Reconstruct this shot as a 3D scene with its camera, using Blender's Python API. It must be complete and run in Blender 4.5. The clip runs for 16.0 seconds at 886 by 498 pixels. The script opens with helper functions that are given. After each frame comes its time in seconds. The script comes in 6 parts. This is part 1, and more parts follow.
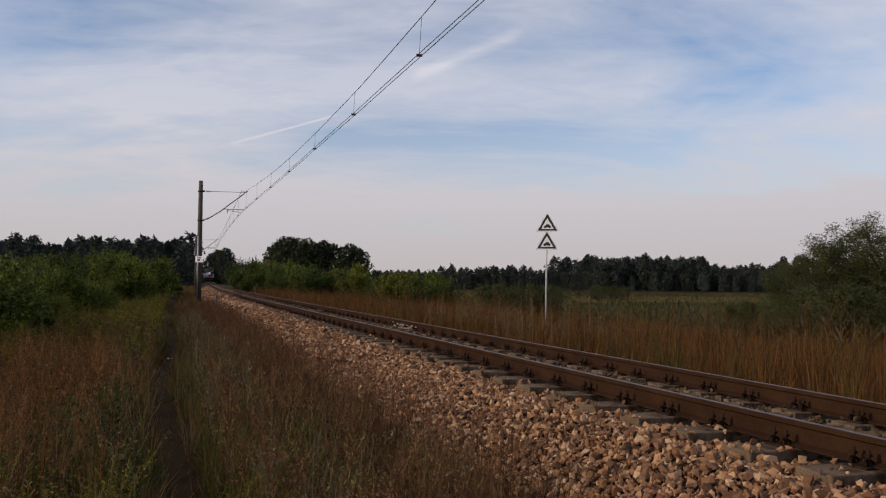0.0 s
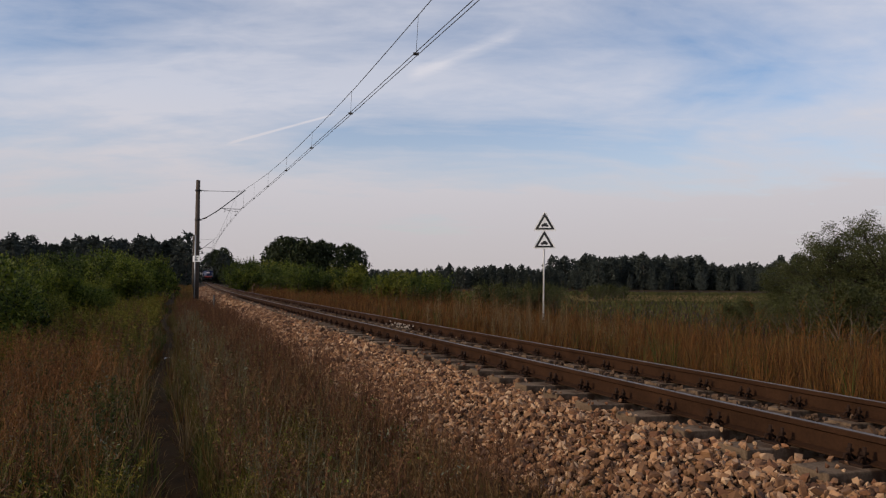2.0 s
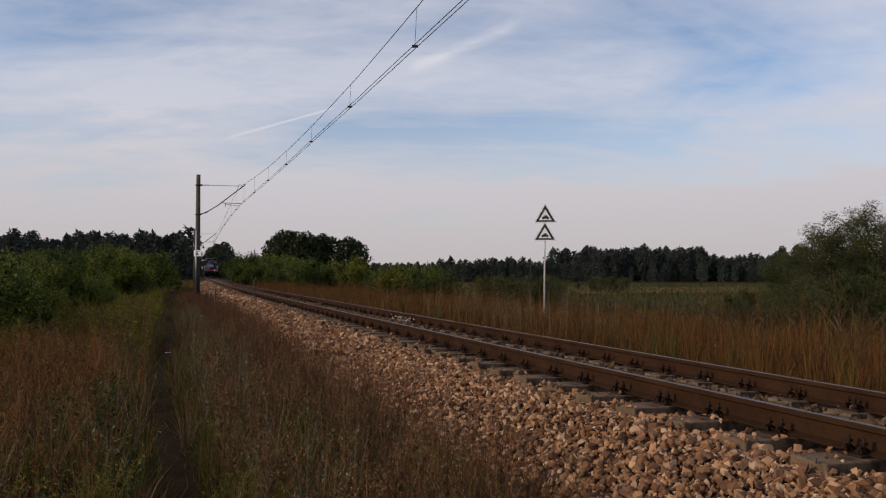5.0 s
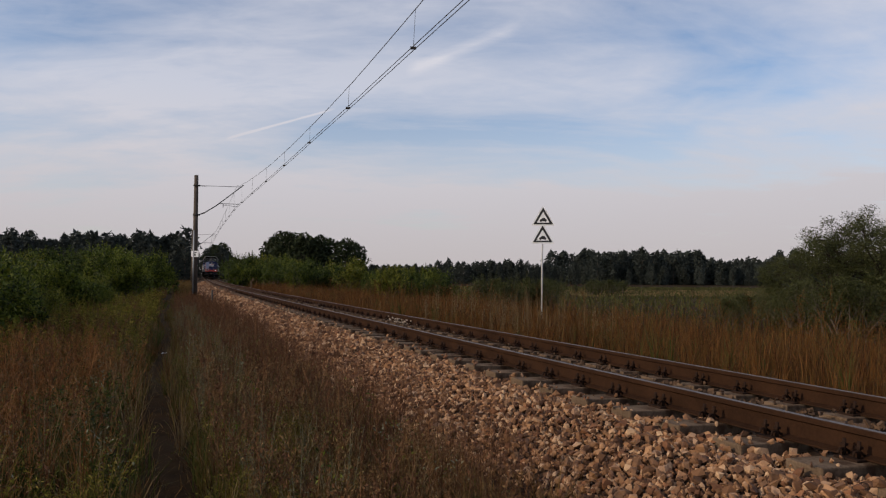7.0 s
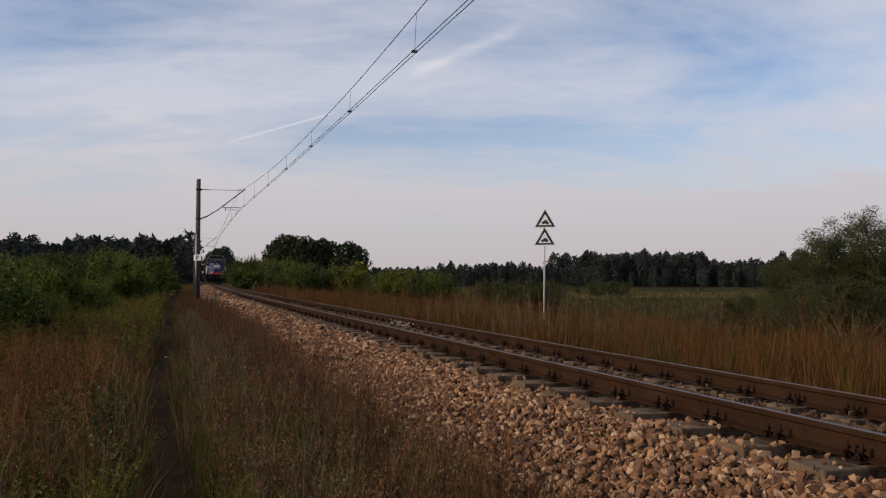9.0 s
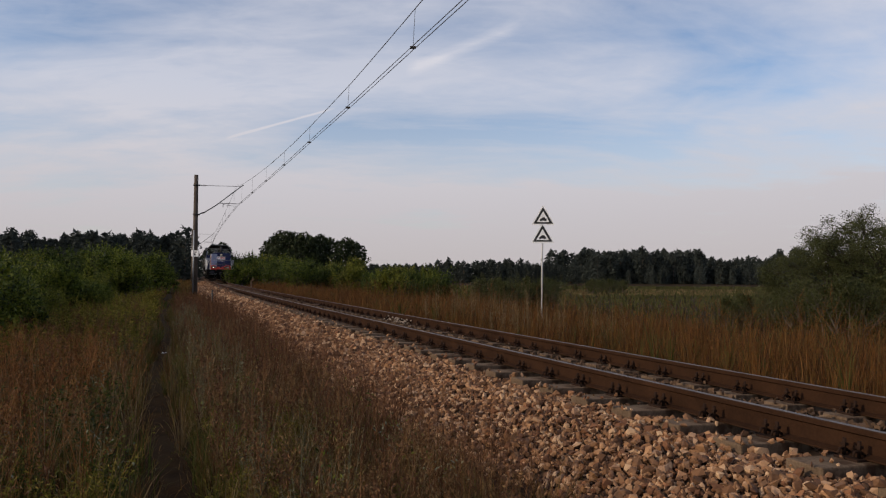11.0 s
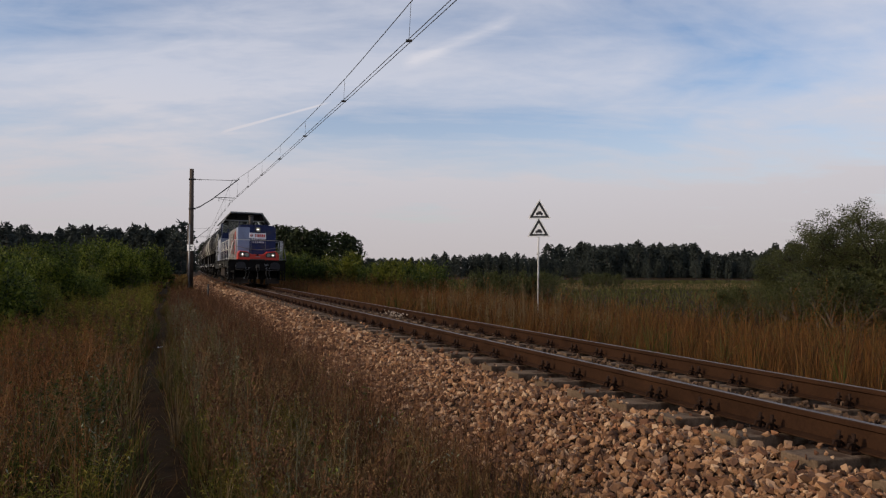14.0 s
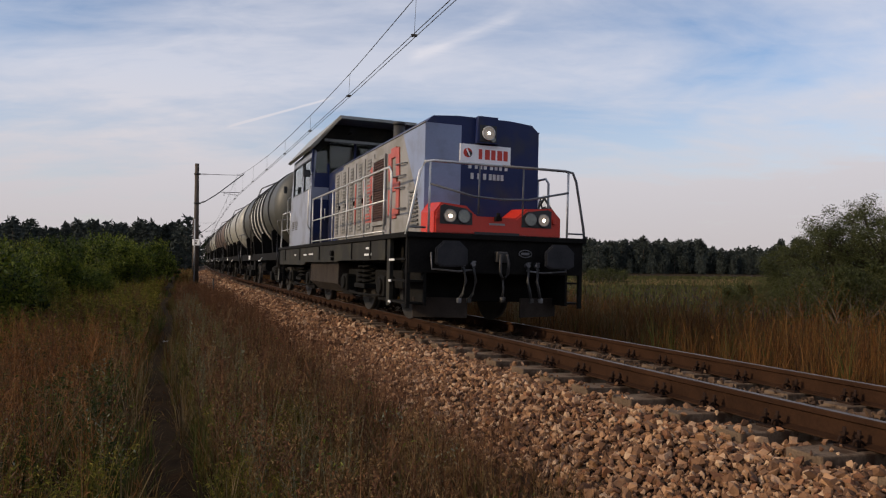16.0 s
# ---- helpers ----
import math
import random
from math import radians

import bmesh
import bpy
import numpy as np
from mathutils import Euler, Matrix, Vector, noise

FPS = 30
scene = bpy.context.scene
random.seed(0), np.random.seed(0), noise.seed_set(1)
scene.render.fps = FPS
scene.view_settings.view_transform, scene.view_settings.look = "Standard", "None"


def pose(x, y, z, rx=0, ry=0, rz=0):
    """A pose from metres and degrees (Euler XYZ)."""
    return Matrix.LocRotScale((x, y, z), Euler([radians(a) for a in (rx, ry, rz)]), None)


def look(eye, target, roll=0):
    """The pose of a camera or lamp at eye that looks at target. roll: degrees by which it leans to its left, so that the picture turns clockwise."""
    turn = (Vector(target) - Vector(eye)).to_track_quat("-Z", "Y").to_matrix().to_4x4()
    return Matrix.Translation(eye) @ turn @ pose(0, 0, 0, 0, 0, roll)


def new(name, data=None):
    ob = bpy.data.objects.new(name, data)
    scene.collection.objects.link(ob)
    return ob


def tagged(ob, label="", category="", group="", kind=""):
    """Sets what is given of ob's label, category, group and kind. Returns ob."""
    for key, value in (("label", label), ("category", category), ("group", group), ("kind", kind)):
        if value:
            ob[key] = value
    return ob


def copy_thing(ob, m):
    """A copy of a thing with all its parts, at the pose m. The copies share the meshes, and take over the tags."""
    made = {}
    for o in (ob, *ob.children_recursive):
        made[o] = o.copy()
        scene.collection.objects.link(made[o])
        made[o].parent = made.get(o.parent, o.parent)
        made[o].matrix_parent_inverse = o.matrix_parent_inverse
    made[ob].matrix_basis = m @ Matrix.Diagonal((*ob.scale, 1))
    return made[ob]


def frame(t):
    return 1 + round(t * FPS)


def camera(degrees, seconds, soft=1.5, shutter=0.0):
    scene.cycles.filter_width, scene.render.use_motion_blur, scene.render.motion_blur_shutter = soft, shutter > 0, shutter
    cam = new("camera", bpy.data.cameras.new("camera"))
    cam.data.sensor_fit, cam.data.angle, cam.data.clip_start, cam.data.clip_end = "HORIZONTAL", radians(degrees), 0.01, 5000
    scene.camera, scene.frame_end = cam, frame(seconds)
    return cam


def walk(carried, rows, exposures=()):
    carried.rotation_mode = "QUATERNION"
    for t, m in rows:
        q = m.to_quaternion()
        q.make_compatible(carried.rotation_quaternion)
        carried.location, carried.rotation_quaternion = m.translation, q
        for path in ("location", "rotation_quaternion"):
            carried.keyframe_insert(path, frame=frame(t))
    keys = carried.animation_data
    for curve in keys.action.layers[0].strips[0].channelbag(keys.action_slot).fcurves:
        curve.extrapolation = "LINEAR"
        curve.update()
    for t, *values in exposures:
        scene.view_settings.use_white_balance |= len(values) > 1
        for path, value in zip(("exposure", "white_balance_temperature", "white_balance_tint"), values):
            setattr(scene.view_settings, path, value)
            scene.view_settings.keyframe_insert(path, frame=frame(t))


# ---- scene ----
cam = camera(63.93, 16.0, soft=1.2)
walk(cam, [
    (0, pose(0, -0, 0.97, 92.54, -0.357, -0.016)),
    (0.5, pose(-0.0038, 0.007, 0.9648, 92.524, -0.339, -0.081)),
    (1, pose(0.0024, 0.0151, 0.9671, 92.494, -0.229, -0.245)),
    (1.5, pose(0.0113, 0.015, 0.9645, 92.518, -0.345, -0.279)),
    (2, pose(0.0164, 0.0144, 0.9639, 92.48, -0.26, -0.182)),
    (2.5, pose(0.0164, 0.0094, 0.966, 92.405, -0.044, -0.099)),
    (3, pose(0.02, 0.0137, 0.9678, 92.248, 0.073, -0.118)),
    (3.5, pose(0.0244, 0.021, 0.9644, 92.054, 0.062, -0.089)),
    (4, pose(0.0279, 0.021, 0.9625, 91.96, 0.057, -0.023)),
    (6.5, pose(0.0489, 0.0344, 0.9645, 91.904, 0.041, -0.291)),
    (7, pose(0.0507, 0.0359, 0.9597, 92.081, -0.224, -0.249)),
    (7.5, pose(0.0594, 0.0373, 0.9571, 92.226, -0.262, -0.18)),
    (8, pose(0.0585, 0.034, 0.9607, 92.307, -0.216, -0.047)),
    (8.5, pose(0.0545, 0.0219, 0.9632, 92.313, -0.099, 0.043)),
    (9, pose(0.0555, 0.0268, 0.9676, 92.287, 0.014, -0.059)),
    (11.5, pose(0.0516, 0.0389, 0.9629, 92.009, -0.237, -0.302)),
    (12, pose(0.0524, 0.0348, 0.9653, 92.021, -0.328, -0.31)),
    (12.5, pose(0.0506, 0.0374, 0.9629, 92.022, -0.303, -0.399)),
    (13, pose(0.0526, 0.0374, 0.9605, 91.933, -0.252, -0.437)),
    (13.5, pose(0.0567, 0.0445, 0.9598, 91.78, -0.188, -0.485)),
    (14, pose(0.0572, 0.0479, 0.9599, 91.56, -0.127, -0.538)),
    (14.5, pose(0.0596, 0.0415, 0.9639, 91.367, -0.001, -0.5)),
    (15, pose(0.0588, 0.0514, 0.9583, 91.305, -0.004, -0.448)),
    (15.5, pose(0.0524, 0.0467, 0.9596, 91.258, -0.08, -0.336)),
    (16, pose(0.0555, 0.0501, 0.9589, 91.169, -0.271, -0.162)),
], exposures=[(0, 0.0), (12, 0.0), (15, 0.03), (16, 0.1)])

# ---- the sky and the sun ----
SUN_EL, SUN_AZ = radians(24), radians(250)      # azimuth clockwise from +y
world = bpy.data.worlds.new("world")
scene.world = world
world.use_nodes = True
wn, wl = world.node_tree.nodes, world.node_tree.links
wn.clear()


def wnode(kind, **values):
    n = wn.new(kind)
    for key, value in values.items():
        n.inputs[key].default_value = value
    return n


def wmath(op, a, b=None, clamp=False):
    n = wn.new("ShaderNodeMath")
    n.operation, n.use_clamp = op, clamp
    for i, v in enumerate((a, b)):
        if v is None:
            continue
        if isinstance(v, (int, float)):
            n.inputs[i].default_value = v
        else:
            wl.new(v, n.inputs[i])
    return n.outputs[0]


def wmix(fac, a, b):
    n = wn.new("ShaderNodeMix")
    n.data_type = "RGBA"
    for sock, v in ((n.inputs[0], fac), (n.inputs[6], a), (n.inputs[7], b)):
        if isinstance(v, (int, float, tuple)):
            sock.default_value = v
        else:
            wl.new(v, sock)
    return n.outputs[2]


sky = wn.new("ShaderNodeTexSky")
sky.sky_type, sky.sun_disc, sky.sun_elevation, sky.sun_rotation = "NISHITA", False, SUN_EL, SUN_AZ
sky.air_density, sky.dust_density, sky.ozone_density = 1.0, 1.2, 1.6
coord = wn.new("ShaderNodeTexCoord")
sep = wn.new("ShaderNodeSeparateXYZ")
wl.new(coord.outputs["Generated"], sep.inputs[0])
up = wmath("MAXIMUM", sep.outputs[2], 0.0)
den = wmath("ADD", up, 0.16)
flat = wn.new("ShaderNodeCombineXYZ")           # the cloud sheet, seen in perspective
wl.new(wmath("DIVIDE", sep.outputs[0], den), flat.inputs[0])
wl.new(wmath("DIVIDE", sep.outputs[1], den), flat.inputs[1])
turn = wn.new("ShaderNodeMapping")
turn.inputs["Rotation"].default_value = (0, 0, radians(-28))
turn.inputs["Scale"].default_value = (0.62, 1.25, 1)
turn.inputs["Location"].default_value = (0.35, 0.2, 0)
wl.new(flat.outputs[0], turn.inputs[0])
big = wnode("ShaderNodeTexNoise", Scale=1.1, Detail=7.0, Roughness=0.56, Distortion=0.5)
wl.new(turn.outputs[0], big.inputs["Vector"])
fine = wnode("ShaderNodeTexNoise", Scale=5.0, Detail=6.0, Roughness=0.6, Distortion=0.8)
wl.new(turn.outputs[0], fine.inputs["Vector"])
amount = wmath("ADD", wmath("MULTIPLY", big.outputs[0], 0.85), wmath("MULTIPLY", fine.outputs[0], 0.2))
ramp = wn.new("ShaderNodeValToRGB")
ramp.color_ramp.elements[0].position, ramp.color_ramp.elements[1].position = 0.38, 0.64
wl.new(amount, ramp.inputs[0])
low = wmath("SUBTRACT", 1.0, wmath("MULTIPLY", up, 3.6), True)         # cloud thickens to the horizon
low = wmath("POWER", low, 1.3)
mask = wmath("ADD", wmath("MULTIPLY", ramp.outputs[0], 0.75), low, True)
def wdot(v):
    n = wn.new("ShaderNodeVectorMath")
    n.operation = "DOT_PRODUCT"
    wl.new(coord.outputs["Generated"], n.inputs[0])
    n.inputs[1].default_value = v
    return n.outputs["Value"]


# two old vapour trails: across, middle, cosine of their reach, half width
for across, middle, reach, wide in (((0.262, 0.2575, -0.9301), (-0.2158, 0.955, 0.2036), 0.9971, 0.0022), ((0.3701, 0.2735, -0.8878), (0.0304, 0.952, 0.3052), 0.9966, 0.011)):
    thin = wmath("SUBTRACT", 1.0, wmath("DIVIDE", wmath("ABSOLUTE", wdot(across)), wide), True)
    span = wmath("MULTIPLY", wmath("SUBTRACT", wdot(middle), reach), 2.2 / (1 - reach), True)
    mask = wmath("ADD", mask, wmath("MULTIPLY", wmath("MULTIPLY", thin, span), wmath("MULTIPLY", fine.outputs[0], 0.0017 / wide + 0.42)), True)
tone = wmix(wmath("MULTIPLY", up, 4.0, True), (0.52, 0.475, 0.478, 1), (0.66, 0.66, 0.73, 1))
scaled = wn.new("ShaderNodeVectorMath")
scaled.operation = "MULTIPLY"
wl.new(sky.outputs[0], scaled.inputs[0])
scaled.inputs[1].default_value = (0.138, 0.134, 0.142)
back = wn.new("ShaderNodeBackground")
wl.new(wmix(mask, scaled.outputs[0], tone), back.inputs[0])
back.inputs[1].default_value = 1.0
out = wn.new("ShaderNodeOutputWorld")
wl.new(back.outputs[0], out.inputs[0])

sun = new("sun", bpy.data.lights.new("sun", "SUN"))
sun.data.energy, sun.data.angle, sun.data.color = 2.5, radians(1.2), (1.0, 0.80, 0.56)
SUN_WAY = Vector((math.sin(SUN_AZ) * math.cos(SUN_EL), math.cos(SUN_AZ) * math.cos(SUN_EL), math.sin(SUN_EL)))
sun.matrix_world = look(SUN_WAY * 50, (0, 0, 0))


# ---- materials ----
def material(name, low_c, high_c, scale=8.0, rough=0.7, metal=0.0, bump=0.3, grain=60.0, space="Object", island=0.0,
             through_light=0.0, spec=0.5, stretch=(1, 1, 1), dirt=None, glow=None):
    """A surface whose colour wanders between two colours at two scales, with fine relief."""
    m = bpy.data.materials.new(name)
    m.use_nodes = True
    n, l = m.node_tree.nodes, m.node_tree.links
    b = n["Principled BSDF"]
    b.inputs["Roughness"].default_value, b.inputs["Metallic"].default_value = rough, metal
    b.inputs["Specular IOR Level"].default_value = spec
    tc = n.new("ShaderNodeTexCoord")
    geo = n.new("ShaderNodeNewGeometry")
    vec = geo.outputs["Position"] if space == "World" else tc.outputs["Object"]
    mp = n.new("ShaderNodeMapping")
    mp.inputs["Scale"].default_value = stretch
    l.new(vec, mp.inputs[0])
    t1, t2 = n.new("ShaderNodeTexNoise"), n.new("ShaderNodeTexNoise")
    for t, s, d in ((t1, scale, 4.0), (t2, grain, 3.0)):
        t.inputs["Scale"].default_value, t.inputs["Detail"].default_value = s, d
        l.new(mp.outputs[0], t.inputs["Vector"])
    add = n.new("ShaderNodeMath")
    add.operation = "MULTIPLY_ADD"
    add.inputs[1].default_value, add.inputs[2].default_value = 0.4, 0.0
    l.new(t2.outputs[0], add.inputs[0])
    add2 = n.new("ShaderNodeMath")
    add2.operation = "MULTIPLY_ADD"
    add2.inputs[1].default_value = 0.6
    l.new(t1.outputs[0], add2.inputs[0])
    l.new(add.outputs[0], add2.inputs[2])
    value = add2.outputs[0]
    if island:
        mx = n.new("ShaderNodeMix")
        mx.inputs[0].default_value = island
        l.new(value, mx.inputs[2])
        info = n.new("ShaderNodeObjectInfo")
        both = n.new("ShaderNodeMath")
        both.operation = "ADD"
        l.new(geo.outputs["Random Per Island"], both.inputs[0])
        l.new(info.outputs["Random"], both.inputs[1])
        fr = n.new("ShaderNodeMath")
        fr.operation = "FRACT"
        l.new(both.outputs[0], fr.inputs[0])
        l.new(fr.outputs[0], mx.inputs[3])
        value = mx.outputs[0]
    cr = n.new("ShaderNodeValToRGB")
    lo, hi = (0.02, 0.98) if island > 0.5 else (0.34, 0.66)
    stops = [low_c, high_c] if isinstance(low_c[0], (int, float)) else list(low_c)
    e = cr.color_ramp.elements
    while len(e) < len(stops):
        e.new(0.5)
    for i, c in enumerate(stops):
        e[i].position = lo + (hi - lo) * i / (len(stops) - 1)
        e[i].color = (*c, 1)
    l.new(value, cr.inputs[0])
    colour = cr.outputs[0]
    if dirt:
        t3 = n.new("ShaderNodeTexNoise")
        t3.inputs["Scale"].default_value, t3.inputs["Detail"].default_value = dirt[1], 6.0
        l.new(mp.outputs[0], t3.inputs["Vector"])
        r3 = n.new("ShaderNodeValToRGB")
        r3.color_ramp.elements[0].position, r3.color_ramp.elements[1].position = dirt[2], dirt[2] + 0.16
        l.new(t3.outputs[0], r3.inputs[0])
        m3 = n.new("ShaderNodeMix")
        m3.data_type = "RGBA"
        l.new(r3.outputs[0], m3.inputs[0])
        l.new(colour, m3.inputs[6])
        m3.inputs[7].default_value = (*dirt[0], 1)
        colour = m3.outputs[2]
    l.new(colour, b.inputs["Base Color"])
    if bump:
        bp = n.new("ShaderNodeBump")
        bp.inputs["Strength"].default_value, bp.inputs["Distance"].default_value = bump, 0.01
        l.new(t2.outputs[0], bp.inputs["Height"])
        l.new(bp.outputs[0], b.inputs["Normal"])
    if glow:
        b.inputs["Emission Color"].default_value, b.inputs["Emission Strength"].default_value = (*glow[0], 1), glow[1]
    if through_light:
        tr = n.new("ShaderNodeBsdfTranslucent")
        l.new(colour, tr.inputs[0])
        ms = n.new("ShaderNodeMixShader")
        ms.inputs[0].default_value = through_light
        l.new(b.outputs[0], ms.inputs[1])
        l.new(tr.outputs[0], ms.inputs[2])
        l.new(ms.outputs[0], n["Material Output"].inputs[0])
    return m


M_SOIL = material("meadow_soil", [(0.016, 0.009, 0.004), (0.034, 0.020, 0.009), (0.026, 0.022, 0.008)], None, 0.35, 0.95, space="World", grain=7, bump=0.6, spec=0.05)
M_PATH = material("trodden_earth", (0.020, 0.0105, 0.0045), (0.06, 0.034, 0.016), 3.0, 0.95, space="World", grain=40, bump=0.7, spec=0.03)
M_BED = material("ballast_bed", (0.02, 0.012, 0.008), (0.07, 0.045, 0.03), 14.0, 0.95, space="World", grain=30, bump=1.0, spec=0.1)
M_STONE = material("ballast_stone", [(0.02992, 0.01584, 0.00968), (0.1364, 0.066, 0.03168), (0.25, 0.13, 0.062), (0.088, 0.044, 0.0264), (0.37, 0.205, 0.105), (0.0528, 0.02552, 0.01584), (0.2112, 0.0924, 0.04224), (0.47, 0.31, 0.185), (0.1496, 0.07392, 0.0484)], None, 9.0, 0.85, space="World", grain=60, bump=0.4, island=0.88, spec=0.25)
M_STONE_DARK = material("oily_ballast_stone", [(0.03, 0.0172, 0.0106), (0.07, 0.041, 0.0238), (0.11, 0.0656, 0.0383), (0.05, 0.0279, 0.0165)], None, 9.0, 0.85, space="World", grain=60, bump=0.4, island=0.85, spec=0.25)
M_LIME = material("pale_lime_dust_stone", (0.26, 0.21, 0.17), (0.4, 0.34, 0.28), 9.0, 0.9, space="World", grain=60, island=0.7)
M_RAIL = material("rusty_rail_steel", (0.020, 0.0095, 0.0052), (0.042, 0.020, 0.0105), 3.0, 0.85, 0.0, space="World", grain=50, bump=0.25, spec=0.06)
M_RAILTOP = material("worn_rail_head", (0.0638, 0.0464, 0.036), (0.128, 0.1, 0.0825), 5.0, 0.5, 0.4, space="World", grain=80, bump=0.05)
M_CONCRETE = material("grey_concrete", (0.085, 0.058, 0.038), (0.185, 0.13, 0.087), 5.0, 0.95, grain=60, bump=0.5, dirt=((0.06, 0.034, 0.02), 9.0, 0.48), spec=0.1)
M_CLIP = material("rusty_clip", (0.014, 0.0075, 0.005), (0.032, 0.017, 0.011), 20.0, 0.85, 0.0, spec=0.1)
M_GRASS = material("dry_meadow_grass", [(0.03715, 0.0176, 0.006674), (0.0931, 0.04169, 0.01328), (0.149, 0.07463, 0.0229), (0.0743, 0.06156, 0.01328), (0.1868, 0.105, 0.03812), (0.06188, 0.06037, 0.01145)], None, 0.5, 0.7, space="World", grain=3, bump=0, island=0.36, through_light=0.25, spec=0.15)
M_GREENGRASS = material("green_grass", [(0.0276, 0.0368, 0.00736), (0.0506, 0.0626, 0.011), (0.0782, 0.0824, 0.0184), (0.092, 0.0782, 0.0276)], None, 0.5, 0.7, space="World", grain=3, bump=0, island=0.36, through_light=0.3, spec=0.15)
M_REED = material("tall_dry_grass", [(0.02852, 0.01104, 0.003524), (0.08068, 0.03008, 0.007746), (0.1426, 0.05695, 0.01408), (0.05695, 0.02686, 0.007746), (0.1895, 0.0886, 0.02677), (0.07121, 0.04904, 0.0127), (0.1518, 0.06725, 0.01831)], None, 0.55, 0.7, space="World", grain=2.2, bump=0, island=0.36, through_light=0.25, spec=0.15)
M_WEED = material("brown_weed_stem", [(0.054, 0.0243, 0.0135), (0.1013, 0.0459, 0.0216), (0.1485, 0.07425, 0.0324)], None, 0.5, 0.8, space="World", grain=3, bump=0, island=0.36, spec=0.15)
M_STRAW = material("pale_straw", [(0.0915, 0.0595, 0.0275), (0.149, 0.103, 0.048), (0.217, 0.16, 0.0858)], None, 0.5, 0.8, space="World", grain=3, bump=0, island=0.36, spec=0.15, through_light=0.2)
M_RUSTWEED = material("rust_orange_weed", [(0.112, 0.0438, 0.015), (0.188, 0.0775, 0.025), (0.25, 0.125, 0.0438)], None, 0.5, 0.8, space="World", grain=3, bump=0, island=0.36, spec=0.15)
M_SILVER = material("grey_green_weed", [(0.13, 0.14, 0.09), (0.22, 0.22, 0.15)], None, 0.5, 0.8, space="World", grain=3, bump=0, island=0.7, spec=0.2)
M_HERB = material("yellow_green_herb", [(0.039, 0.0442, 0.00585), (0.0884, 0.0884, 0.01105), (0.156, 0.1365, 0.0182), (0.221, 0.1755, 0.0338)], None, 0.5, 0.7, space="World", grain=3, bump=0, island=0.36, through_light=0.35, spec=0.15)
M_RUSTHERB = material("rusty_dry_herb", [(0.055, 0.022, 0.009), (0.125, 0.05, 0.016), (0.21, 0.09, 0.03), (0.28, 0.145, 0.055)], None, 0.5, 0.8, space="World", grain=3, bump=0, island=0.36, through_light=0.25, spec=0.1)
M_SILVERGREEN = material("grey_green_herb", [(0.06, 0.062, 0.032), (0.11, 0.108, 0.062), (0.19, 0.18, 0.12)], None, 0.5, 0.8, space="World", grain=3, bump=0, island=0.7, through_light=0.2, spec=0.15)
M_GRASSTIP = material("straw_brown_grass", [(0.075, 0.039, 0.017), (0.15, 0.083, 0.035), (0.235, 0.148, 0.068)], None, 0.5, 0.8, space="World", grain=3, bump=0, island=0.4, through_light=0.2, spec=0.1)
M_OLIVEGRASS = material("olive_grass", [(0.04, 0.034, 0.010), (0.085, 0.068, 0.018), (0.14, 0.108, 0.036)], None, 0.5, 0.8, space="World", grain=3, bump=0, island=0.4, through_light=0.25, spec=0.1)
M_NETTLE = material("dark_nettle_leaf", [(0.012, 0.019, 0.004), (0.028, 0.038, 0.007), (0.055, 0.066, 0.012)], None, 0.5, 0.7, space="World", grain=3, bump=0, island=0.4, through_light=0.3, spec=0.2)
M_FIELD = material("meadow_field_grass", [(0.0264, 0.0324, 0.0096), (0.048, 0.0504, 0.0156), (0.09, 0.0744, 0.0288)], None, 0.06, 0.9, space="World", grain=2, bump=0.3, spec=0.15)
M_LEAF = material("willow_leaf", [(0.01375, 0.0231, 0.00264), (0.04103, 0.06347, 0.006303), (0.088, 0.1155, 0.01155), (0.165, 0.1815, 0.0242)], None, 0.45, 0.6, space="World", grain=2.5, bump=0, island=0.36, through_light=0.35, spec=0.25)
M_LEAF_DEEP = material("deep_green_leaf", [(0.009, 0.017, 0.0025), (0.024, 0.041, 0.005), (0.05, 0.074, 0.009), (0.085, 0.105, 0.016)], None, 0.45, 0.6, space="World", grain=2.5, bump=0, island=0.36, through_light=0.35, spec=0.25)
M_LEAF_YELLOW = material("yellow_green_leaf", [(0.0216, 0.03024, 0.00324), (0.0648, 0.07776, 0.00648), (0.1242, 0.135, 0.01188), (0.2052, 0.1998, 0.02592)], None, 0.45, 0.6, space="World", grain=2.5, bump=0, island=0.36, through_light=0.35, spec=0.25)
M_LEAF_GREY = material("grey_willow_leaf", [(0.0298, 0.0357, 0.00975), (0.0578, 0.0638, 0.018), (0.0978, 0.102, 0.036)], None, 0.6, 0.6, space="World", grain=4, bump=0, island=0.36, through_light=0.4, spec=0.25)
M_LEAF_DARK = material("dark_forest_leaf", [(0.012, 0.018, 0.007), (0.0225, 0.0315, 0.0112), (0.039, 0.051, 0.0168)], None, 0.2, 0.7, space="World", grain=2, bump=0, island=0.55, through_light=0.15, spec=0.2)
# leaves of the distant woods: horizon haze is mixed into this pale blue-grey green
M_LEAF_HAZED = material("hazed_forest_leaf", [(0.030, 0.036, 0.032), (0.042, 0.050, 0.044), (0.056, 0.065, 0.058)], None, 0.1, 0.7, space="World", grain=2, bump=0, island=0.2, through_light=0.1, spec=0.05)
M_LEAF_RUST = material("rust_coloured_leaf", [(0.12, 0.07, 0.022), (0.17, 0.10, 0.035), (0.12, 0.10, 0.03)], None, 0.6, 0.6, space="World", grain=4, bump=0, island=0.6, through_light=0.3)
M_BARK = material("grey_bark", (0.05, 0.04, 0.032), (0.11, 0.09, 0.07), 6.0, 0.95, grain=30, bump=0.8)
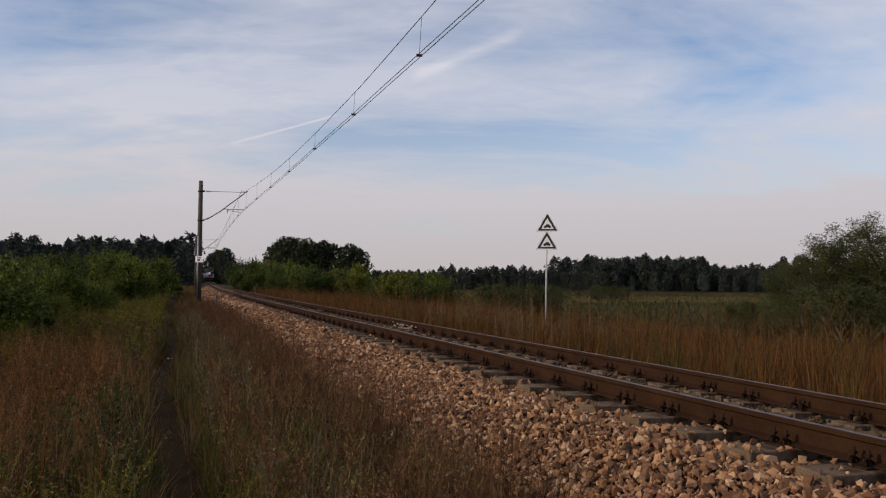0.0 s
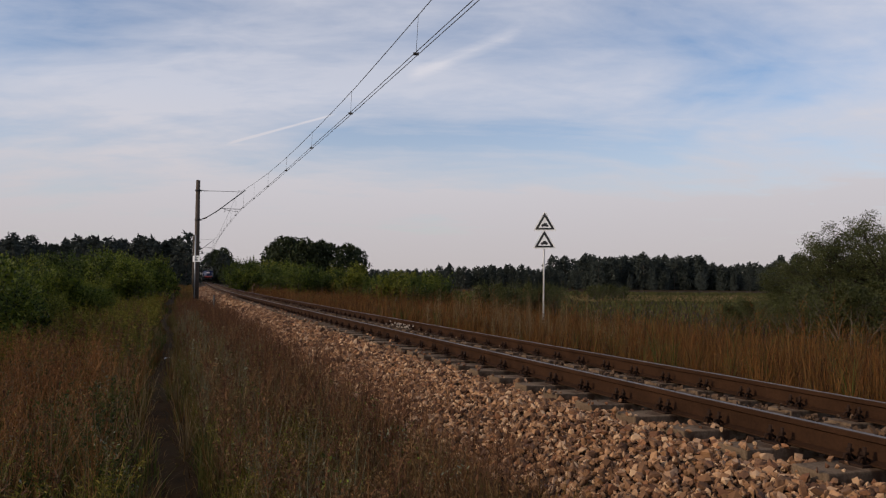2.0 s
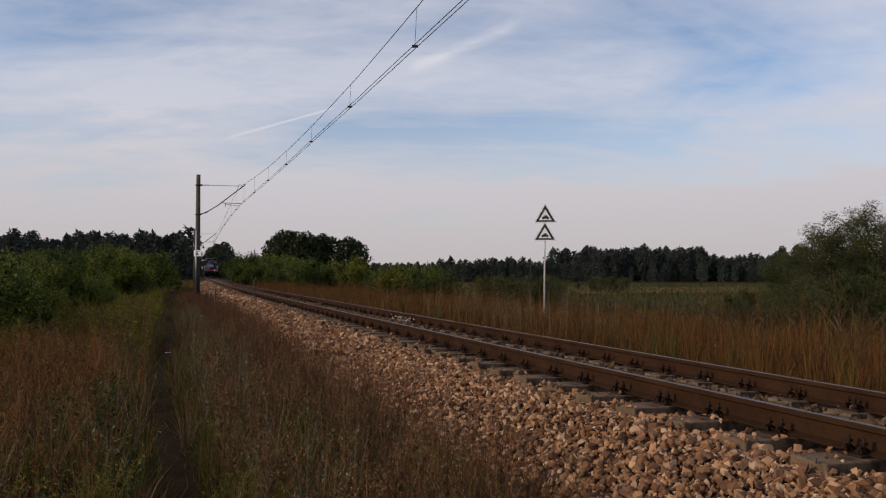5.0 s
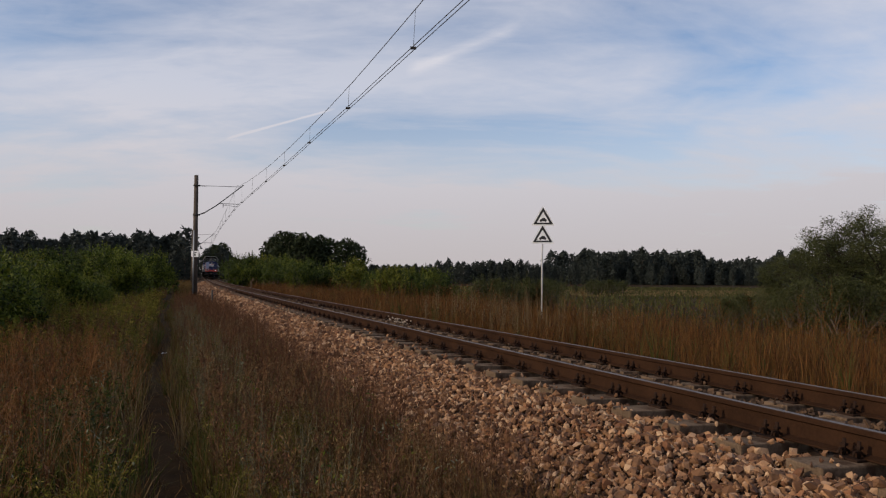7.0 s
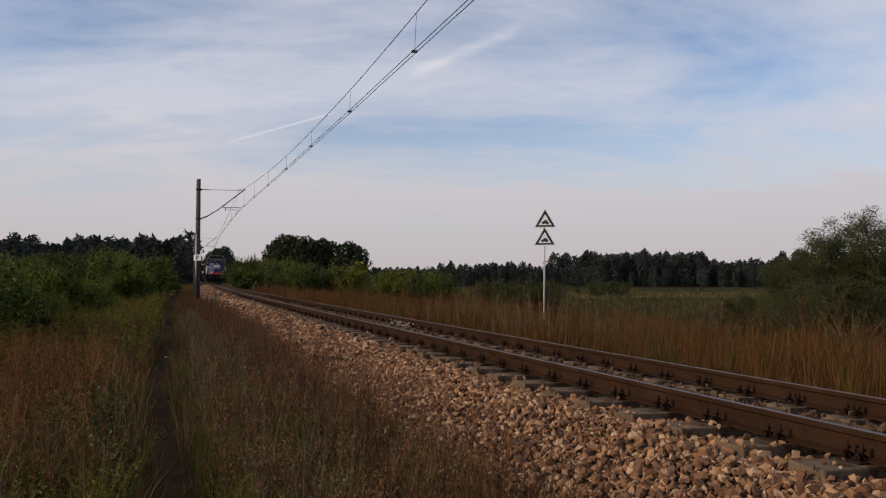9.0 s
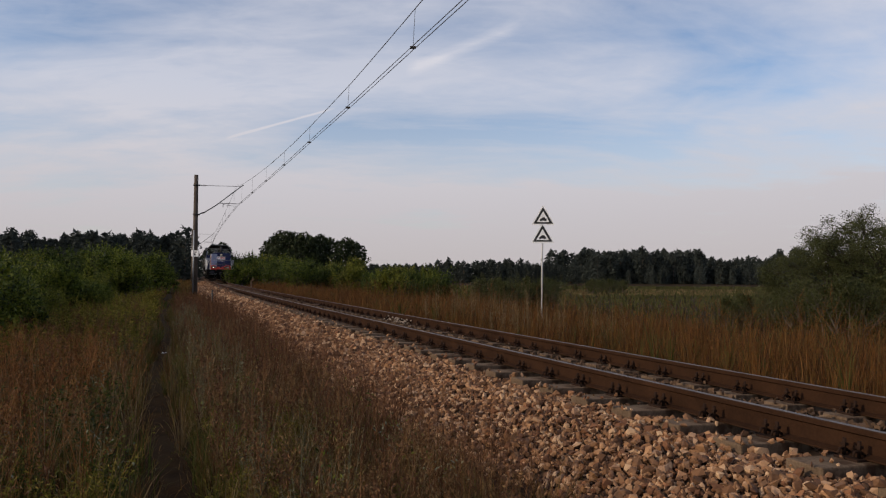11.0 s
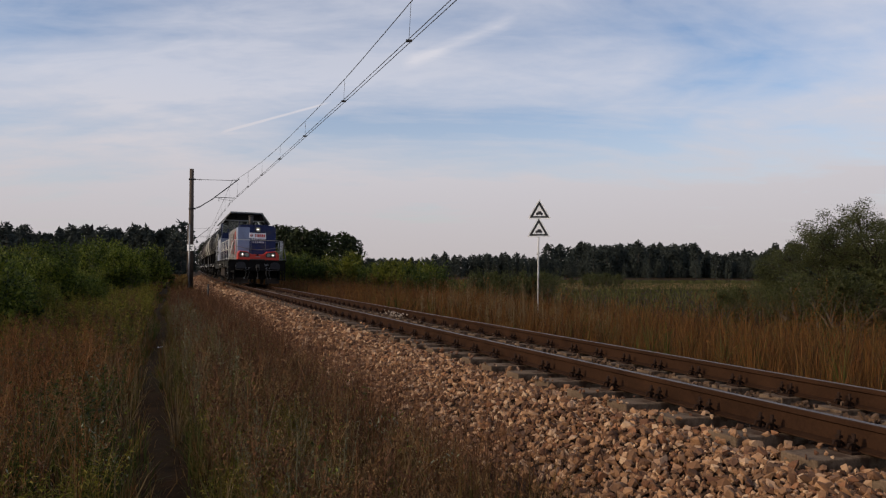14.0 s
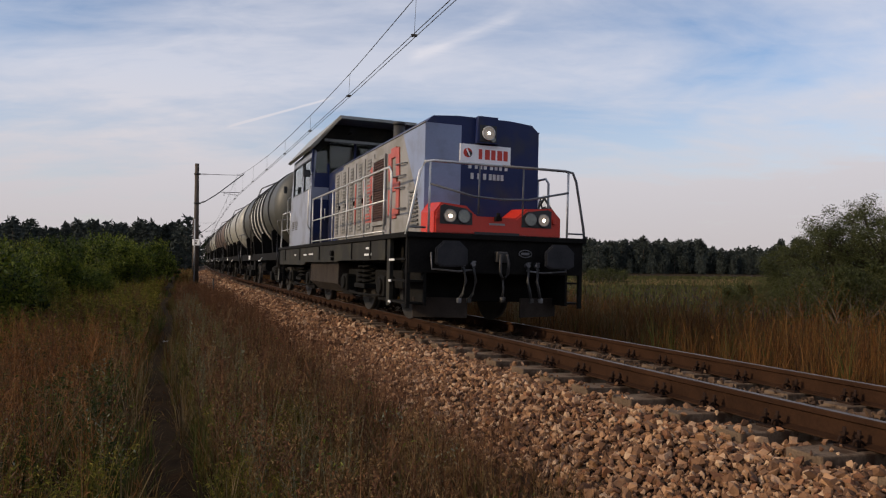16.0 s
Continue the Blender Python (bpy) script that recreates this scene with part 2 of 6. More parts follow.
M_DARKBARK = material("dark_willow_bark", (0.02, 0.016, 0.012), (0.05, 0.04, 0.03), 6.0, 0.95, grain=30, bump=0.8, spec=0.1)
M_POST = material("weathered_concrete_mast", (0.055, 0.042, 0.034), (0.10, 0.08, 0.064), 3.0, 0.9, grain=40, bump=0.4, spec=0.2)
M_GALV = material("galvanised_steel", (0.30, 0.30, 0.30), (0.42, 0.42, 0.42), 6.0, 0.5, 0.6, bump=0.1)
M_DARKSTEEL = material("dark_weathered_steel", (0.035, 0.033, 0.032), (0.07, 0.065, 0.06), 6.0, 0.6, 0.6, bump=0.2)
M_WIRE = material("tarnished_copper_wire", (0.035, 0.032, 0.03), (0.06, 0.055, 0.05), 6.0, 0.6, 0.5, bump=0)
M_WHITE = material("white_sign_enamel", (0.8, 0.8, 0.8), (0.88, 0.88, 0.88), 4.0, 0.45, bump=0.05)
M_SIGNPOST = material("pale_grey_post_paint", (0.5, 0.5, 0.5), (0.66, 0.66, 0.65), 6.0, 0.5, 0.1, bump=0.1)
M_BLACK = material("black_sign_enamel", (0.012, 0.012, 0.012), (0.022, 0.022, 0.022), 4.0, 0.5, bump=0.05)
M_CERAMIC = material("brown_insulator", (0.06, 0.03, 0.02), (0.1, 0.05, 0.03), 9.0, 0.3, bump=0)


# ---- the line of the track: metres s along it, off to its right, z over the rail heads ----
CURVE = [(-60, -0.00084), (0, -0.00084), (30, -0.00038), (60, -0.00061), (90, -0.00041), (130, 0.00005), (170, 0.0), (420, 0.0)]
CANT = 0.040
TS = np.arange(-60, 420.01, 0.25)
TA = np.interp(TS, [c[0] for c in CURVE], [c[1] for c in CURVE])
TA = np.concatenate([[0], np.cumsum((TA[1:] + TA[:-1]) / 2 * 0.25)])
AT0 = int(np.argmin(abs(TS)))
TA = TA - TA[AT0] + 0.3819
TX = np.concatenate([[0], np.cumsum(-np.sin((TA[1:] + TA[:-1]) / 2) * 0.25)])
TY = np.concatenate([[0], np.cumsum(np.cos((TA[1:] + TA[:-1]) / 2) * 0.25)])
TX, TY = TX - TX[AT0] + 5.212, TY - TY[AT0]


def track(s, off=0.0, z=0.0, cant=CANT):
    """Places beside the track, as an array of x, y, z."""
    s, off, z = np.broadcast_arrays(np.asarray(s, float), np.asarray(off, float), np.asarray(z, float))
    x, y, a = np.interp(s, TS, TX), np.interp(s, TS, TY), np.interp(s, TS, TA)
    o, h = off * np.cos(cant) + z * np.sin(cant), z * np.cos(cant) - off * np.sin(cant)
    return np.stack([x + o * np.cos(a), y + o * np.sin(a), h], -1)


def beside(x, y):
    """s and off of places in plan."""
    x, y = np.asarray(x, float).ravel(), np.asarray(y, float).ravel()
    step = TS[::8]
    px, py, pa = TX[::8], TY[::8], TA[::8]
    s, off = np.empty_like(x), np.empty_like(x)
    for i in range(0, len(x), 4000):
        k = np.argmin((x[i:i + 4000, None] - px) ** 2 + (y[i:i + 4000, None] - py) ** 2, 1)
        dx, dy = x[i:i + 4000] - px[k], y[i:i + 4000] - py[k]
        s[i:i + 4000] = step[k] - dx * np.sin(pa[k]) + dy * np.cos(pa[k])
        off[i:i + 4000] = dx * np.cos(pa[k]) + dy * np.sin(pa[k])
    return s, off


PATH_OFF = -4.69


def ground_z(x, y):
    shape = np.shape(x)
    s, off = beside(x, y)
    x, y = np.asarray(x, float).ravel(), np.asarray(y, float).ravel()
    z = np.interp(off, [-400, -60, -14, -6, -2.8, -1.5, 1.6, 2.3, 4.0, 14, 40, 400], [-2.2, -1.3, -0.78, -0.71, -0.69, -0.66, -0.62, -0.55, -0.75, -1.45, -1.75, -2.6])
    z = z + 0.05 * np.sin(x * 0.9 + 1.3 * np.sin(y * 0.5)) * np.cos(y * 0.7 + np.sin(x * 0.4)) * (abs(off) > 2.6)
    z = z - 0.07 * np.exp(-((off - PATH_OFF - 0.12 * np.sin(s * 0.35)) / 0.28) ** 2)
    return z.reshape(shape)


def mesh_of(name, verts, faces, mat, smooth=False):
    me = bpy.data.meshes.new(name)
    verts, faces = np.asarray(verts, np.float32), np.asarray(faces, np.int32)
    me.vertices.add(len(verts))
    me.vertices.foreach_set("co", verts.ravel())
    n, k = faces.shape
    me.loops.add(n * k)
    me.loops.foreach_set("vertex_index", faces.ravel())
    me.polygons.add(n)
    me.polygons.foreach_set("loop_start", np.arange(0, n * k, k, dtype=np.int32))
    me.polygons.foreach_set("loop_total", np.full(n, k, np.int32))
    me.polygons.foreach_set("use_smooth", np.full(n, smooth))
    me.update(calc_edges=True)
    me.materials.append(mat)
    return me


def part(name, bm, mat, parent=None, label="", smooth=False):
    """A bmesh or mesh as one object, under a thing or a part."""
    if isinstance(bm, bmesh.types.BMesh):
        me = bpy.data.meshes.new(name)
        if smooth:
            for f in bm.faces:
                f.smooth = True
        bm.to_mesh(me)
        bm.free()
        me.materials.append(mat)
    else:
        me = bm
    ob = new(name, me)
    if parent is not None:
        ob.parent = parent
    return tagged(ob, label=label)


def sweep(profile, s, cant=CANT, closed=True):
    """Verts and faces of a profile of (off, z) drawn along the track."""
    prof = np.array(profile, float)
    n = len(prof)
    v = np.concatenate([track(np.full(n, q), prof[:, 0], prof[:, 1], cant) for q in s])
    f = []
    for i in range(len(s) - 1):
        for j in range(n if closed else n - 1):
            a, b = i * n + j, i * n + (j + 1) % n
            f.append((a, b, b + n, a + n))
    return v, f


def grow(fine, edge, step, end, rate):
    out_, d = [], step
    q = edge
    while q < end:
        d *= rate
        q += d
        out_.append(q)
    return out_


# ---- ground ----
far_up = grow(0, 60, 0.6, 3000, 1.13)
gx = np.array([-q for q in grow(0, 20, 0.45, 3000, 1.1)][::-1] + list(np.arange(-20, 14.01, 0.45)) + grow(0, 14, 0.45, 3000, 1.1))
gy = np.array([-q for q in grow(0, 4, 0.6, 3000, 1.25)][::-1] + list(np.arange(-4, 60.01, 0.6)) + far_up)
GX, GY = np.meshgrid(gx, gy)
GZ = ground_z(GX, GY)
nx, ny = len(gx), len(gy)
ii, jj = np.meshgrid(np.arange(nx - 1), np.arange(ny - 1))
q0 = (jj * nx + ii).ravel()
ground = new("ground", mesh_of("ground", np.stack([GX, GY, GZ], -1).reshape(-1, 3), np.stack([q0, q0 + 1, q0 + nx + 1, q0 + nx], 1), M_SOIL, True))
tagged(ground, "brown and green meadow soil on both sides of the railway", "ground", kind="structure")

ps = np.arange(-4, 110, 0.5)
pv, pf = [], []
for k_, q in enumerate(ps):
    c = PATH_OFF + 0.12 * math.sin(q * 0.35)
    w = 0.05 + 0.012 * math.sin(q * 1.7)
    for o in (-w, 0, w):
        x, y, _ = track(q, c + o, 0)
        pv.append((x, y, float(ground_z(np.array([x]), np.array([y]))[0]) + (0.006 if o else 0.012)))
for k_ in range(len(ps) - 1):
    for j in (0, 1):
        a = k_ * 3 + j
        pf.append((a, a + 1, a + 4, a + 3))
footpath = tagged(new("footpath", mesh_of("footpath", pv, pf, M_PATH, True)), "narrow trodden earth footpath through the dry grass", "path", kind="structure")

# ---- ballast, sleepers and rails ----
ballast = new("ballast_bed", mesh_of("ballast_bed", *sweep([(-2.9, -0.78), (-2.75, -0.68), (-1.5, -0.252), (-0.9, -0.266), (-0.7, -0.245), (0.9, -0.245), (1.4, -0.24), (2.2, -0.6), (2.3, -0.75)],
                    np.concatenate([np.arange(-30, 60, 1.0), np.arange(60, 400.1, 4.0)]), 0.03, False), M_BED))
tagged(ballast, "bed of broken reddish-brown granite ballast under the track", "ballast", kind="structure")

railway_track = tagged(new("railway_track"), "single railway track with rusty rails on concrete sleepers", "railway track", kind="structure")
HALF = 0.7525
rail_s = np.concatenate([np.arange(-30, 60, 0.75), np.arange(60, 400.1, 2.0)])
RAIL = [(-0.075, -0.172), (0.075, -0.172), (0.075, -0.162), (0.012, -0.145), (0.009, -0.045), (0.035, -0.036), (0.036, -0.006), (0.030, -0.0006), (-0.030, -0.0006), (-0.036, -0.006), (-0.035, -0.036), (-0.009, -0.045), (-0.012, -0.145), (-0.075, -0.162)]
for side in (-1, 1):
    me = mesh_of("rail", *sweep([(side * HALF + o, z) for o, z in RAIL], rail_s), M_RAIL)
    rail = part("rail", me, None, railway_track, "rusty brown steel rail")
    top = mesh_of("running_surface", *sweep([(side * HALF + o, z) for o, z in ((-0.030, -0.002), (-0.026, 0.0012), (0.026, 0.0012), (0.030, -0.002))], rail_s), M_RAILTOP)
    part("running_surface", top, None, rail, "worn shiny top of the rail")


def box(bm, x0, x1, y0, y1, z0, z1, bevel=0.0, m=None):
    vs = [bm.verts.new((x, y, z)) for z in (z0, z1) for y in (y0, y1) for x in (x0, x1)]
    fs = [bm.faces.new([vs[i] for i in q]) for q in ((0, 2, 3, 1), (4, 5, 7, 6), (0, 1, 5, 4), (2, 6, 7, 3), (0, 4, 6, 2), (1, 3, 7, 5))]
    if bevel:
        es = list({e for f in fs for e in f.edges})
        r = bmesh.ops.bevel(bm, geom=es, offset=bevel, segments=2, affect="EDGES", profile=0.6)
        vs = list({v for f in r["faces"] for v in f.verts} | {v for v in vs if v.is_valid})
    if m is not None:
        for v in vs:
            v.co = m @ v.co
    return vs


def tube(bm, points, radius, sides=8, caps=True, radii=None):
    """A round bar along a line of points."""
    pts = [Vector(p) for p in points]
    rings = []
    for i, p in enumerate(pts):
        way = (pts[min(i + 1, len(pts) - 1)] - pts[max(i - 1, 0)]).normalized()
        side = way.cross(Vector((0, 0, 1)) if abs(way.z) < 0.95 else Vector((1, 0, 0))).normalized()
        upw = side.cross(way)
        r = radii[i] if radii else radius
        rings.append([bm.verts.new(p + (side * math.cos(a) + upw * math.sin(a)) * r) for a in (2 * math.pi * k / sides for k in range(sides))])
    for a, b in zip(rings, rings[1:]):
        for k in range(sides):
            f = bm.faces.new((a[k], b[k], b[(k + 1) % sides], a[(k + 1) % sides]))
            f.smooth = True
    if caps:
        bm.faces.new(rings[0])
        bm.faces.new(rings[-1][::-1])


def along(s, off=0.0, z=0.0, cant=CANT):
    """The pose of a thing that sits on the track, its y axis along it."""
    x, y, h = track(s, off, z, cant)
    return Matrix.Translation((x, y, h)) @ Matrix.Rotation(float(np.interp(s, TS, TA)), 4, "Z") @ Matrix.Rotation(cant, 4, "Y")


bm = bmesh.new()
for x0, x1 in ((-1.25, -0.45), (0.45, 1.25)):
    box(bm, x0, x1, -0.13, 0.13, -0.37, -0.178, 0.012)
box(bm, -0.46, 0.46, -0.11, 0.11, -0.37, -0.205, 0.012)
SLEEPER = bpy.data.meshes.new("sleeper")
bm.to_mesh(SLEEPER)
bm.free()
SLEEPER.materials.append(M_CONCRETE)
bm = bmesh.new()            # base plate with two bolts and bent clips
box(bm, -0.055, 0.055, -0.08, 0.08, -0.18, -0.163, 0.003)
for y in (-0.05, 0.05):
    tube(bm, [(0.0, y, -0.16), (0.0, y, -0.06)], 0.012, 6)
    box(bm, -0.016, 0.016, y - 0.016, y + 0.016, -0.105, -0.088)
    tube(bm, [(-0.05, y, -0.15), (-0.04, y, -0.12), (0.0, y, -0.118), (0.045, y, -0.145)], 0.009, 5)
CLIP = bpy.data.meshes.new("rail_clip")
bm.to_mesh(CLIP)
bm.free()
CLIP.materials.append(M_CLIP)
S_FIRST = 5.04 - 0.6 * 14
far_sleepers = []
rnd = random.Random(3)
for k_ in range(620):
    q = S_FIRST + 0.6 * k_
    if q > 380:
        break
    m = along(q, rnd.uniform(-0.02, 0.02), rnd.uniform(-0.006, 0.002)) @ pose(0, 0, 0, 0, 0, rnd.uniform(-0.8, 0.8))
    if k_ < 250:
        ob = part("sleeper", SLEEPER, None, railway_track)
        ob.matrix_basis = m
        if -2 < q < 46:
            for x, turn_ in ((-HALF - 0.105, 0), (-HALF + 0.105, 180), (HALF - 0.105, 0), (HALF + 0.105, 180)):
                part("rail_clip", CLIP, None, ob).matrix_basis = pose(x, 0, 0, 0, 0, turn_)
    else:
        far_sleepers.append(m)
bmf = bmesh.new()
for m in far_sleepers:
    box(bmf, -1.25, 1.25, -0.13, 0.13, -0.3, -0.178, 0, m)
tagged(part("distant_sleepers", bmf, M_CONCRETE, railway_track), kind="stuff")


# ---- loose stones ----
bm = bmesh.new()
bmesh.ops.create_icosphere(bm, subdivisions=1, radius=1.0)
ICO = bpy.data.meshes.new("broken_stone")
bm.to_mesh(ICO)
bm.free()


def stones_mesh(name, centres, sizes, mat, seed, near=False):
    """Broken stones as angular lumps of eight corners, the near ones of twelve."""
    g = np.random.default_rng(seed)
    base = np.array([(x, y, z) for z in (-1, 1) for y in (-1, 1) for x in (-1, 1)], float) * 0.62
    tri = np.array([(0, 2, 3), (0, 3, 1), (4, 5, 7), (4, 7, 6), (0, 1, 5), (0, 5, 4), (2, 6, 7), (2, 7, 3), (0, 4, 6), (0, 6, 2), (1, 3, 7), (1, 7, 5)])
    n, k = len(centres), 8
    if near:
        base, tri, k = np.array([v_.co for v_ in ICO.vertices]) * 0.86, np.array([p_.vertices[:] for p_ in ICO.polygons]), 12
    v = base[None] * (1 + g.uniform(-0.62 - 0.06 * near, 0.42 + 0.06 * near, (n, k, 3)))
    v = v * g.uniform(0.6, 1.35, (n, 1, 3))
    q = g.normal(size=(n, 4))
    q /= np.linalg.norm(q, axis=1, keepdims=True)
    w, x, y, z = q.T
    R = np.stack([np.stack([1 - 2 * (y * y + z * z), 2 * (x * y - z * w), 2 * (x * z + y * w)], -1),
                  np.stack([2 * (x * y + z * w), 1 - 2 * (x * x + z * z), 2 * (y * z - x * w)], -1),
                  np.stack([2 * (x * z - y * w), 2 * (y * z + x * w), 1 - 2 * (x * x + y * y)], -1)], 1)
    v = np.einsum("nij,nkj->nki", R, v) * sizes[:, None, None] + centres[:, None]
    return mesh_of(name, v.reshape(-1, 3), (tri[None] + k * np.arange(n)[:, None, None]).reshape(-1, 3), mat)


def bed_z(off):
    return np.interp(off, [-2.9, -2.75, -1.5, -0.9, -0.7, 0.9, 1.4, 2.2], [-0.78, -0.68, -0.252, -0.266, -0.245, -0.245, -0.24, -0.6])


g = np.random.default_rng(11)
for name, lab, mat, lo, hi, dens, s0, s1, size in (
        ("shoulder_ballast", "loose broken granite stones on the ballast shoulder", M_STONE, -2.75, -0.86, 1150, 1.5, 13, 0.024),
        ("shoulder_ballast", "loose broken granite stones on the ballast shoulder", M_STONE, -2.75, -0.86, 470, 13, 30, 0.032),
        ("shoulder_ballast", "loose broken granite stones on the ballast shoulder", M_STONE, -2.75, -0.86, 95, 30, 110, 0.048),
        ("shoulder_ballast", "loose broken granite stones on the ballast shoulder", M_STONE, -2.75, -0.86, 170, -12, 1.5, 0.03),
        ("crib_ballast", "darker oily ballast stones between the rails", M_STONE_DARK, -0.66, 0.66, 420, -8, 26, 0.023),
        ("crib_ballast", "darker oily ballast stones between the rails", M_STONE_DARK, -0.66, 0.66, 70, 26, 70, 0.045),
        ("verge_ballast", "ballast stones beside the far rail", M_STONE_DARK, 0.86, 1.9, 160, -8, 40, 0.032)):
    n = int((hi - lo) * (s1 - s0) * dens)
    s = g.uniform(s0, s1, n)
    off = g.uniform(lo, hi, n)
    if lo < -2:         # the toe of the slope runs out unevenly into the grass
        keep = off > -2.62 + 0.14 * np.sin(s * 1.3) + 0.1 * np.sin(s * 3.1 + 1) + g.normal(0, 0.07, n)
        s, off = s[keep], off[keep]
        n = len(s)
    sz = size * np.clip(np.exp(g.normal(-0.05, 0.32, n)), 0.4, 1.9)
    lift = bed_z(off) + sz * g.uniform(0.0, 0.75, n) + 0.012
    phase = np.abs(((s - S_FIRST) / 0.6 + 0.5) % 1 - 0.5) * 0.6
    onslp = (phase < 0.155) & (np.abs(off) < 1.29)
    keep = ~onslp | (g.random(n) < np.where(np.abs(off) > 1.15, 0.16, 0.05))
    lift = np.where(onslp, -0.17 + sz * 0.5, lift)
    keep &= ~((np.abs(np.abs(off) - HALF) < 0.10))
    keep &= (off > 0) | (off < -1.3) | (s < 8) | (g.random(n) < 0.35)      # the sleeper ends stand clear of the stones
    c = track(s, off, lift, 0.03)
    tagged(new(name, stones_mesh(name, c[keep], sz[keep], mat, abs(int(s0)) + n % 97, s0 == 1.5)), lab, "ballast", kind="stuff")
n = 80
s, off = g.normal(18.3, 0.45, n), g.normal(0.63, 0.04, n).clip(0.3, 0.69)
tagged(new("pale_ballast", stones_mesh("pale_ballast", track(s, off, -0.19 + g.uniform(0, 0.11, n)), 0.022 * g.uniform(0.6, 1.3, n), M_LIME, 5)), "patch of pale dusty ballast between the rails", "ballast", kind="stuff")

# the nearest stones lie singly on the shoulder
g = np.random.default_rng(77)
SINGLE = [stones_mesh("stone", np.zeros((1, 3)), np.array([1.0]), M_STONE, 300 + k, True) for k in range(12)]
for k_ in range(300):
    q, o = g.uniform(4.2, 7.4), g.uniform(-2.2, -1.0)
    r = 0.026 * g.uniform(0.7, 1.5)
    x, y, z = track(q, o, bed_z(o) + r * 0.75 + 0.025, 0.03)
    st = part("stone", SINGLE[k_ % 12], None, ballast)
    st.matrix_basis = pose(x, y, z, *g.uniform(0, 360, 3)) @ Matrix.Scale(r, 4)


# ---- grass and weeds ----
def blades_mesh(name, x, y, height, width, lean, mat, seed, curl=0.5, z=None, head=0.0):
    """Bent tapering blades, each of three faces; head: a wider tip, for stems that bear seed."""
    g_ = np.random.default_rng(seed)
    n = len(x)
    base = np.stack([x, y, ground_z(x, y) - 0.02 if z is None else z], -1)
    az = g_.uniform(0, 2 * np.pi, n)
    way = np.stack([np.cos(az), np.sin(az), np.zeros(n)], -1)
    az2 = g_.uniform(0, 2 * np.pi, n)
    side = np.stack([np.cos(az2), np.sin(az2), np.zeros(n)], -1)
    ln = (g_.random(n) * lean)[:, None]
    h = height[:, None]
    upv = np.array([0, 0, 1.0])
    mid = base + upv * h * 0.55 + way * h * ln * 0.35
    tip = base + upv * h * (1 - 0.25 * ln * curl) + way * h * ln
    w = width[:, None]
    v = np.stack([base - side * w * 0.5, base + side * w * 0.5, mid - side * w * (0.45 + head), mid + side * w * (0.45 + head), tip], 1)
    if head:
        neck = base * 0.3 + mid * 0.7
        v[:, 2], v[:, 3] = neck - side * w * 0.4, neck + side * w * 0.4
    i = 5 * np.arange(n)[:, None]
    f = np.concatenate([i + np.array([[0, 1, 3]]), i + np.array([[0, 3, 2]]), i + np.array([[2, 3, 4]])])
    return mesh_of(name, v.reshape(-1, 3), f, mat)


def seeds_mesh(name, x, y, height, z0, size, mat, seed, count=7):
    """Loose seed heads: short scales set round the top of each stem."""
    g_ = np.random.default_rng(seed)
    n = len(x)
    x, y, z0, height = (np.repeat(a, count) for a in (x, y, z0, height))
    m = len(x)
    t = g_.random(m)
    c = np.stack([x + g_.normal(0, 0.02, m), y + g_.normal(0, 0.02, m), z0 + height * (0.72 + 0.3 * t)], -1)
    d = g_.normal(size=(m, 3)) * size * np.array([0.6, 0.6, 0.6]) + np.array([0, 0, size])
    e = np.cross(d, g_.normal(size=(m, 3)))
    e *= (size * 0.3 / (np.linalg.norm(e, axis=1) + 1e-9))[:, None]
    v = np.stack([c - d * 0.5, c + e, c + d * 0.5, c - e], 1)
    return mesh_of(name, v.reshape(-1, 3), 4 * np.arange(m)[:, None] + np.arange(4)[None], mat)


def patchy(x, y, k, seed):
    """A slow random field from 0 to 1 in plan."""
    a = seed * 1.7
    v = np.sin(x * k + a + 1.9 * np.sin(y * k * 0.7 + a)) + np.sin(y * k * 1.3 - a + 1.4 * np.sin(x * k * 0.9)) + 0.7 * np.sin((x + y) * k * 2.3 + a)
    return np.clip(0.5 + v / 5, 0, 1)


g = np.random.default_rng(21)


def scatter(n, off0, off1, s0, s1, power=1.0):
    """Places in a strip beside the track, thicker towards s0."""
    s = s0 + (s1 - s0) * g.random(n) ** power
    off = g.uniform(off0, off1, n)
    c = track(s, off, 0)
    return c[:, 0], c[:, 1], s, off


def clear_of_path(s, off, r=0.24):
    return np.abs(off - PATH_OFF - 0.12 * np.sin(s * 0.35)) > r


# the meadow between the track and the bushes
x, y, s, off = scatter(110000, -13, -2.05, -6.0, 50, 1.7)
keep = clear_of_path(s, off, 0.05) & ((off < -2.58) | (g.random(len(s)) < 0.12))
keep &= g.random(len(s)) < 0.35 + 0.65 * patchy(x, y, 1.1, 2)
x, y, s, off = x[keep], y[keep], s[keep], off[keep]
hh = g.uniform(0.12, 0.42, len(x)) * (0.6 + 0.7 * patchy(x, y, 0.8, 5)) * np.interp(np.abs(off - PATH_OFF - 0.12 * np.sin(s * 0.35)), [0.07, 0.2, 0.6], [0.5, 0.9, 1]) * np.interp(off, [-4.2, -3.4, -2.6], [1, 0.65, 0.35])
tagged(new("meadow_grass", blades_mesh("meadow_grass", x, y, hh, g.uniform(0.003, 0.006, len(x)) * (1 + s / 22), 1.5, M_GRASS, 1, 1.2)), "dry brown meadow grass, bent and matted", "grass", kind="stuff")

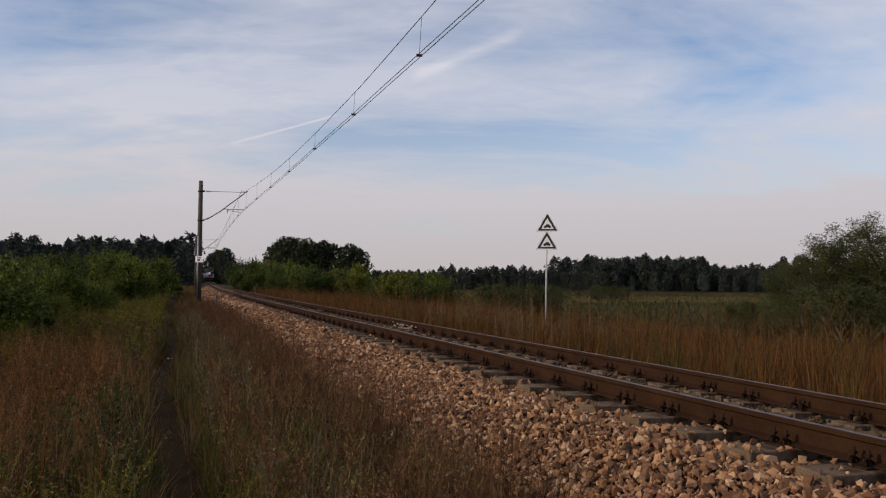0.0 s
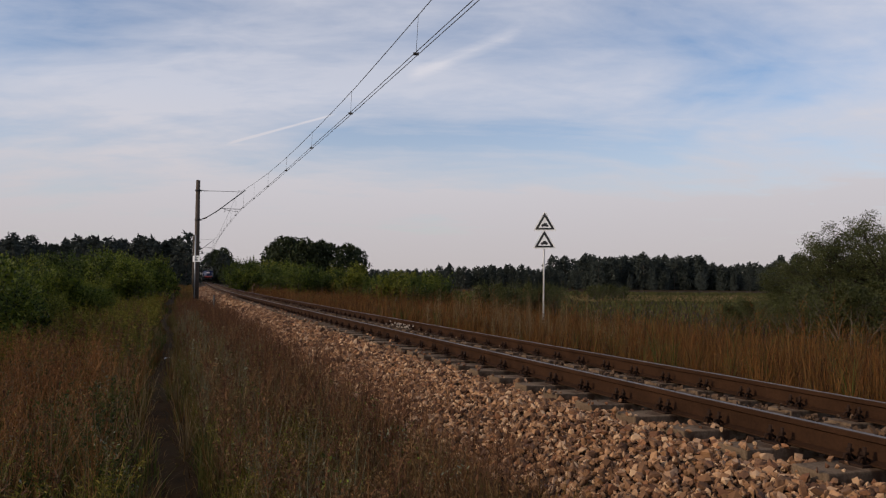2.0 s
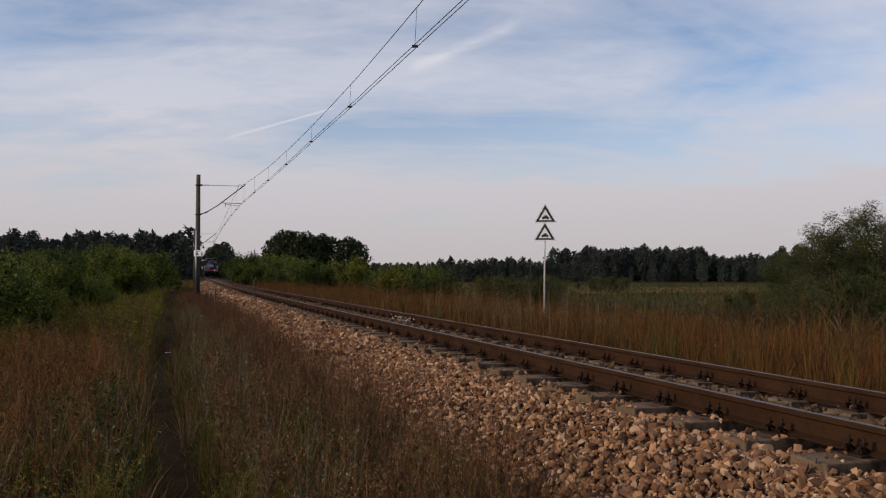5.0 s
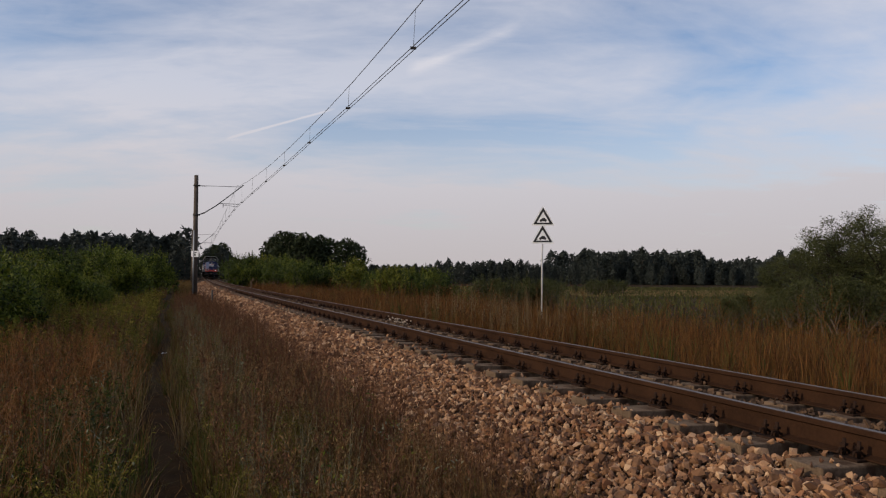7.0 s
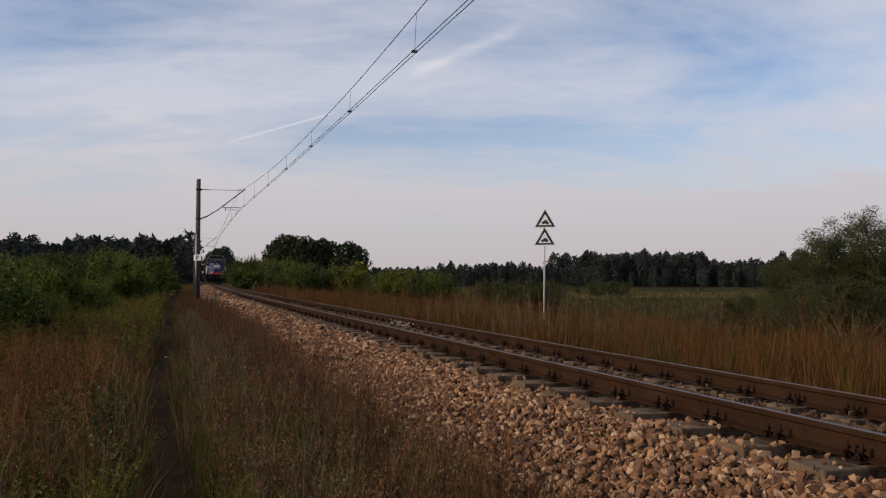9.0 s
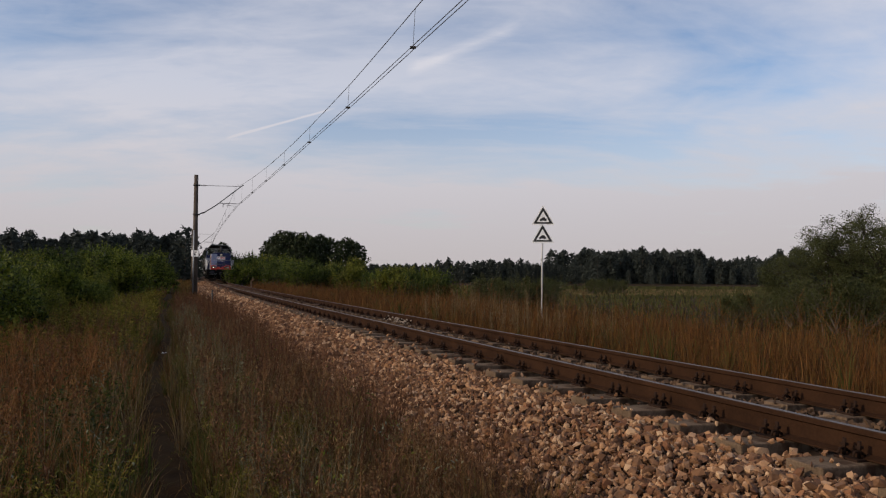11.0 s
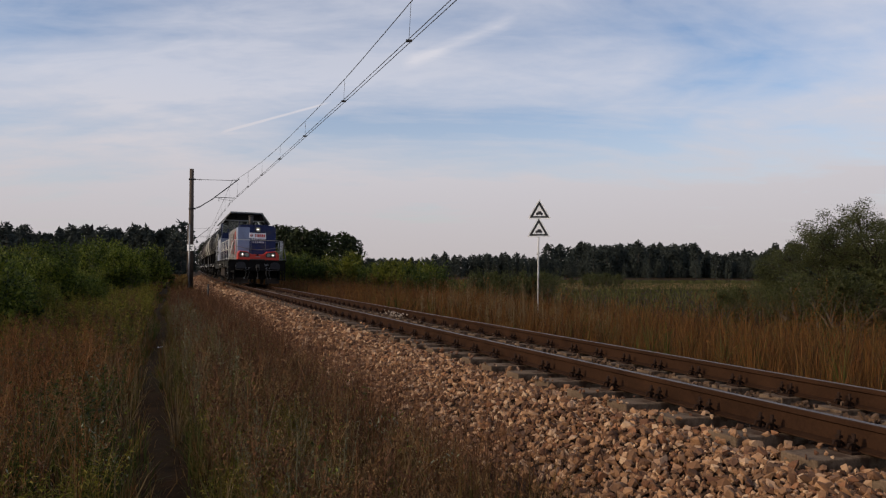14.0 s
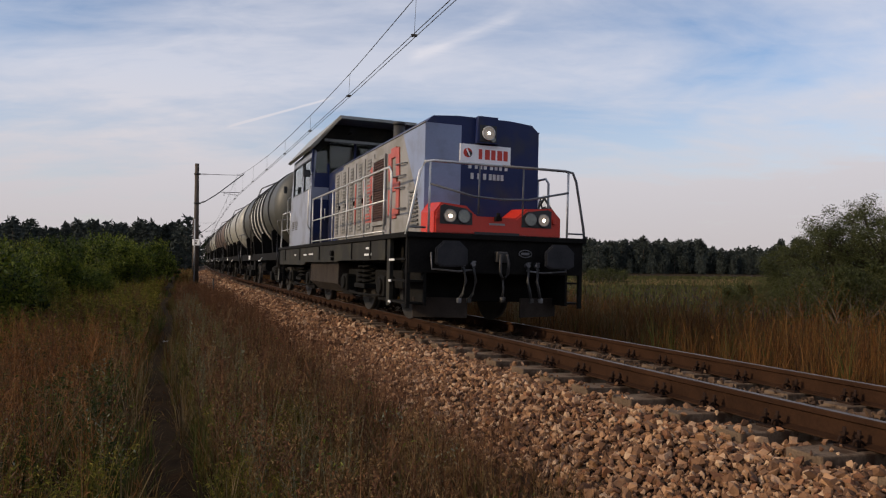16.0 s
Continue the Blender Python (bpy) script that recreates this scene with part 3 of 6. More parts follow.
x, y, s, off = scatter(34000, -13, -2.7, -6.0, 45, 1.6)
keep = clear_of_path(s, off, 0.13) & (patchy(x, y, 1.4, 9) > 0.56)
x, y, s = x[keep], y[keep], s[keep]
tagged(new("green_grass", blades_mesh("green_grass", x, y, g.uniform(0.18, 0.5, len(x)), g.uniform(0.005, 0.010, len(x)) * (1 + s / 25), 0.7, M_GREENGRASS, 2)), "patches of green grass in the dry meadow", "grass", kind="stuff")

x, y, s, off = scatter(7000, -12, -3.2, -6.0, 60, 1.6)
keep = clear_of_path(s, off, 0.4) & (patchy(x, y, 0.9, 4) > 0.42)
x, y, s = x[keep], y[keep], s[keep]
hh = g.uniform(0.4, 0.85, len(x))
tagged(new("dry_weeds", blades_mesh("dry_weeds", x, y, hh, g.uniform(0.004, 0.007, len(x)) * (1 + s / 25), 0.35, M_WEED, 3)), "upright reddish-brown weed stems", "weeds", kind="stuff")
tagged(new("weed_seed_heads", seeds_mesh("weed_seed_heads", x, y, hh, ground_z(x, y), 0.018, M_WEED, 4, 5)), "brown seed heads of dry weeds", "weeds", kind="stuff")

x, y, s, off = scatter(4500, -9, -2.8, 1.0, 22, 1.3)
keep = clear_of_path(s, off, 0.25) & (patchy(x, y, 1.6, 12) > 0.45)
x, y, s = x[keep], y[keep], s[keep]
hh = g.uniform(0.35, 0.7, len(x))
tagged(new("pale_grass_stems", blades_mesh("pale_grass_stems", x, y, hh, g.uniform(0.002, 0.004, len(x)), 0.9, M_STRAW, 13)), "pale straw stems standing out of the meadow", "grass", kind="stuff")
tagged(new("pale_grass_heads", seeds_mesh("pale_grass_heads", x, y, hh * 0.95, ground_z(x, y), 0.013, M_STRAW, 14, 9)), "pale feathery grass heads", "grass", kind="stuff")

def tussocks(name, lab_, mat_, count, each, seed, off0, off1, s1, h0, h1, spread=0.10, wide=0.006):
    """Tufts whose blades arch out from one root."""
    g_ = np.random.default_rng(seed)
    s = 2.0 + (s1 - 2.0) * g_.random(count) ** 1.5
    off = g_.uniform(off0, off1, count)
    keep = clear_of_path(s, off, 0.14)
    s, off = s[keep], off[keep]
    root = track(s, off, 0)
    root[:, 2] = ground_z(root[:, 0], root[:, 1]) - 0.02
    n = len(s) * each
    root, far, tall = np.repeat(root, each, 0), np.repeat(1 + s / 25, each), np.repeat(g_.uniform(h0, h1, len(s)), each)
    az = g_.uniform(0, 6.283, n)
    way = np.stack([np.cos(az), np.sin(az), np.zeros(n)], -1)
    side = np.stack([-np.sin(az), np.cos(az), np.zeros(n)], -1)
    h = (tall * g_.uniform(0.5, 1.1, n))[:, None]
    out_ = (h[:, 0] * g_.uniform(0.1, 0.85, n))[:, None]
    p0 = root + way * (spread * 0.5 * g_.random(n))[:, None]
    w = (wide * far * g_.uniform(0.6, 1.3, n))[:, None]
    up_ = np.array([0, 0, 1.0])
    rows_ = []
    for t, k in ((0, 1.0), (0.4, 0.85), (0.75, 0.55)):
        p = p0 + way * out_ * t ** 1.8 + up_ * h * (t * (1.25 - 0.45 * t * out_ / h))
        rows_ += [p - side * w * 0.5 * k, p + side * w * 0.5 * k]
    rows_.append(p0 + way * out_ + up_ * h * (1.25 - 0.45 * out_ / h) * 0.97)
    v = np.stack(rows_, 1)
    i = 7 * np.arange(n)[:, None]
    f = np.concatenate([i + np.array([q]) for q in ((0, 1, 3), (0, 3, 2), (2, 3, 5), (2, 5, 4), (4, 5, 6))])
    tagged(new(name, mesh_of(name, v.reshape(-1, 3), f, mat_)), lab_, "grass", kind="stuff")


tussocks("dry_tussocks", "arching tufts of dry brown grass", M_GRASS, 1150, 30, 31, -11, -3.0, 34, 0.22, 0.55, wide=0.0042)
tussocks("edge_tussocks", "low brown grass tufts leaning over the ballast toe", M_GRASS, 330, 30, 51, -3.3, -2.62, 20, 0.18, 0.42, wide=0.005)
tussocks("edge_tussocks", "low straw-brown grass at the ballast toe", M_GRASSTIP, 150, 24, 52, -3.2, -2.6, 16, 0.2, 0.45, wide=0.004)
tussocks("edge_tussocks", "brown grass tufts crowding the ballast toe", M_GRASS, 150, 34, 53, -3.2, -2.45, 6.5, 0.3, 0.55, wide=0.005)
tussocks("verge_tussocks", "tall green and straw grass tufts beyond the track", M_GREENGRASS, 260, 26, 34, 2.4, 12, 50, 0.45, 0.95)
tussocks("verge_tussocks", "tall orange dry grass tufts beyond the track", M_REED, 520, 24, 35, 2.2, 11, 45, 0.5, 1.0)
tussocks("green_tussocks", "arching tufts of fresh green grass", M_GREENGRASS, 420, 50, 32, -9, -2.9, 22, 0.22, 0.45, wide=0.0042)
tussocks("straw_tussocks", "pale straw-coloured grass tufts beside the ballast", M_STRAW, 420, 30, 36, -4.3, -2.9, 22, 0.25, 0.5, wide=0.005)
tussocks("straw_tussocks", "pale straw-coloured grass tufts", M_STRAW, 330, 30, 33, -10, -2.8, 26, 0.3, 0.65, wide=0.005)


def weed_plants(name, lab_, mat_, count, seed, off0, off1, s0, s1, h0, h1, head=0.009):
    """Dead branching weeds: a stem, side branches that turn up, and seed heads along them."""
    g_ = np.random.default_rng(seed)
    s = s0 + (s1 - s0) * g_.random(count) ** 1.3
    off = g_.uniform(off0, off1, count)
    keep = clear_of_path(s, off, 0.22)
    c_ = track(s[keep], off[keep], 0)
    px, py, far = c_[:, 0], c_[:, 1], 1 + s[keep] / 22
    pz, n = ground_z(px, py) - 0.02, len(px)
    hh_ = g_.uniform(h0, h1, n)
    br = 16
    root = np.stack([px, py, pz], -1)
    lean_ = g_.normal(0, 0.12, (n, 2))
    topv = root + np.stack([lean_[:, 0] * hh_, lean_[:, 1] * hh_, hh_], -1)
    t = g_.uniform(0.3, 0.98, (n, br))
    base_ = root[:, None] + (topv - root)[:, None] * t[..., None]
    az = g_.uniform(0, 6.283, (n, br))
    ln = hh_[:, None] * g_.uniform(0.12, 0.34, (n, br)) * (1.25 - 0.7 * t)
    tip = base_ + np.stack([np.cos(az) * ln * 0.6, np.sin(az) * ln * 0.6, ln], -1)
    A = np.concatenate([root, base_.reshape(-1, 3)])
    B = np.concatenate([topv, tip.reshape(-1, 3)])
    W = np.concatenate([0.006 * far, np.repeat(0.0035 * far, br)])
    az = g_.uniform(0, 6.283, len(A))
    sd = np.stack([np.cos(az), np.sin(az), np.zeros(len(A))], -1) * W[:, None] * 0.5
    v = np.stack([A - sd, A + sd, B + sd * 0.4, B - sd * 0.4], 1).reshape(-1, 3)
    per = 6
    u = g_.uniform(0.35, 1.05, (n * br, per))
    hc = (base_.reshape(-1, 1, 3) + (tip - base_).reshape(-1, 1, 3) * u[..., None]).reshape(-1, 3)
    hc = hc + g_.normal(0, 0.008, hc.shape)
    v2, f2 = leaves_of(hc, head * np.repeat(np.repeat(far, br), per) ** 0.6, seed)
    m = len(A)
    v = np.concatenate([v, v2])
    f = np.concatenate([4 * np.arange(m)[:, None] + np.arange(4)[None], f2 + 4 * m])
    tagged(new(name, mesh_of(name, v, f, mat_)), lab_, "weeds", kind="stuff")


def leaves_of(centres, size, seed):
    g_ = np.random.default_rng(seed)
    d_ = g_.normal(size=centres.shape)
    d_ /= np.linalg.norm(d_, axis=1, keepdims=True)
    e_ = np.cross(d_, g_.normal(size=centres.shape))
    e_ /= np.linalg.norm(e_, axis=1, keepdims=True)
    sz = (size * g_.uniform(0.6, 1.4, len(centres)))[:, None]
    return np.stack([centres - d_ * sz, centres + e_ * sz * 0.45, centres + d_ * sz, centres - e_ * sz * 0.45], 1).reshape(-1, 3), 4 * np.arange(len(centres))[:, None] + np.arange(4)[None]


weed_plants("branching_weeds", "dead reddish-brown branching weeds between path and ballast", M_WEED, 330, 41, -4.4, -3.25, 2.5, 40, 0.4, 0.8)
weed_plants("branching_weeds", "dead reddish-brown branching weeds beside the path", M_WEED, 260, 42, -10, -5.0, 3, 32, 0.45, 0.9)
weed_plants("branching_weeds", "dead straw-brown branching weeds at the ballast toe", M_GRASSTIP, 150, 45, -4.2, -2.9, 2.3, 13, 0.4, 0.65)
weed_plants("rusty_sorrel", "rust-orange seeding sorrel in the meadow", M_RUSTWEED, 330, 43, -10, -5.6, 4, 20, 0.4, 0.75, 0.007)
weed_plants("tall_field_weeds", "tall dry branching weeds beyond the track", M_REED, 260, 44, 3.0, 12, 4, 45, 0.9, 1.5, 0.008)

def herbs(name, lab_, mat_, count, seed, off0, off1, s0, s1, h0, h1, stems=7, leaf=0.022, per=16, flare=0.35, slim=0.3, patch=None, power=1.3, low=0.12, rise=(-0.15, 1.3)):
    """Leafy clumps: each root sends up several stems, set with narrow leaves that shrink towards the tip."""
    g_ = np.random.default_rng(seed)
    s = s0 + (s1 - s0) * g_.random(count) ** power
    off = g_.uniform(off0, off1, count)
    keep = clear_of_path(s, off, 0.12)
    c_ = track(s, off, 0)
    if patch:
        keep &= patchy(c_[:, 0], c_[:, 1], patch[0], patch[1]) > patch[2]
    c_, s = c_[keep], s[keep]
    n = len(s)
    root = np.stack([c_[:, 0], c_[:, 1], ground_z(c_[:, 0], c_[:, 1]) - 0.02], -1)
    m = n * stems
    far = np.repeat(1 + s / 24, stems)
    tall = np.repeat(g_.uniform(h0, h1, n), stems) * g_.uniform(0.6, 1.08, m)
    az = g_.uniform(0, 6.283, m)
    out_ = np.stack([np.cos(az), np.sin(az), np.zeros(m)], -1) * (flare * g_.random(m) ** 0.8 * tall)[:, None]
    a0 = np.repeat(root, stems, 0) + out_ * 0.12
    a2 = np.repeat(root, stems, 0) + out_ + np.array([0, 0, 1.0]) * tall[:, None]
    a1 = (a0 + a2) / 2 + out_ * -0.12 + np.array([0, 0, 0.06]) * tall[:, None]
    w = 0.0018 * far
    z_ = np.stack([np.sin(az), -np.cos(az), np.zeros(m)], -1) * w[:, None]
    sv = np.stack([a0 - z_, a0 + z_, a1 - z_ * 0.8, a1 + z_ * 0.8, a2 - z_ * 0.3, a2 + z_ * 0.3], 1).reshape(-1, 3)
    i = 6 * np.arange(m)[:, None]
    sf = np.concatenate([i + np.array([[0, 1, 3, 2]]), i + np.array([[2, 3, 5, 4]])])
    u = low + (1.02 - low) * g_.random((m, per))
    at_ = np.where((u < 0.5)[..., None], a0[:, None] + (a1 - a0)[:, None] * (2 * u)[..., None], a1[:, None] + (a2 - a1)[:, None] * (2 * u - 1)[..., None]).reshape(-1, 3)
    size = (leaf * (far ** 0.8)[:, None] * g_.uniform(0.6, 1.35, (m, per)) * (1.15 - 0.55 * u)).ravel()[:, None]
    la = g_.uniform(0, 6.283, m * per)
    d_ = np.stack([np.cos(la), np.sin(la), g_.uniform(rise[0], rise[1], m * per)], -1)
    d_ /= np.linalg.norm(d_, axis=1, keepdims=True)
    e_ = np.cross(d_, g_.normal(size=d_.shape) + np.array([0, 0, 0.8]))
    e_ /= np.linalg.norm(e_, axis=1, keepdims=True)
    lv = np.stack([at_, at_ + d_ * size + e_ * size * slim, at_ + d_ * size * 2.1 - np.array([0, 0, 0.25]) * size, at_ + d_ * size - e_ * size * slim], 1).reshape(-1, 3)
    lf = 4 * np.arange(m * per)[:, None] + np.arange(4)[None] + len(sv)
    tagged(new(name, mesh_of(name, np.concatenate([sv, lv]), np.concatenate([sf, lf]), mat_)), lab_, "weeds", kind="stuff")


# leafy weeds: yellow-green stands by the path, dark green clumps, rusty and grey ones among them
DRY = (0.5, 2.4)
herbs("goldenrod", "tall yellow-green leafy weeds beside the footpath", M_HERB, 360, 201, -8.5, -5.0, 15, 50, 0.6, 1.05, 7, 0.026, 15, power=1.15)
herbs("goldenrod", "tall yellow-green leafy weeds in front of the bushes", M_HERB, 200, 202, -14, -8, 14, 40, 0.8, 1.3, 8, 0.032, 15)
herbs("leafy_weeds", "bushy fresh green weeds in the meadow", M_HERB, 140, 203, -7.6, -5.0, 3.4, 7.5, 0.35, 0.62, 12, 0.02, 16, 0.75, 0.24, patch=(1.3, 6, 0.38))
herbs("dark_weeds", "dark green nettles close to the footpath", M_NETTLE, 210, 217, -7.0, -5.0, 4.2, 8.5, 0.35, 0.6, 9, 0.018, 16, 0.6, 0.36, patch=(1.1, 4, 0.45))
herbs("leafy_weeds", "bushy green weeds between path and ballast", M_HERB, 150, 204, -4.5, -3.1, 3.2, 9, 0.28, 0.48, 12, 0.018, 16, 0.75, 0.24, patch=(1.5, 3, 0.44))
herbs("dark_weeds", "dense dark green nettles in the meadow", M_NETTLE, 420, 205, -11, -5.1, 4.5, 26, 0.4, 0.8, 8, 0.024, 14, 0.45, 0.42, patch=(0.9, 7, 0.52))
herbs("rusty_weeds", "dry rust-brown bushy weeds", M_RUSTHERB, 460, 206, -9.5, -5.05, 5.5, 24, 0.4, 0.8, 10, 0.024, 11, 0.6, 0.11, patch=(0.8, 2, 0.46), rise=DRY)
herbs("rusty_weeds", "orange-brown dry feathery weeds spreading beside the footpath", M_RUSTHERB, 420, 214, -10.5, -5.5, 7.5, 17, 0.5, 0.9, 9, 0.026, 12, 0.6, 0.1, power=1.0, rise=DRY)
herbs("olive_grass", "olive-green grass tufts between path and ballast", M_OLIVEGRASS, 330, 215, -4.5, -3.4, 4, 30, 0.3, 0.55, 9, 0.024, 11, 0.5, 0.1, power=1.2, rise=DRY)
herbs("rusty_weeds", "dark reddish-brown dry weeds along the ballast", M_WEED, 480, 207, -3.7, -2.72, 5.0, 46, 0.3, 0.66, 9, 0.021, 11, 0.55, 0.11, power=1.4, rise=DRY)
herbs("rusty_weeds", "dark red seed stalks leaning over the ballast stones", M_WEED, 330, 210, -2.85, -2.15, 6.0, 46, 0.3, 0.62, 5, 0.018, 10, 0.25, 0.14, power=1.2, rise=DRY)
herbs("rusty_weeds", "tall reddish-brown weeds standing over the ballast toe", M_WEED, 300, 216, -3.5, -2.45, 5.5, 30, 0.6, 0.95, 6, 0.022, 13, 0.4, 0.11, power=1.15, rise=DRY)
herbs("straw_weeds", "pale dry feathery weeds", M_STRAW, 170, 208, -9.0, -3.2, 3.2, 22, 0.4, 0.75, 6, 0.02, 12, 0.6, 0.1, patch=(1.2, 11, 0.5), rise=DRY)
herbs("straw_weeds", "pale straw-brown grass beside the ballast", M_GRASSTIP, 330, 213, -4.2, -2.62, 2.4, 7.5, 0.3, 0.55, 10, 0.022, 12, 0.6, 0.09, power=1.0, rise=DRY)
herbs("wormwood", "grey-green wormwood beside the footpath", M_SILVERGREEN, 90, 209, -4.4, -3.7, 6, 30, 0.5, 0.85, 6, 0.015, 18, 0.25, 0.2)
herbs("wormwood", "grey-green wormwood in the dry grass", M_SILVERGREEN, 9, 211, -4.3, -3.3, 3.6, 6, 0.4, 0.6, 6, 0.012, 24, 0.25, 0.2)
herbs("tall_reeds", "tall straw-coloured reeds beyond the rails", M_STRAW, 95, 212, 2.4, 5.5, 14.5, 24, 0.7, 1.45, 6, 0.03, 9, 0.14, 0.14, power=1.0, low=0.3, rise=DRY)

# leafy green and grey-green weeds
for nm, lab_, mat_, n_, sd in (("green_weeds", "low leafy green weeds in the meadow", M_LEAF, 260, 15), ("grey_weeds", "grey-green feathery weeds at the path", M_SILVER, 90, 16)):
    px, py, s, off = scatter(n_, -9, -2.6, 2.5, 22, 1.3)
    keep = clear_of_path(s, off, 0.35)
    px, py = px[keep], py[keep]
    cc = np.stack([np.repeat(px, 60), np.repeat(py, 60), np.repeat(ground_z(px, py), 60)], -1)
    ph = np.repeat(g.uniform(0.25, 0.6, len(px)), 60)
    cc = cc + np.stack([g.normal(0, 0.07, len(cc)), g.normal(0, 0.07, len(cc)), ph * g.random(len(cc))], -1)
    g2 = np.random.default_rng(sd)
    dd = g2.normal(size=cc.shape)
    dd /= np.linalg.norm(dd, axis=1, keepdims=True)
    ee = np.cross(dd, g2.normal(size=cc.shape))
    ee /= np.linalg.norm(ee, axis=1, keepdims=True)
    sz = (0.016 * g2.uniform(0.6, 1.5, len(cc)))[:, None]
    v = np.stack([cc - dd * sz, cc + ee * sz * 0.4, cc + dd * sz, cc - ee * sz * 0.4], 1).reshape(-1, 3)
    tagged(new(nm, mesh_of(nm, v, 4 * np.arange(len(cc))[:, None] + np.arange(4)[None], mat_)), lab_, "weeds", kind="stuff")

# grass that fills the far meadow by the track
x, y, s, off = scatter(28000, -16, -3.0, 40, 150, 1.3)
keep = clear_of_path(s, off, 0.35)
x, y, s = x[keep], y[keep], s[keep]
tagged(new("distant_meadow_grass", blades_mesh("distant_meadow_grass", x, y, g.uniform(0.25, 0.7, len(x)), g.uniform(0.02, 0.05, len(x)), 0.6, M_GRASS, 6)), "dry meadow grass along the track", "grass", kind="stuff")

# tall dry grass beyond the rails
x, y, s, off = scatter(150000, 1.75, 13, -2, 75, 1.35)
keep = (g.random(len(s)) < np.interp(off, [1.75, 2.4, 8, 13], [0.35, 1, 0.8, 0.3])) & (g.random(len(s)) < 0.25 + 0.9 * patchy(x, y, 0.7, 3))
x, y, s, off = x[keep], y[keep], s[keep], off[keep]
hh = g.uniform(0.3, 1.1, len(x)) * np.interp(off, [1.7, 2.6, 5, 13], [0.5, 0.8, 1.0, 1.05]) * (0.45 + 0.95 * patchy(x, y, 1.1, 8))
tagged(new("tall_dry_grass", blades_mesh("tall_dry_grass", x, y, hh, g.uniform(0.003, 0.008, len(x)) * (1 + s / 28), 0.45, M_REED, 7)), "tall orange-brown dry grass beyond the track", "grass", kind="stuff")
keep = g.random(len(x)) < 0.10
x, y, hh, s = x[keep], y[keep], hh[keep] * 1.2, s[keep]
tagged(new("grass_plumes", seeds_mesh("grass_plumes", x, y, hh, ground_z(x, y), 0.022, M_REED, 8, 5)), "pale plumes on tall dry grass", "grass", kind="stuff")

# green undergrowth and the open field to the right
x = g.uniform(-5, 90, 48000)
y = 14 + 150 * g.random(len(x)) ** 1.5
s, off = beside(x, y)
keep = (off > 10) & (np.abs(x / y) < 0.8)
x, y = x[keep], y[keep]
tagged(new("field_grass", blades_mesh("field_grass", x, y, g.uniform(0.22, 0.55, len(x)), g.uniform(0.025, 0.06, len(x)) * (1 + y / 60), 0.8, M_FIELD, 9)), "green and straw coloured field grass", "grass", kind="stuff")


# a scrap of pale litter on the path
bm = bmesh.new()
bmesh.ops.create_grid(bm, x_segments=5, y_segments=5, size=0.07)
for v_ in bm.verts:
    v_.co.z = 0.018 * math.sin(v_.co.x * 70 + 1) * math.cos(v_.co.y * 55) + 0.02
bmesh.ops.solidify(bm, geom=bm.faces[:], thickness=0.002)
scrap = tagged(part("paper_scrap", bm, M_WHITE), "crumpled white paper scrap on the footpath", "litter")
lx, ly, _ = track(18.6, PATH_OFF + 0.12 * math.sin(18.6 * 0.35), 0)
scrap.matrix_basis = pose(lx, ly, float(ground_z(np.array([lx]), np.array([ly]))[0]) + 0.004, 0, 0, 25)

# the mown straw-coloured strip of the far field
x, y = g.uniform(18, 60, 9000), g.uniform(92, 128, 9000)
tagged(new("straw_field", blades_mesh("straw_field", x, y, g.uniform(0.2, 0.38, len(x)), g.uniform(0.06, 0.12, len(x)), 0.9, M_STRAW, 19)), "pale straw strip across the far field", "grass", kind="stuff")


# ---- trees and bushes ----
def leaves(centres, size, seed, squash=0.5):
    """Leaf blades as pointed quads turned every way."""
    g_ = np.random.default_rng(seed)
    n = len(centres)
    d = g_.normal(size=(n, 3))
    d[:, 2] *= squash
    d /= np.linalg.norm(d, axis=1, keepdims=True)
    e = np.cross(d, g_.normal(size=(n, 3)))
    e /= np.linalg.norm(e, axis=1, keepdims=True)
    sz = (size * g_.uniform(0.6, 1.4, n))[:, None]
    v = np.stack([centres - d * sz, centres + e * sz * 0.42, centres + d * sz, centres - e * sz * 0.42], 1)
    return v.reshape(-1, 3), 4 * np.arange(n)[:, None] + np.arange(4)[None]


def limb(bm, a, way, length, r0, rng, depth, ends, spread, bend=0.18, last=3):
    """A bent tapering limb that forks; ends gathers its twig tips."""
    pts, radii = [Vector(a)], [r0]
    way = Vector(way).normalized()
    for i in range(4):
        way = (way + Vector((rng.uniform(-1, 1), rng.uniform(-1, 1), rng.uniform(-0.5, 0.8))) * bend).normalized()
        pts.append(pts[-1] + way * length / 4)
        radii.append(r0 * (1 - 0.16 * (i + 1)))
    tube(bm, pts if depth < 2 else pts[::2], r0, 5 if depth < 1 else 3, False, radii if depth < 2 else radii[::2])
    if depth >= last:
        ends += [(p, length) for p in pts[1:]]
        return
    ends += [(pts[-1], length * 0.6)] if depth else []
    for k in range(rng.choice((2, 3, 3)) + (1 if depth == 0 else 0)):
        i = rng.choice((2, 3, 4))
        w = (way + Vector((rng.uniform(-1, 1), rng.uniform(-1, 1), rng.uniform(-0.3, 0.7))) * spread).normalized()
        limb(bm, pts[i], w, length * rng.uniform(0.55, 0.8), radii[i] * 0.6, rng, depth + 1, ends, spread, bend, last)


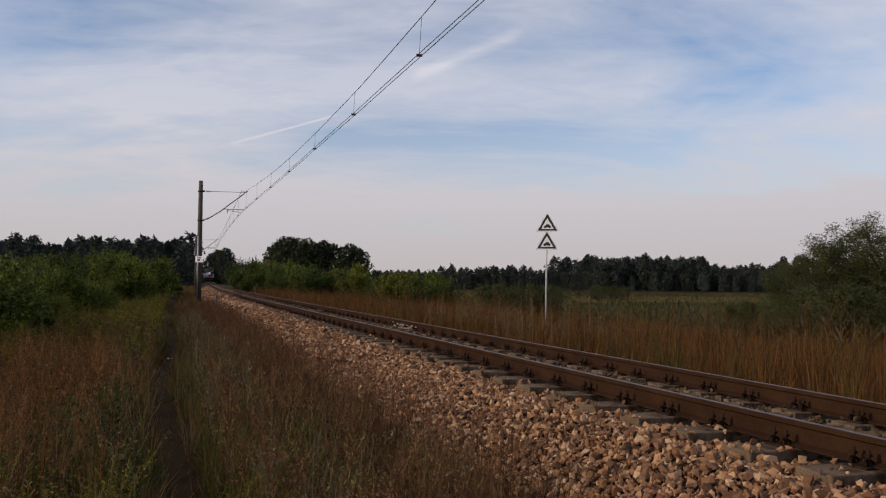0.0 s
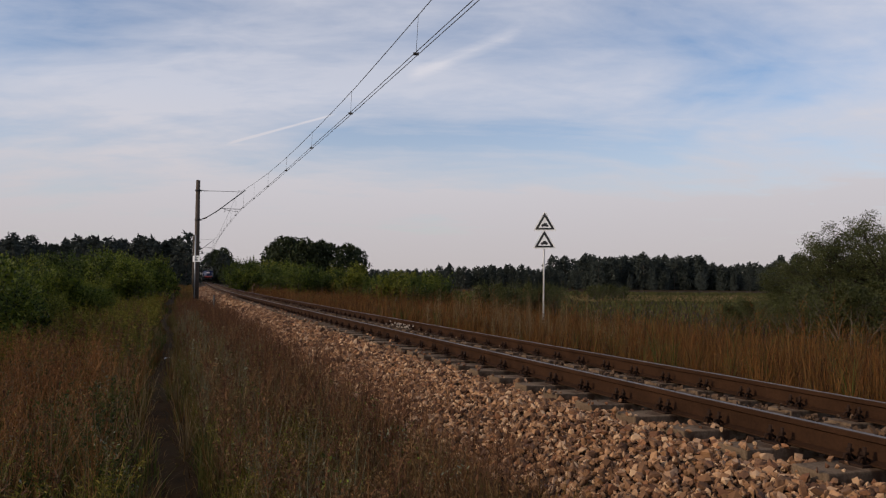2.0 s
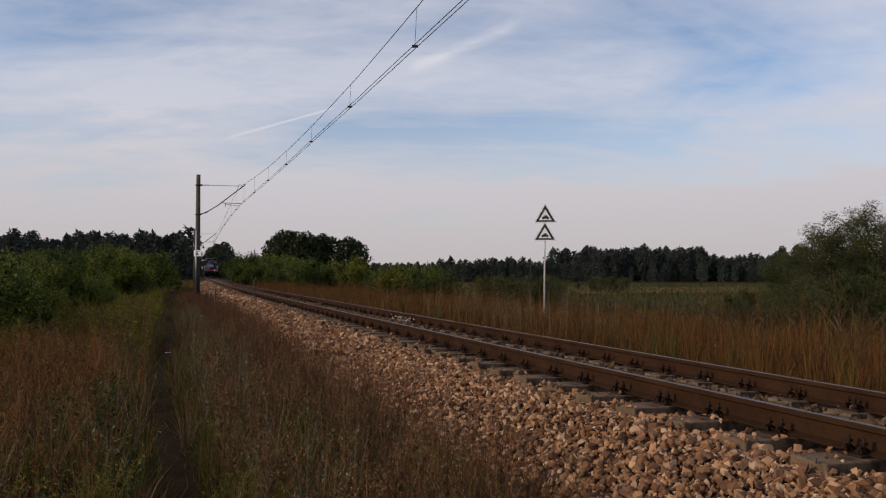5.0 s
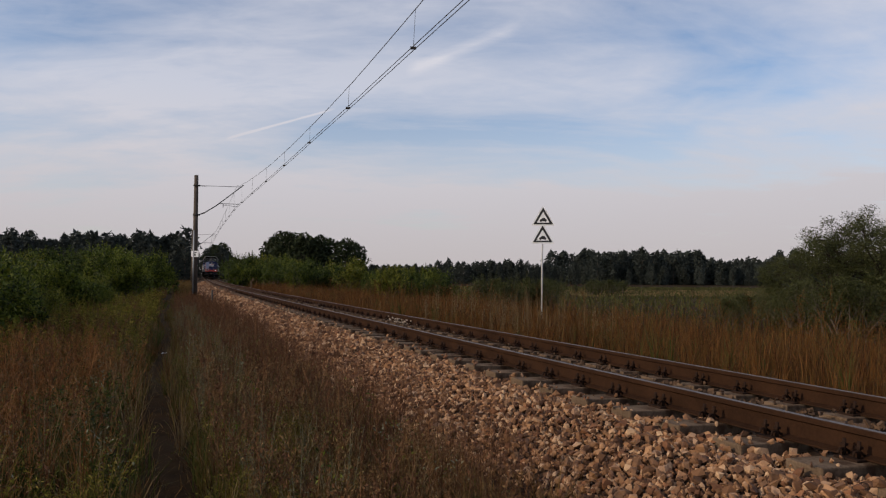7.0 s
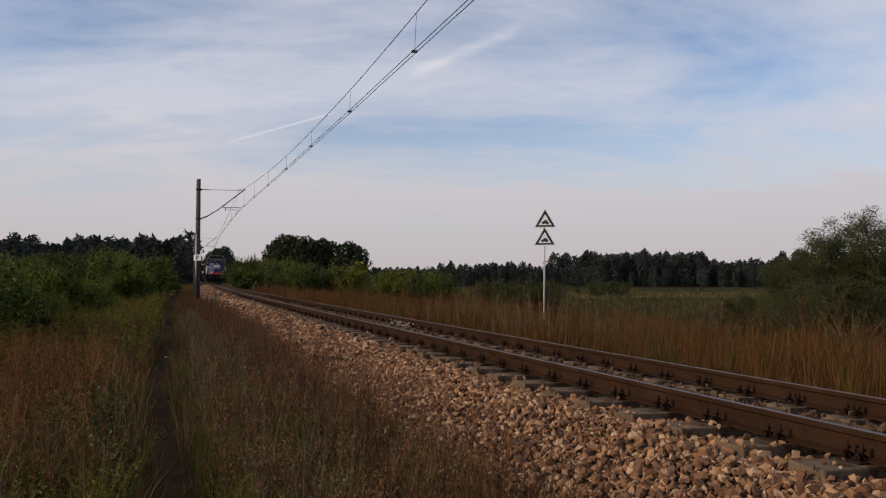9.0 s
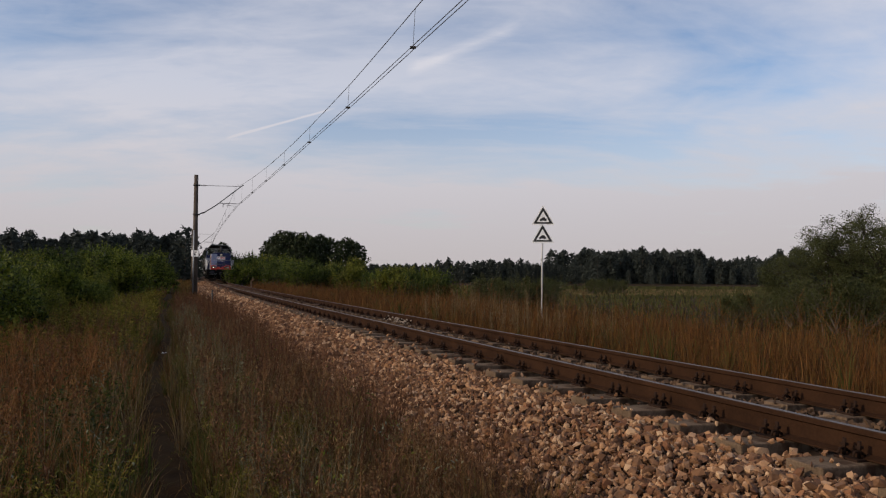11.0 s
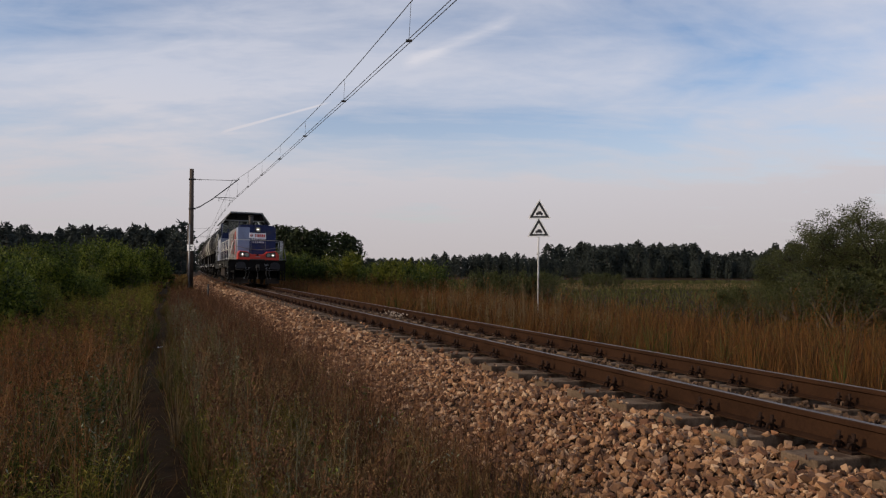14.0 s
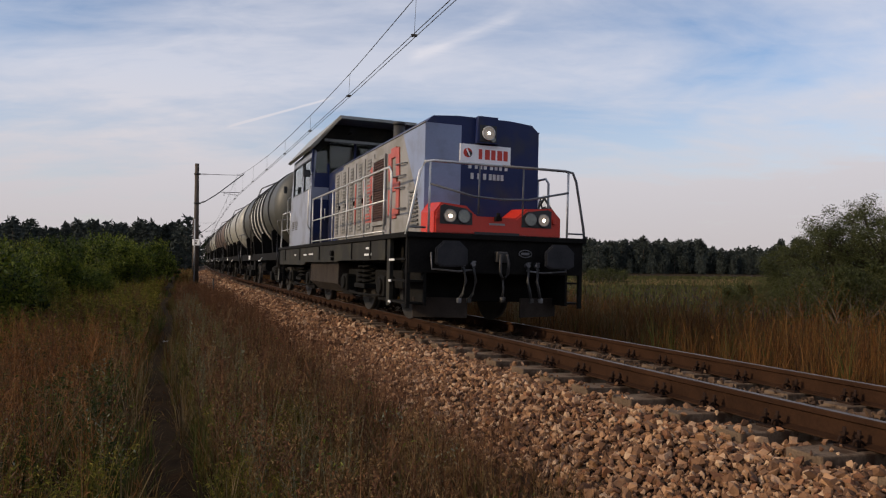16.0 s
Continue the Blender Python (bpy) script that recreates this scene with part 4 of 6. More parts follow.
def make_tree(name, height, trunk_len, spread, count, size, leaf_mat, seed, stems=1, droop=0.25, cluster=0.3, label="", category="tree", group="", fill=0, low=0.12, wide=0.3, last=2, lobe=1.0, shoots=0, upright=0.5):
    rng, g_ = random.Random(seed), np.random.default_rng(seed)
    tree = tagged(new(name), label, category, group)
    bm, ends = bmesh.new(), []
    for k in range(stems):
        a = rng.uniform(0, 6.28)
        lean = 0.12 if stems == 1 else rng.uniform(0.25, 0.75)
        limb(bm, (0.15 * math.cos(a) * (stems > 1), 0.15 * math.sin(a) * (stems > 1), -0.1), (lean * math.cos(a), lean * math.sin(a), 1), trunk_len * rng.uniform(0.85, 1.15), 0.018 * height + 0.02, rng, 0, ends, spread, 0.18, last)
    top = max(p.z for p, _ in ends)
    scale = height / top
    bmesh.ops.scale(bm, vec=(scale,) * 3, verts=bm.verts)
    part("trunk", bm, M_BARK, tree, smooth=True)
    e = np.array([p for p, _ in ends]) * scale
    per = max(2, count // len(e))
    c = np.repeat(e, per, 0) + np.clip(g_.normal(0, 1, (len(e) * per, 3)), -1.5, 1.5) * cluster * np.array([1, 1, 0.8])
    c[:, 2] -= np.abs(g_.normal(0, droop * cluster, len(c)))
    c = c[c[:, 2] > 0.05]
    if fill:            # clumps of leaves round uneven lobes, down to the ground or nearly
        lobes = 26
        lz = height * (low + (0.93 - low) * g_.random(lobes))
        lr = wide * height * np.sin(np.pi * np.clip((lz / height - low * 0.3) * 0.82 + 0.16, 0, 1)) ** 0.8
        lr = np.where(lz < 0.55 * height, np.maximum(lr, wide * height * 0.85), lr)
        la = g_.uniform(0, 6.283, lobes)
        lc = np.stack([np.cos(la) * lr * g_.uniform(0.3, 0.95, lobes), np.sin(la) * lr * g_.uniform(0.3, 0.95, lobes), lz], -1)
        pick = g_.integers(0, lobes, fill)
        dirs = g_.normal(size=(fill, 3))
        dirs /= np.linalg.norm(dirs, axis=1, keepdims=True)
        core = np.arange(fill) < fill * 0.3          # larger leaves close the inside
        r = np.where(core, 0.6, 1.0) * height * (lobe * g_.uniform(0.07, 0.15, lobes))[pick] * g_.uniform(0.55, 1.08, fill)
        grown = np.concatenate([np.ones(len(c)), np.where(core, 3.0, 1.0)])
        c = np.concatenate([c, lc[pick] + dirs * r[:, None] * np.array([1, 1, 0.85])])
        grown, c = grown[c[:, 2] > 0.03], c[c[:, 2] > 0.03]
    else:
        grown = np.ones(len(c))
    if shoots:          # straight leafy shoots that stand out of the top
        far_ = c[np.argsort(c[:, 2] + 0.5 * np.hypot(c[:, 0], c[:, 1]))[-len(c) // 2:]]
        foot = far_[g_.integers(0, len(far_), shoots)]
        way = foot * np.array([0.22, 0.22, 0]) / (0.3 * height) + g_.normal(0, 0.13, (shoots, 3)) + np.array([0, 0, 1.0])
        reach = height * g_.uniform(0.06, 0.22, shoots)
        k_n = 18
        u = np.tile(np.linspace(-0.25, 1, k_n), shoots)
        c2 = np.repeat(foot, k_n, 0) + np.repeat(way * reach[:, None], k_n, 0) * u[:, None]
        c2 = c2 + g_.normal(0, size * 0.75, c2.shape) * (1.1 - 0.7 * np.clip(u, 0, 1))[:, None]
        c = np.concatenate([c, c2])
        grown = np.concatenate([grown, np.full(len(c2), 0.85)])
    v, f = leaves(c, size * grown, seed, upright)
    part("crown", mesh_of("crown", v, f, leaf_mat), None, tree)
    return tree


def make_wood_tree(name, height, wide, count, size, leaf_mat, seed, label, group, taper):
    """A tree of the woods: a trunk with a few limbs, and a full uneven crown from near the ground to a narrowing top."""
    g_ = np.random.default_rng(seed)
    tree = tagged(new(name), label, "tree", group)
    bm = bmesh.new()
    tube(bm, [(0, 0, -0.3), (0.1, 0, height * 0.4), (0, 0.1, height * 0.93)], 0.16, 6, False, [0.2, 0.13, 0.03])
    for k in range(7):
        a, z = g_.uniform(0, 6.28), height * g_.uniform(0.25, 0.75)
        r = wide * height * 0.7
        tube(bm, [(0, 0, z), (math.cos(a) * r * 0.5, math.sin(a) * r * 0.5, z + 0.3 * r), (math.cos(a) * r, math.sin(a) * r, z + 0.8 * r)], 0.05, 4, False, [0.06, 0.04, 0.015])
    part("trunk", bm, M_BARK, tree, smooth=True)
    u, a = g_.uniform(0.02, 1.0, count), g_.uniform(0, 6.283, count)
    q = g_.uniform(0, 6.28, 6)
    r = wide * height * (1 - u ** 3.4) ** taper * np.interp(u, [0, 0.25, 1], [0.75, 1, 1])
    lump = 1 + 0.22 * np.sin(3 * a + 7 * u + q[0]) + 0.17 * np.sin(5 * a - 13 * u + q[1]) + 0.14 * np.sin(2 * a + 23 * u + q[2])
    r = r * lump * g_.uniform(0.15, 1.0, count) ** 0.4
    c = np.stack([np.cos(a) * r, np.sin(a) * r, u * height + 0.05 * height * np.sin(4 * a + q[3]) * u + g_.normal(0, 0.15, count)], -1)
    v, f = leaves(c, size * np.where(g_.random(count) < 0.35, 2.0, 1.0), seed, 0.8)
    part("crown", mesh_of("crown", v, f, leaf_mat), None, tree)
    return tree


def place(x, y, turn_=0.0, size=1.0, sink=0.0):
    z = float(ground_z(np.array([x]), np.array([y]))[0]) - sink
    return pose(x, y, z, 0, 0, turn_) @ Matrix.Scale(size, 4)


def put(tree, m):
    tree.matrix_basis = m
    return tree


def plant(sources, spots, seed):
    """Sets each source at its first spot and copies at the others."""
    rng, used = random.Random(seed), set()
    for x, y, size in spots:
        src = rng.choice(sources)
        m = place(x, y, rng.uniform(0, 360))
        if src not in used:
            used.add(src)
            put(src, m)
            src.scale = (size,) * 3
        else:
            ob = copy_thing(src, m)
            ob.scale = (size,) * 3


rng = random.Random(5)


def spot(u, d):
    """A place d metres off, in the direction u of the picture's half width tangent."""
    return (u - 784) / 1256.4 * d, d


# willow bushes left of the path
bushes = [make_tree("willow_bush", 3.2, 1.5, 0.6, 3600, 0.07, (M_LEAF, M_LEAF_DEEP, M_LEAF_YELLOW, M_LEAF)[k], 40 + k, 6, 0.2, 0.26, "dense green willow bush at the edge of the meadow", "bush", "willow bushes by the meadow", 2400, 0.05, 0.42, shoots=170, upright=1.3) for k in range(4)]
spots = []
for d, u0, u1, n, s0, s1 in ((15.5, -110, 60, 4, 0.48, 0.66), (20, -150, 110, 5, 0.4, 0.75), (26, -60, 225, 6, 0.35, 0.75), (36, -50, 262, 7, 0.5, 1.05), (48, 0, 300, 7, 0.5, 1.15), (62, 60, 318, 8, 0.6, 1.25)):
    for k in range(n):
        dd = d * rng.uniform(0.92, 1.1)
        x, y = spot(u0 + (u1 - u0) * (k + rng.uniform(0.2, 0.8)) / n, dd)
        spots.append((x, y, rng.uniform(s0, s1)))
plant(bushes, spots, 1)

# bushes beyond the track
shrubs = [make_tree("green_bush", 2.4, 1.1, 0.75, 2000, 0.066, (M_LEAF, M_LEAF_DEEP, M_LEAF_YELLOW)[k], 60 + k, 6, 0.2, 0.24, "leafy green bush beyond the track", "bush", "bushes beyond the track", 1300, 0.05, 0.42, shoots=130, upright=1.3) for k in range(3)]
spots = []
for d, u0, u1, n, s0, s1 in ((78, 415, 640, 11, 1.0, 1.65), (62, 520, 770, 11, 0.75, 1.3), (46, 660, 900, 10, 0.5, 1.0), (95, 420, 560, 6, 1.4, 1.9)):
    for k in range(n):
        dd = d * rng.uniform(0.93, 1.08)
        x, y = spot(u0 + (u1 - u0) * (k + rng.uniform(0.2, 0.8)) / n, dd)
        spots.append((x, y, rng.uniform(s0, s1)))
plant(shrubs, spots, 2)
sallow = [make_tree("sallow_bush", 2.4, 1.0, 0.9, 4200, 0.036, M_LEAF_GREY, 160 + k, 6, 0.2, 0.26, "dull olive sallow bush at the field's edge", "bush", "sallow bushes at the field's edge", 4200, 0.05, 0.42, shoots=120, upright=1.0) for k in range(2)]
spots = []
for d, u0, u1, n, s0, s1 in ((33, 1280, 1345, 2, 0.6, 0.75), (33, 1360, 1420, 3, 0.7, 0.95), (27, 1400, 1660, 6, 0.85, 1.1), (36, 1440, 1600, 4, 1.0, 1.3), (43, 850, 985, 7, 0.78, 0.98), (100, 1040, 1115, 4, 0.8, 1.1), (110, 985, 1035, 2, 0.5, 0.7)):
    for k in range(n):
        dd = d * rng.uniform(0.93, 1.08)
        x, y = spot(u0 + (u1 - u0) * (k + rng.uniform(0.2, 0.8)) / n, dd)
        spots.append((x, y, rng.uniform(s0, s1)))
plant(sallow, spots, 12)
rust = make_tree("rust_bush", 1.9, 0.9, 0.9, 2200, 0.06, M_LEAF_RUST, 77, 5, 0.2, 0.25, "yellow-brown autumn bush beyond the track", "bush", "", 1800, 0.05, 0.45)
put(rust, place(*spot(938, 47)))

# the open-crowned willow at the field's edge
def make_willow(seed, height=5.5, rx=3.3, lobes=36):
    """A spreading willow: limbs fan out from a short trunk, each ends in a soft clump of small leaves, with gaps between."""
    g_ = np.random.default_rng(seed)
    tree = tagged(new("willow_tree"), "open-crowned grey-green willow with bare limbs showing", "tree", "willows at the field's edge")
    bm, cs = bmesh.new(), []
    tube(bm, [(0, 0, -0.3), (0.05, 0, 0.7), (0, 0.05, 1.5)], 0.2, 8, False, [0.26, 0.2, 0.17])
    for k in range(lobes):
        a, e = k * 2.399 + g_.uniform(-0.3, 0.3), math.asin(g_.uniform(0.02, 0.99))
        r = g_.uniform(0.72, 1.0)
        c = Vector((rx * r * math.cos(e) * math.cos(a), rx * r * math.cos(e) * math.sin(a), height * 0.5 + height * 0.42 * r * math.sin(e)))
        bow = Vector((c.x * 0.3, c.y * 0.3, 1.5 + (c.z - 1.5) * 0.55))
        fork = bow * 0.45 + c * 0.55 + Vector(g_.normal(0, 0.1, 3))
        tube(bm, [(0, 0, 1.3), bow, fork, c], 0.06, 5, False, [0.07, 0.042, 0.025, 0.01])
        for _ in range(7):
            d = Vector(g_.normal(0, 1, 3)).normalized()
            q = fork.lerp(c, g_.uniform(0.2, 1.0))
            w = c + Vector((d.x * 0.62, d.y * 0.62, d.z * 0.42 + 0.1))
            tube(bm, [q, (q + w) / 2 + Vector((0, 0, 0.06)), w], 0.012, 3, False, [0.016, 0.011, 0.005])
            cs.append(w)
    part("trunk", bm, M_DARKBARK, tree, smooth=True)
    tips = np.array(cs)
    n = 200
    c = np.repeat(tips, n, 0) + np.clip(g_.normal(0, 1, (len(tips) * n, 3)), -1.7, 1.7) * np.array([0.19, 0.19, 0.13])
    v, f = leaves(c, np.full(len(c), 0.036), seed, 0.6)
    part("crown", mesh_of("crown", v, f, M_LEAF_GREY), None, tree)
    return tree


big_willow = [make_willow(90), make_willow(93, 5.4, 3.0)]
plant(big_willow, [(*spot(1578, 31), 1.02), (*spot(1700, 33), 1.1), (*spot(1478, 32), 0.78)], 4)

# the dark clump behind the bushes, and the woods all round
clump = [make_wood_tree("broadleaf_tree", 9.0, 0.34, 4200, 0.17, M_LEAF_DARK, 110 + k, "dark full-crowned broadleaf tree behind the bushes", "clump of dark trees", 0.46) for k in range(3)]
plant(clump, [(*spot(488, 128), 0.9), (*spot(502, 120), 1.0), (*spot(530, 124), 1.0), (*spot(556, 130), 0.95), (*spot(590, 122), 0.92), (*spot(618, 118), 0.9), (*spot(634, 121), 0.84), (*spot(572, 119), 0.95), (*spot(516, 118), 0.98), (*spot(545, 117), 0.97), (*spot(398, 250), 1.35), (*spot(406, 255), 1.1), (*spot(385, 260), 1.3)], 6)

woods = [make_wood_tree("forest_tree", 10.0, (0.25, 0.19, 0.3, 0.22, 0.27)[k], 1700, 0.25, M_LEAF_HAZED, 130 + k, "distant dark forest tree", "woods at the horizon", (0.5, 0.6, 0.42, 0.52, 0.46)[k]) for k in range(5)]
spots = []
for d, u0, u1, n, s0, s1 in ((150, -140, 345, 34, 0.85, 1.06), (168, -140, 345, 22, 0.95, 1.15), (105, -170, -20, 7, 0.85, 1.05),
                             (230, 780, 990, 24, 0.6, 0.78), (235, 1030, 1250, 28, 0.9, 1.15), (235, 1250, 1430, 20, 0.66, 0.88), (252, 980, 1260, 26, 0.9, 1.2), (252, 1260, 1700, 30, 0.72, 0.95), (190, 1380, 1760, 16, 0.9, 1.1),
                             (226, 790, 1420, 60, 0.45, 0.7), (146, -120, 330, 16, 0.4, 0.6), (260, 300, 400, 8, 1.0, 1.2), (460, 620, 800, 34, 0.75, 0.95)):
    for k in range(n):
        dd = d * rng.uniform(0.95, 1.06)
        x, y = spot(u0 + (u1 - u0) * (k + rng.uniform(0.1, 0.9)) / n, dd)
        spots.append((x, y, rng.uniform(s0, s1)))
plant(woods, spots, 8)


# ---- overhead line ----
CONTACT_Z = 5.5
SUPPORTS = [(-10.0, 0.3), (51.3, -0.5), (113.0, -0.45), (172.0, -0.3)]       # s, offset of the contact wire


def wire_off(s):
    return np.interp(s, [-10, 12, 20, 30, 36, 51.3, 113, 172], [-0.18, -0.14, -0.10, -0.145, -0.2, -0.47, -0.28, -0.3])


def messenger_z(s):
    if s < 51.3:
        return 6.02 + (0.00165 if s < 27 else 0.0013) * (s - 27) ** 2
    for (a, _), (b, _) in zip(SUPPORTS, SUPPORTS[1:]):
        if a <= s <= b:
            t = (s - a) / (b - a)
            return 6.05 + 0.92 * (2 * t - 1) ** 2
    return 6.97


def line_place(s, off, z):
    x, y, h = track(s, off, z, 0.0)
    return Vector((x, y, h))


overhead_line = tagged(new("overhead_line"), "overhead railway wires with droppers between messenger and contact wires", "overhead wire")
for o in (-0.045, 0.045):
    bm = bmesh.new()
    tube(bm, [line_place(q, float(wire_off(q)) + o, CONTACT_Z) for q in np.arange(-10, 172.1, 2.0)], 0.0085, 5)
    part("contact_wire", bm, M_WIRE, overhead_line)
bm = bmesh.new()
tube(bm, [line_place(q, float(wire_off(q)), messenger_z(q)) for q in np.arange(-10, 172.1, 1.5)], 0.0095, 5)
part("messenger_wire", bm, M_WIRE, overhead_line)
for a, b in ((-10.0, 51.3), (51.3, 113.0), (113.0, 172.0)):
    for k in range(11):
        q = a + 3.0 + (b - a - 6.0) * k / 10
        bm = bmesh.new()
        tube(bm, [line_place(q, float(wire_off(q)), messenger_z(q)), line_place(q + 0.12, float(wire_off(q)), CONTACT_Z)], 0.0045, 4)
        box(bm, -0.06, 0.06, -0.02, 0.02, -0.02, 0.03, 0, Matrix.Translation(line_place(q + 0.12, float(wire_off(q)), CONTACT_Z)))
        part("dropper", bm, M_WIRE, overhead_line)


def make_mast():
    """A tapered concrete mast with a cantilever; x to the track, origin at the foot, height of the rail heads at 0.65."""
    mast = tagged(new("catenary_mast"), "weathered concrete catenary mast with steel cantilever beside the track", "mast", "catenary masts")
    bm = bmesh.new()
    tube(bm, [(0, 0, -0.3), (0, 0, 4.0), (0, 0, 8.12)], 0.16, 12, True, [0.18, 0.155, 0.13])
    part("pole", bm, M_POST, mast)
    for z in (5.5, 7.44):
        bm = bmesh.new()
        tube(bm, [(0, 0, z - 0.05), (0, 0, z + 0.05)], 0.18, 12)
        box(bm, 0.12, 0.26, -0.05, 0.05, z - 0.05, z + 0.05)
        part("collar", bm, M_DARKSTEEL, mast)
    bm = bmesh.new()
    tube(bm, [(0.2, 0, 5.52), (0.55, 0, 5.66), (1.25, 0, 6.13), (3.02, 0, 7.6)], 0.032, 8)
    part("cantilever_arm", bm, M_DARKSTEEL, mast)
    bm = bmesh.new()
    tube(bm, [(0.2, 0, 7.44), (2.92, 0, 7.48)], 0.016, 6)
    part("tie_rod", bm, M_DARKSTEEL, mast)
    bm = bmesh.new()
    for k in range(5):
        tube(bm, [(0.36 + 0.06 * k, 0, 7.44), (0.385 + 0.06 * k, 0, 7.44)], 0.055, 8)
    part("insulator", bm, M_CERAMIC, mast)
    bm = bmesh.new()
    for k in range(4):
        c = Vector((0.36 + 0.055 * k, 0, 5.58 + 0.022 * k))
        tube(bm, [c, c + Vector((0.025, 0, 0.01))], 0.06, 8)
    part("insulator", bm, M_CERAMIC, mast)
    bm = bmesh.new()
    tube(bm, [(1.45, 0, 6.30), (2.75, 0, 6.30)], 0.022, 6)
    tube(bm, [(1.72, 0, 6.32), (1.72, 0, 6.05)], 0.02, 6)
    tube(bm, [(1.72, 0, 6.22), (2.2, 0, 6.16), (2.62, 0, 6.13)], 0.014, 6)
    part("registration_arm", bm, M_DARKSTEEL, mast)
    return mast


mast = make_mast()


def mast_pose(s):
    x, y, _ = track(s, -3.1, 0)
    a = float(np.interp(s, TS, TA))
    return Matrix.Translation((x, y, -0.65)) @ Matrix.Rotation(a, 4, "Z")


mast.matrix_basis = mast_pose(51.3)
for q in (113.0, 172.0, -10.0):
    copy_thing(mast, mast_pose(q))
bm = bmesh.new()
box(bm, -0.24, 0.24, -0.012, 0.012, -0.2, 0.2, 0.004)
plate = part("number_plate", bm, M_WHITE, mast, "white plate with dark marks")
plate.matrix_basis = pose(-0.02, -0.215, 2.92, 0, 0, -22)
for z, w in ((0.09, 0.26), (-0.02, 0.12), (-0.09, 0.16)):
    bm = bmesh.new()
    box(bm, -w / 2, w / 2, -0.016, -0.0125, z - 0.03, z + 0.03)
    part("mark", bm, M_BLACK, plate)
bm = bmesh.new()
tube(bm, [(0, 0, -0.2), (0, 0, 4.4)], 0.045, 8)
stake = tagged(part("cable_post", bm, M_GALV), "thin pale grey steel post beside the catenary mast", "post")
mx, my, _ = track(50.2, -3.23, 0)
stake.matrix_basis = pose(mx, my, -0.65)

# a short marker stake beyond the track
bm = bmesh.new()
box(bm, -0.06, 0.06, -0.05, 0.05, -0.1, 0.95, 0.02)
box(bm, -0.05, 0.07, -0.06, 0.05, 0.95, 1.2, 0.03, pose(0, 0, 0, 0, 8, 0))
marker = tagged(part("marker_stake", bm, M_CONCRETE), "short pale concrete marker post in the grass", "post")
marker.matrix_basis = place(*spot(452, 62))
bm = bmesh.new()
tube(bm, [(0, 0, -0.1), (0, 0, 0.85)], 0.04, 8)
dark_stake = tagged(part("kilometre_stake", bm, M_DARKSTEEL), "short dark stake at the edge of the ballast", "post")
sx, sy, _ = track(38.5, -2.6, 0)
dark_stake.matrix_basis = pose(sx, sy, -0.68)


# ---- the two triangular speed-warning signs on one post ----
def rounded_triangle(bm, side, r, y0, y1):
    h = side * math.sqrt(3) / 2
    corners = [(-side / 2, 0), (side / 2, 0), (0, h)]
    pts = []
    for k, (cx, cz) in enumerate(corners):
        ux, uz = 0 - cx, h / 3 - cz
        d = math.hypot(ux, uz)
        ox, oz = cx + ux / d * 2 * r, cz + uz / d * 2 * r
        mid_a = math.atan2(-uz, -ux)
        pts += [(ox + r * math.cos(mid_a + a), oz + r * math.sin(mid_a + a)) for a in (radians(q) for q in (-60, -30, 0, 30, 60))]
    a = [bm.verts.new((x, y0, z)) for x, z in pts]
    b = [bm.verts.new((x, y1, z)) for x, z in pts]
    bm.faces.new(a)
    bm.faces.new(b[::-1])
    for k in range(len(a)):
        bm.faces.new((a[k], b[k], b[(k + 1) % len(a)], a[(k + 1) % len(a)]))


sign = tagged(new("warning_sign"), "two white triangular black-bordered rail signs on one grey post", "sign")
bm = bmesh.new()
tube(bm, [(0, 0, -0.2), (0.03, 0, 2.5), (0.065, 0, 4.0)], 0.034, 10)
part("post", bm, M_SIGNPOST, sign)
for z0, x0 in ((2.755, 0.04), (3.425, 0.06)):
    bm = bmesh.new()
    rounded_triangle(bm, 0.80, 0.035, -0.05, -0.035)
    board = part("board", bm, M_WHITE, sign)
    board.matrix_basis = pose(x0, 0, z0) @ Matrix.Scale(1.1, 4)
    bm = bmesh.new()
    rounded_triangle(bm, 0.66, 0.008, -0.054, -0.0505)
    part("border", bm, M_BLACK, board).matrix_basis = pose(0, 0, 0.045)
    bm = bmesh.new()
    rounded_triangle(bm, 0.43, 0.006, -0.058, -0.0545)
    part("field", bm, M_WHITE, board).matrix_basis = pose(0, 0, 0.10)
    bm = bmesh.new()            # a small engine in side view
    prism_outline = [(-0.115, 0.15), (0.115, 0.15), (0.115, 0.21), (0.075, 0.215), (0.06, 0.262), (-0.03, 0.262), (-0.045, 0.225), (-0.10, 0.215), (-0.115, 0.19)]
    fa = [bm.verts.new((x, -0.062, z)) for x, z in prism_outline]
    fb = [bm.verts.new((x, -0.0585, z)) for x, z in prism_outline]
    bm.faces.new(fa)
    bm.faces.new(fb[::-1])
    for k in range(len(fa)):
        bm.faces.new((fa[k], fb[k], fb[(k + 1) % len(fa)], fa[(k + 1) % len(fa)]))
    for x in (-0.075, 0.075):
        tube(bm, [(x, -0.062, 0.148), (x, -0.0585, 0.148)], 0.024, 10)
    part("pictogram", bm, M_BLACK, board)
sx, sy = spot(966, 26.5)
sign.matrix_basis = pose(sx, sy, -0.62, 0, 0, -6)


# ---- the train: x across, y to its rear, z over the rail heads ----
def paint(name, c, rough=0.42, dirt=0.5, spec=0.5):
    lo = tuple(v * 0.86 for v in c)
    return material(name, lo, c, 1.6, rough, 0.0, 0.06, 26.0, spec=spec,
                    dirt=((c[0] * 0.62 + 0.02, c[1] * 0.6 + 0.018, c[2] * 0.56 + 0.012), 2.2, dirt))


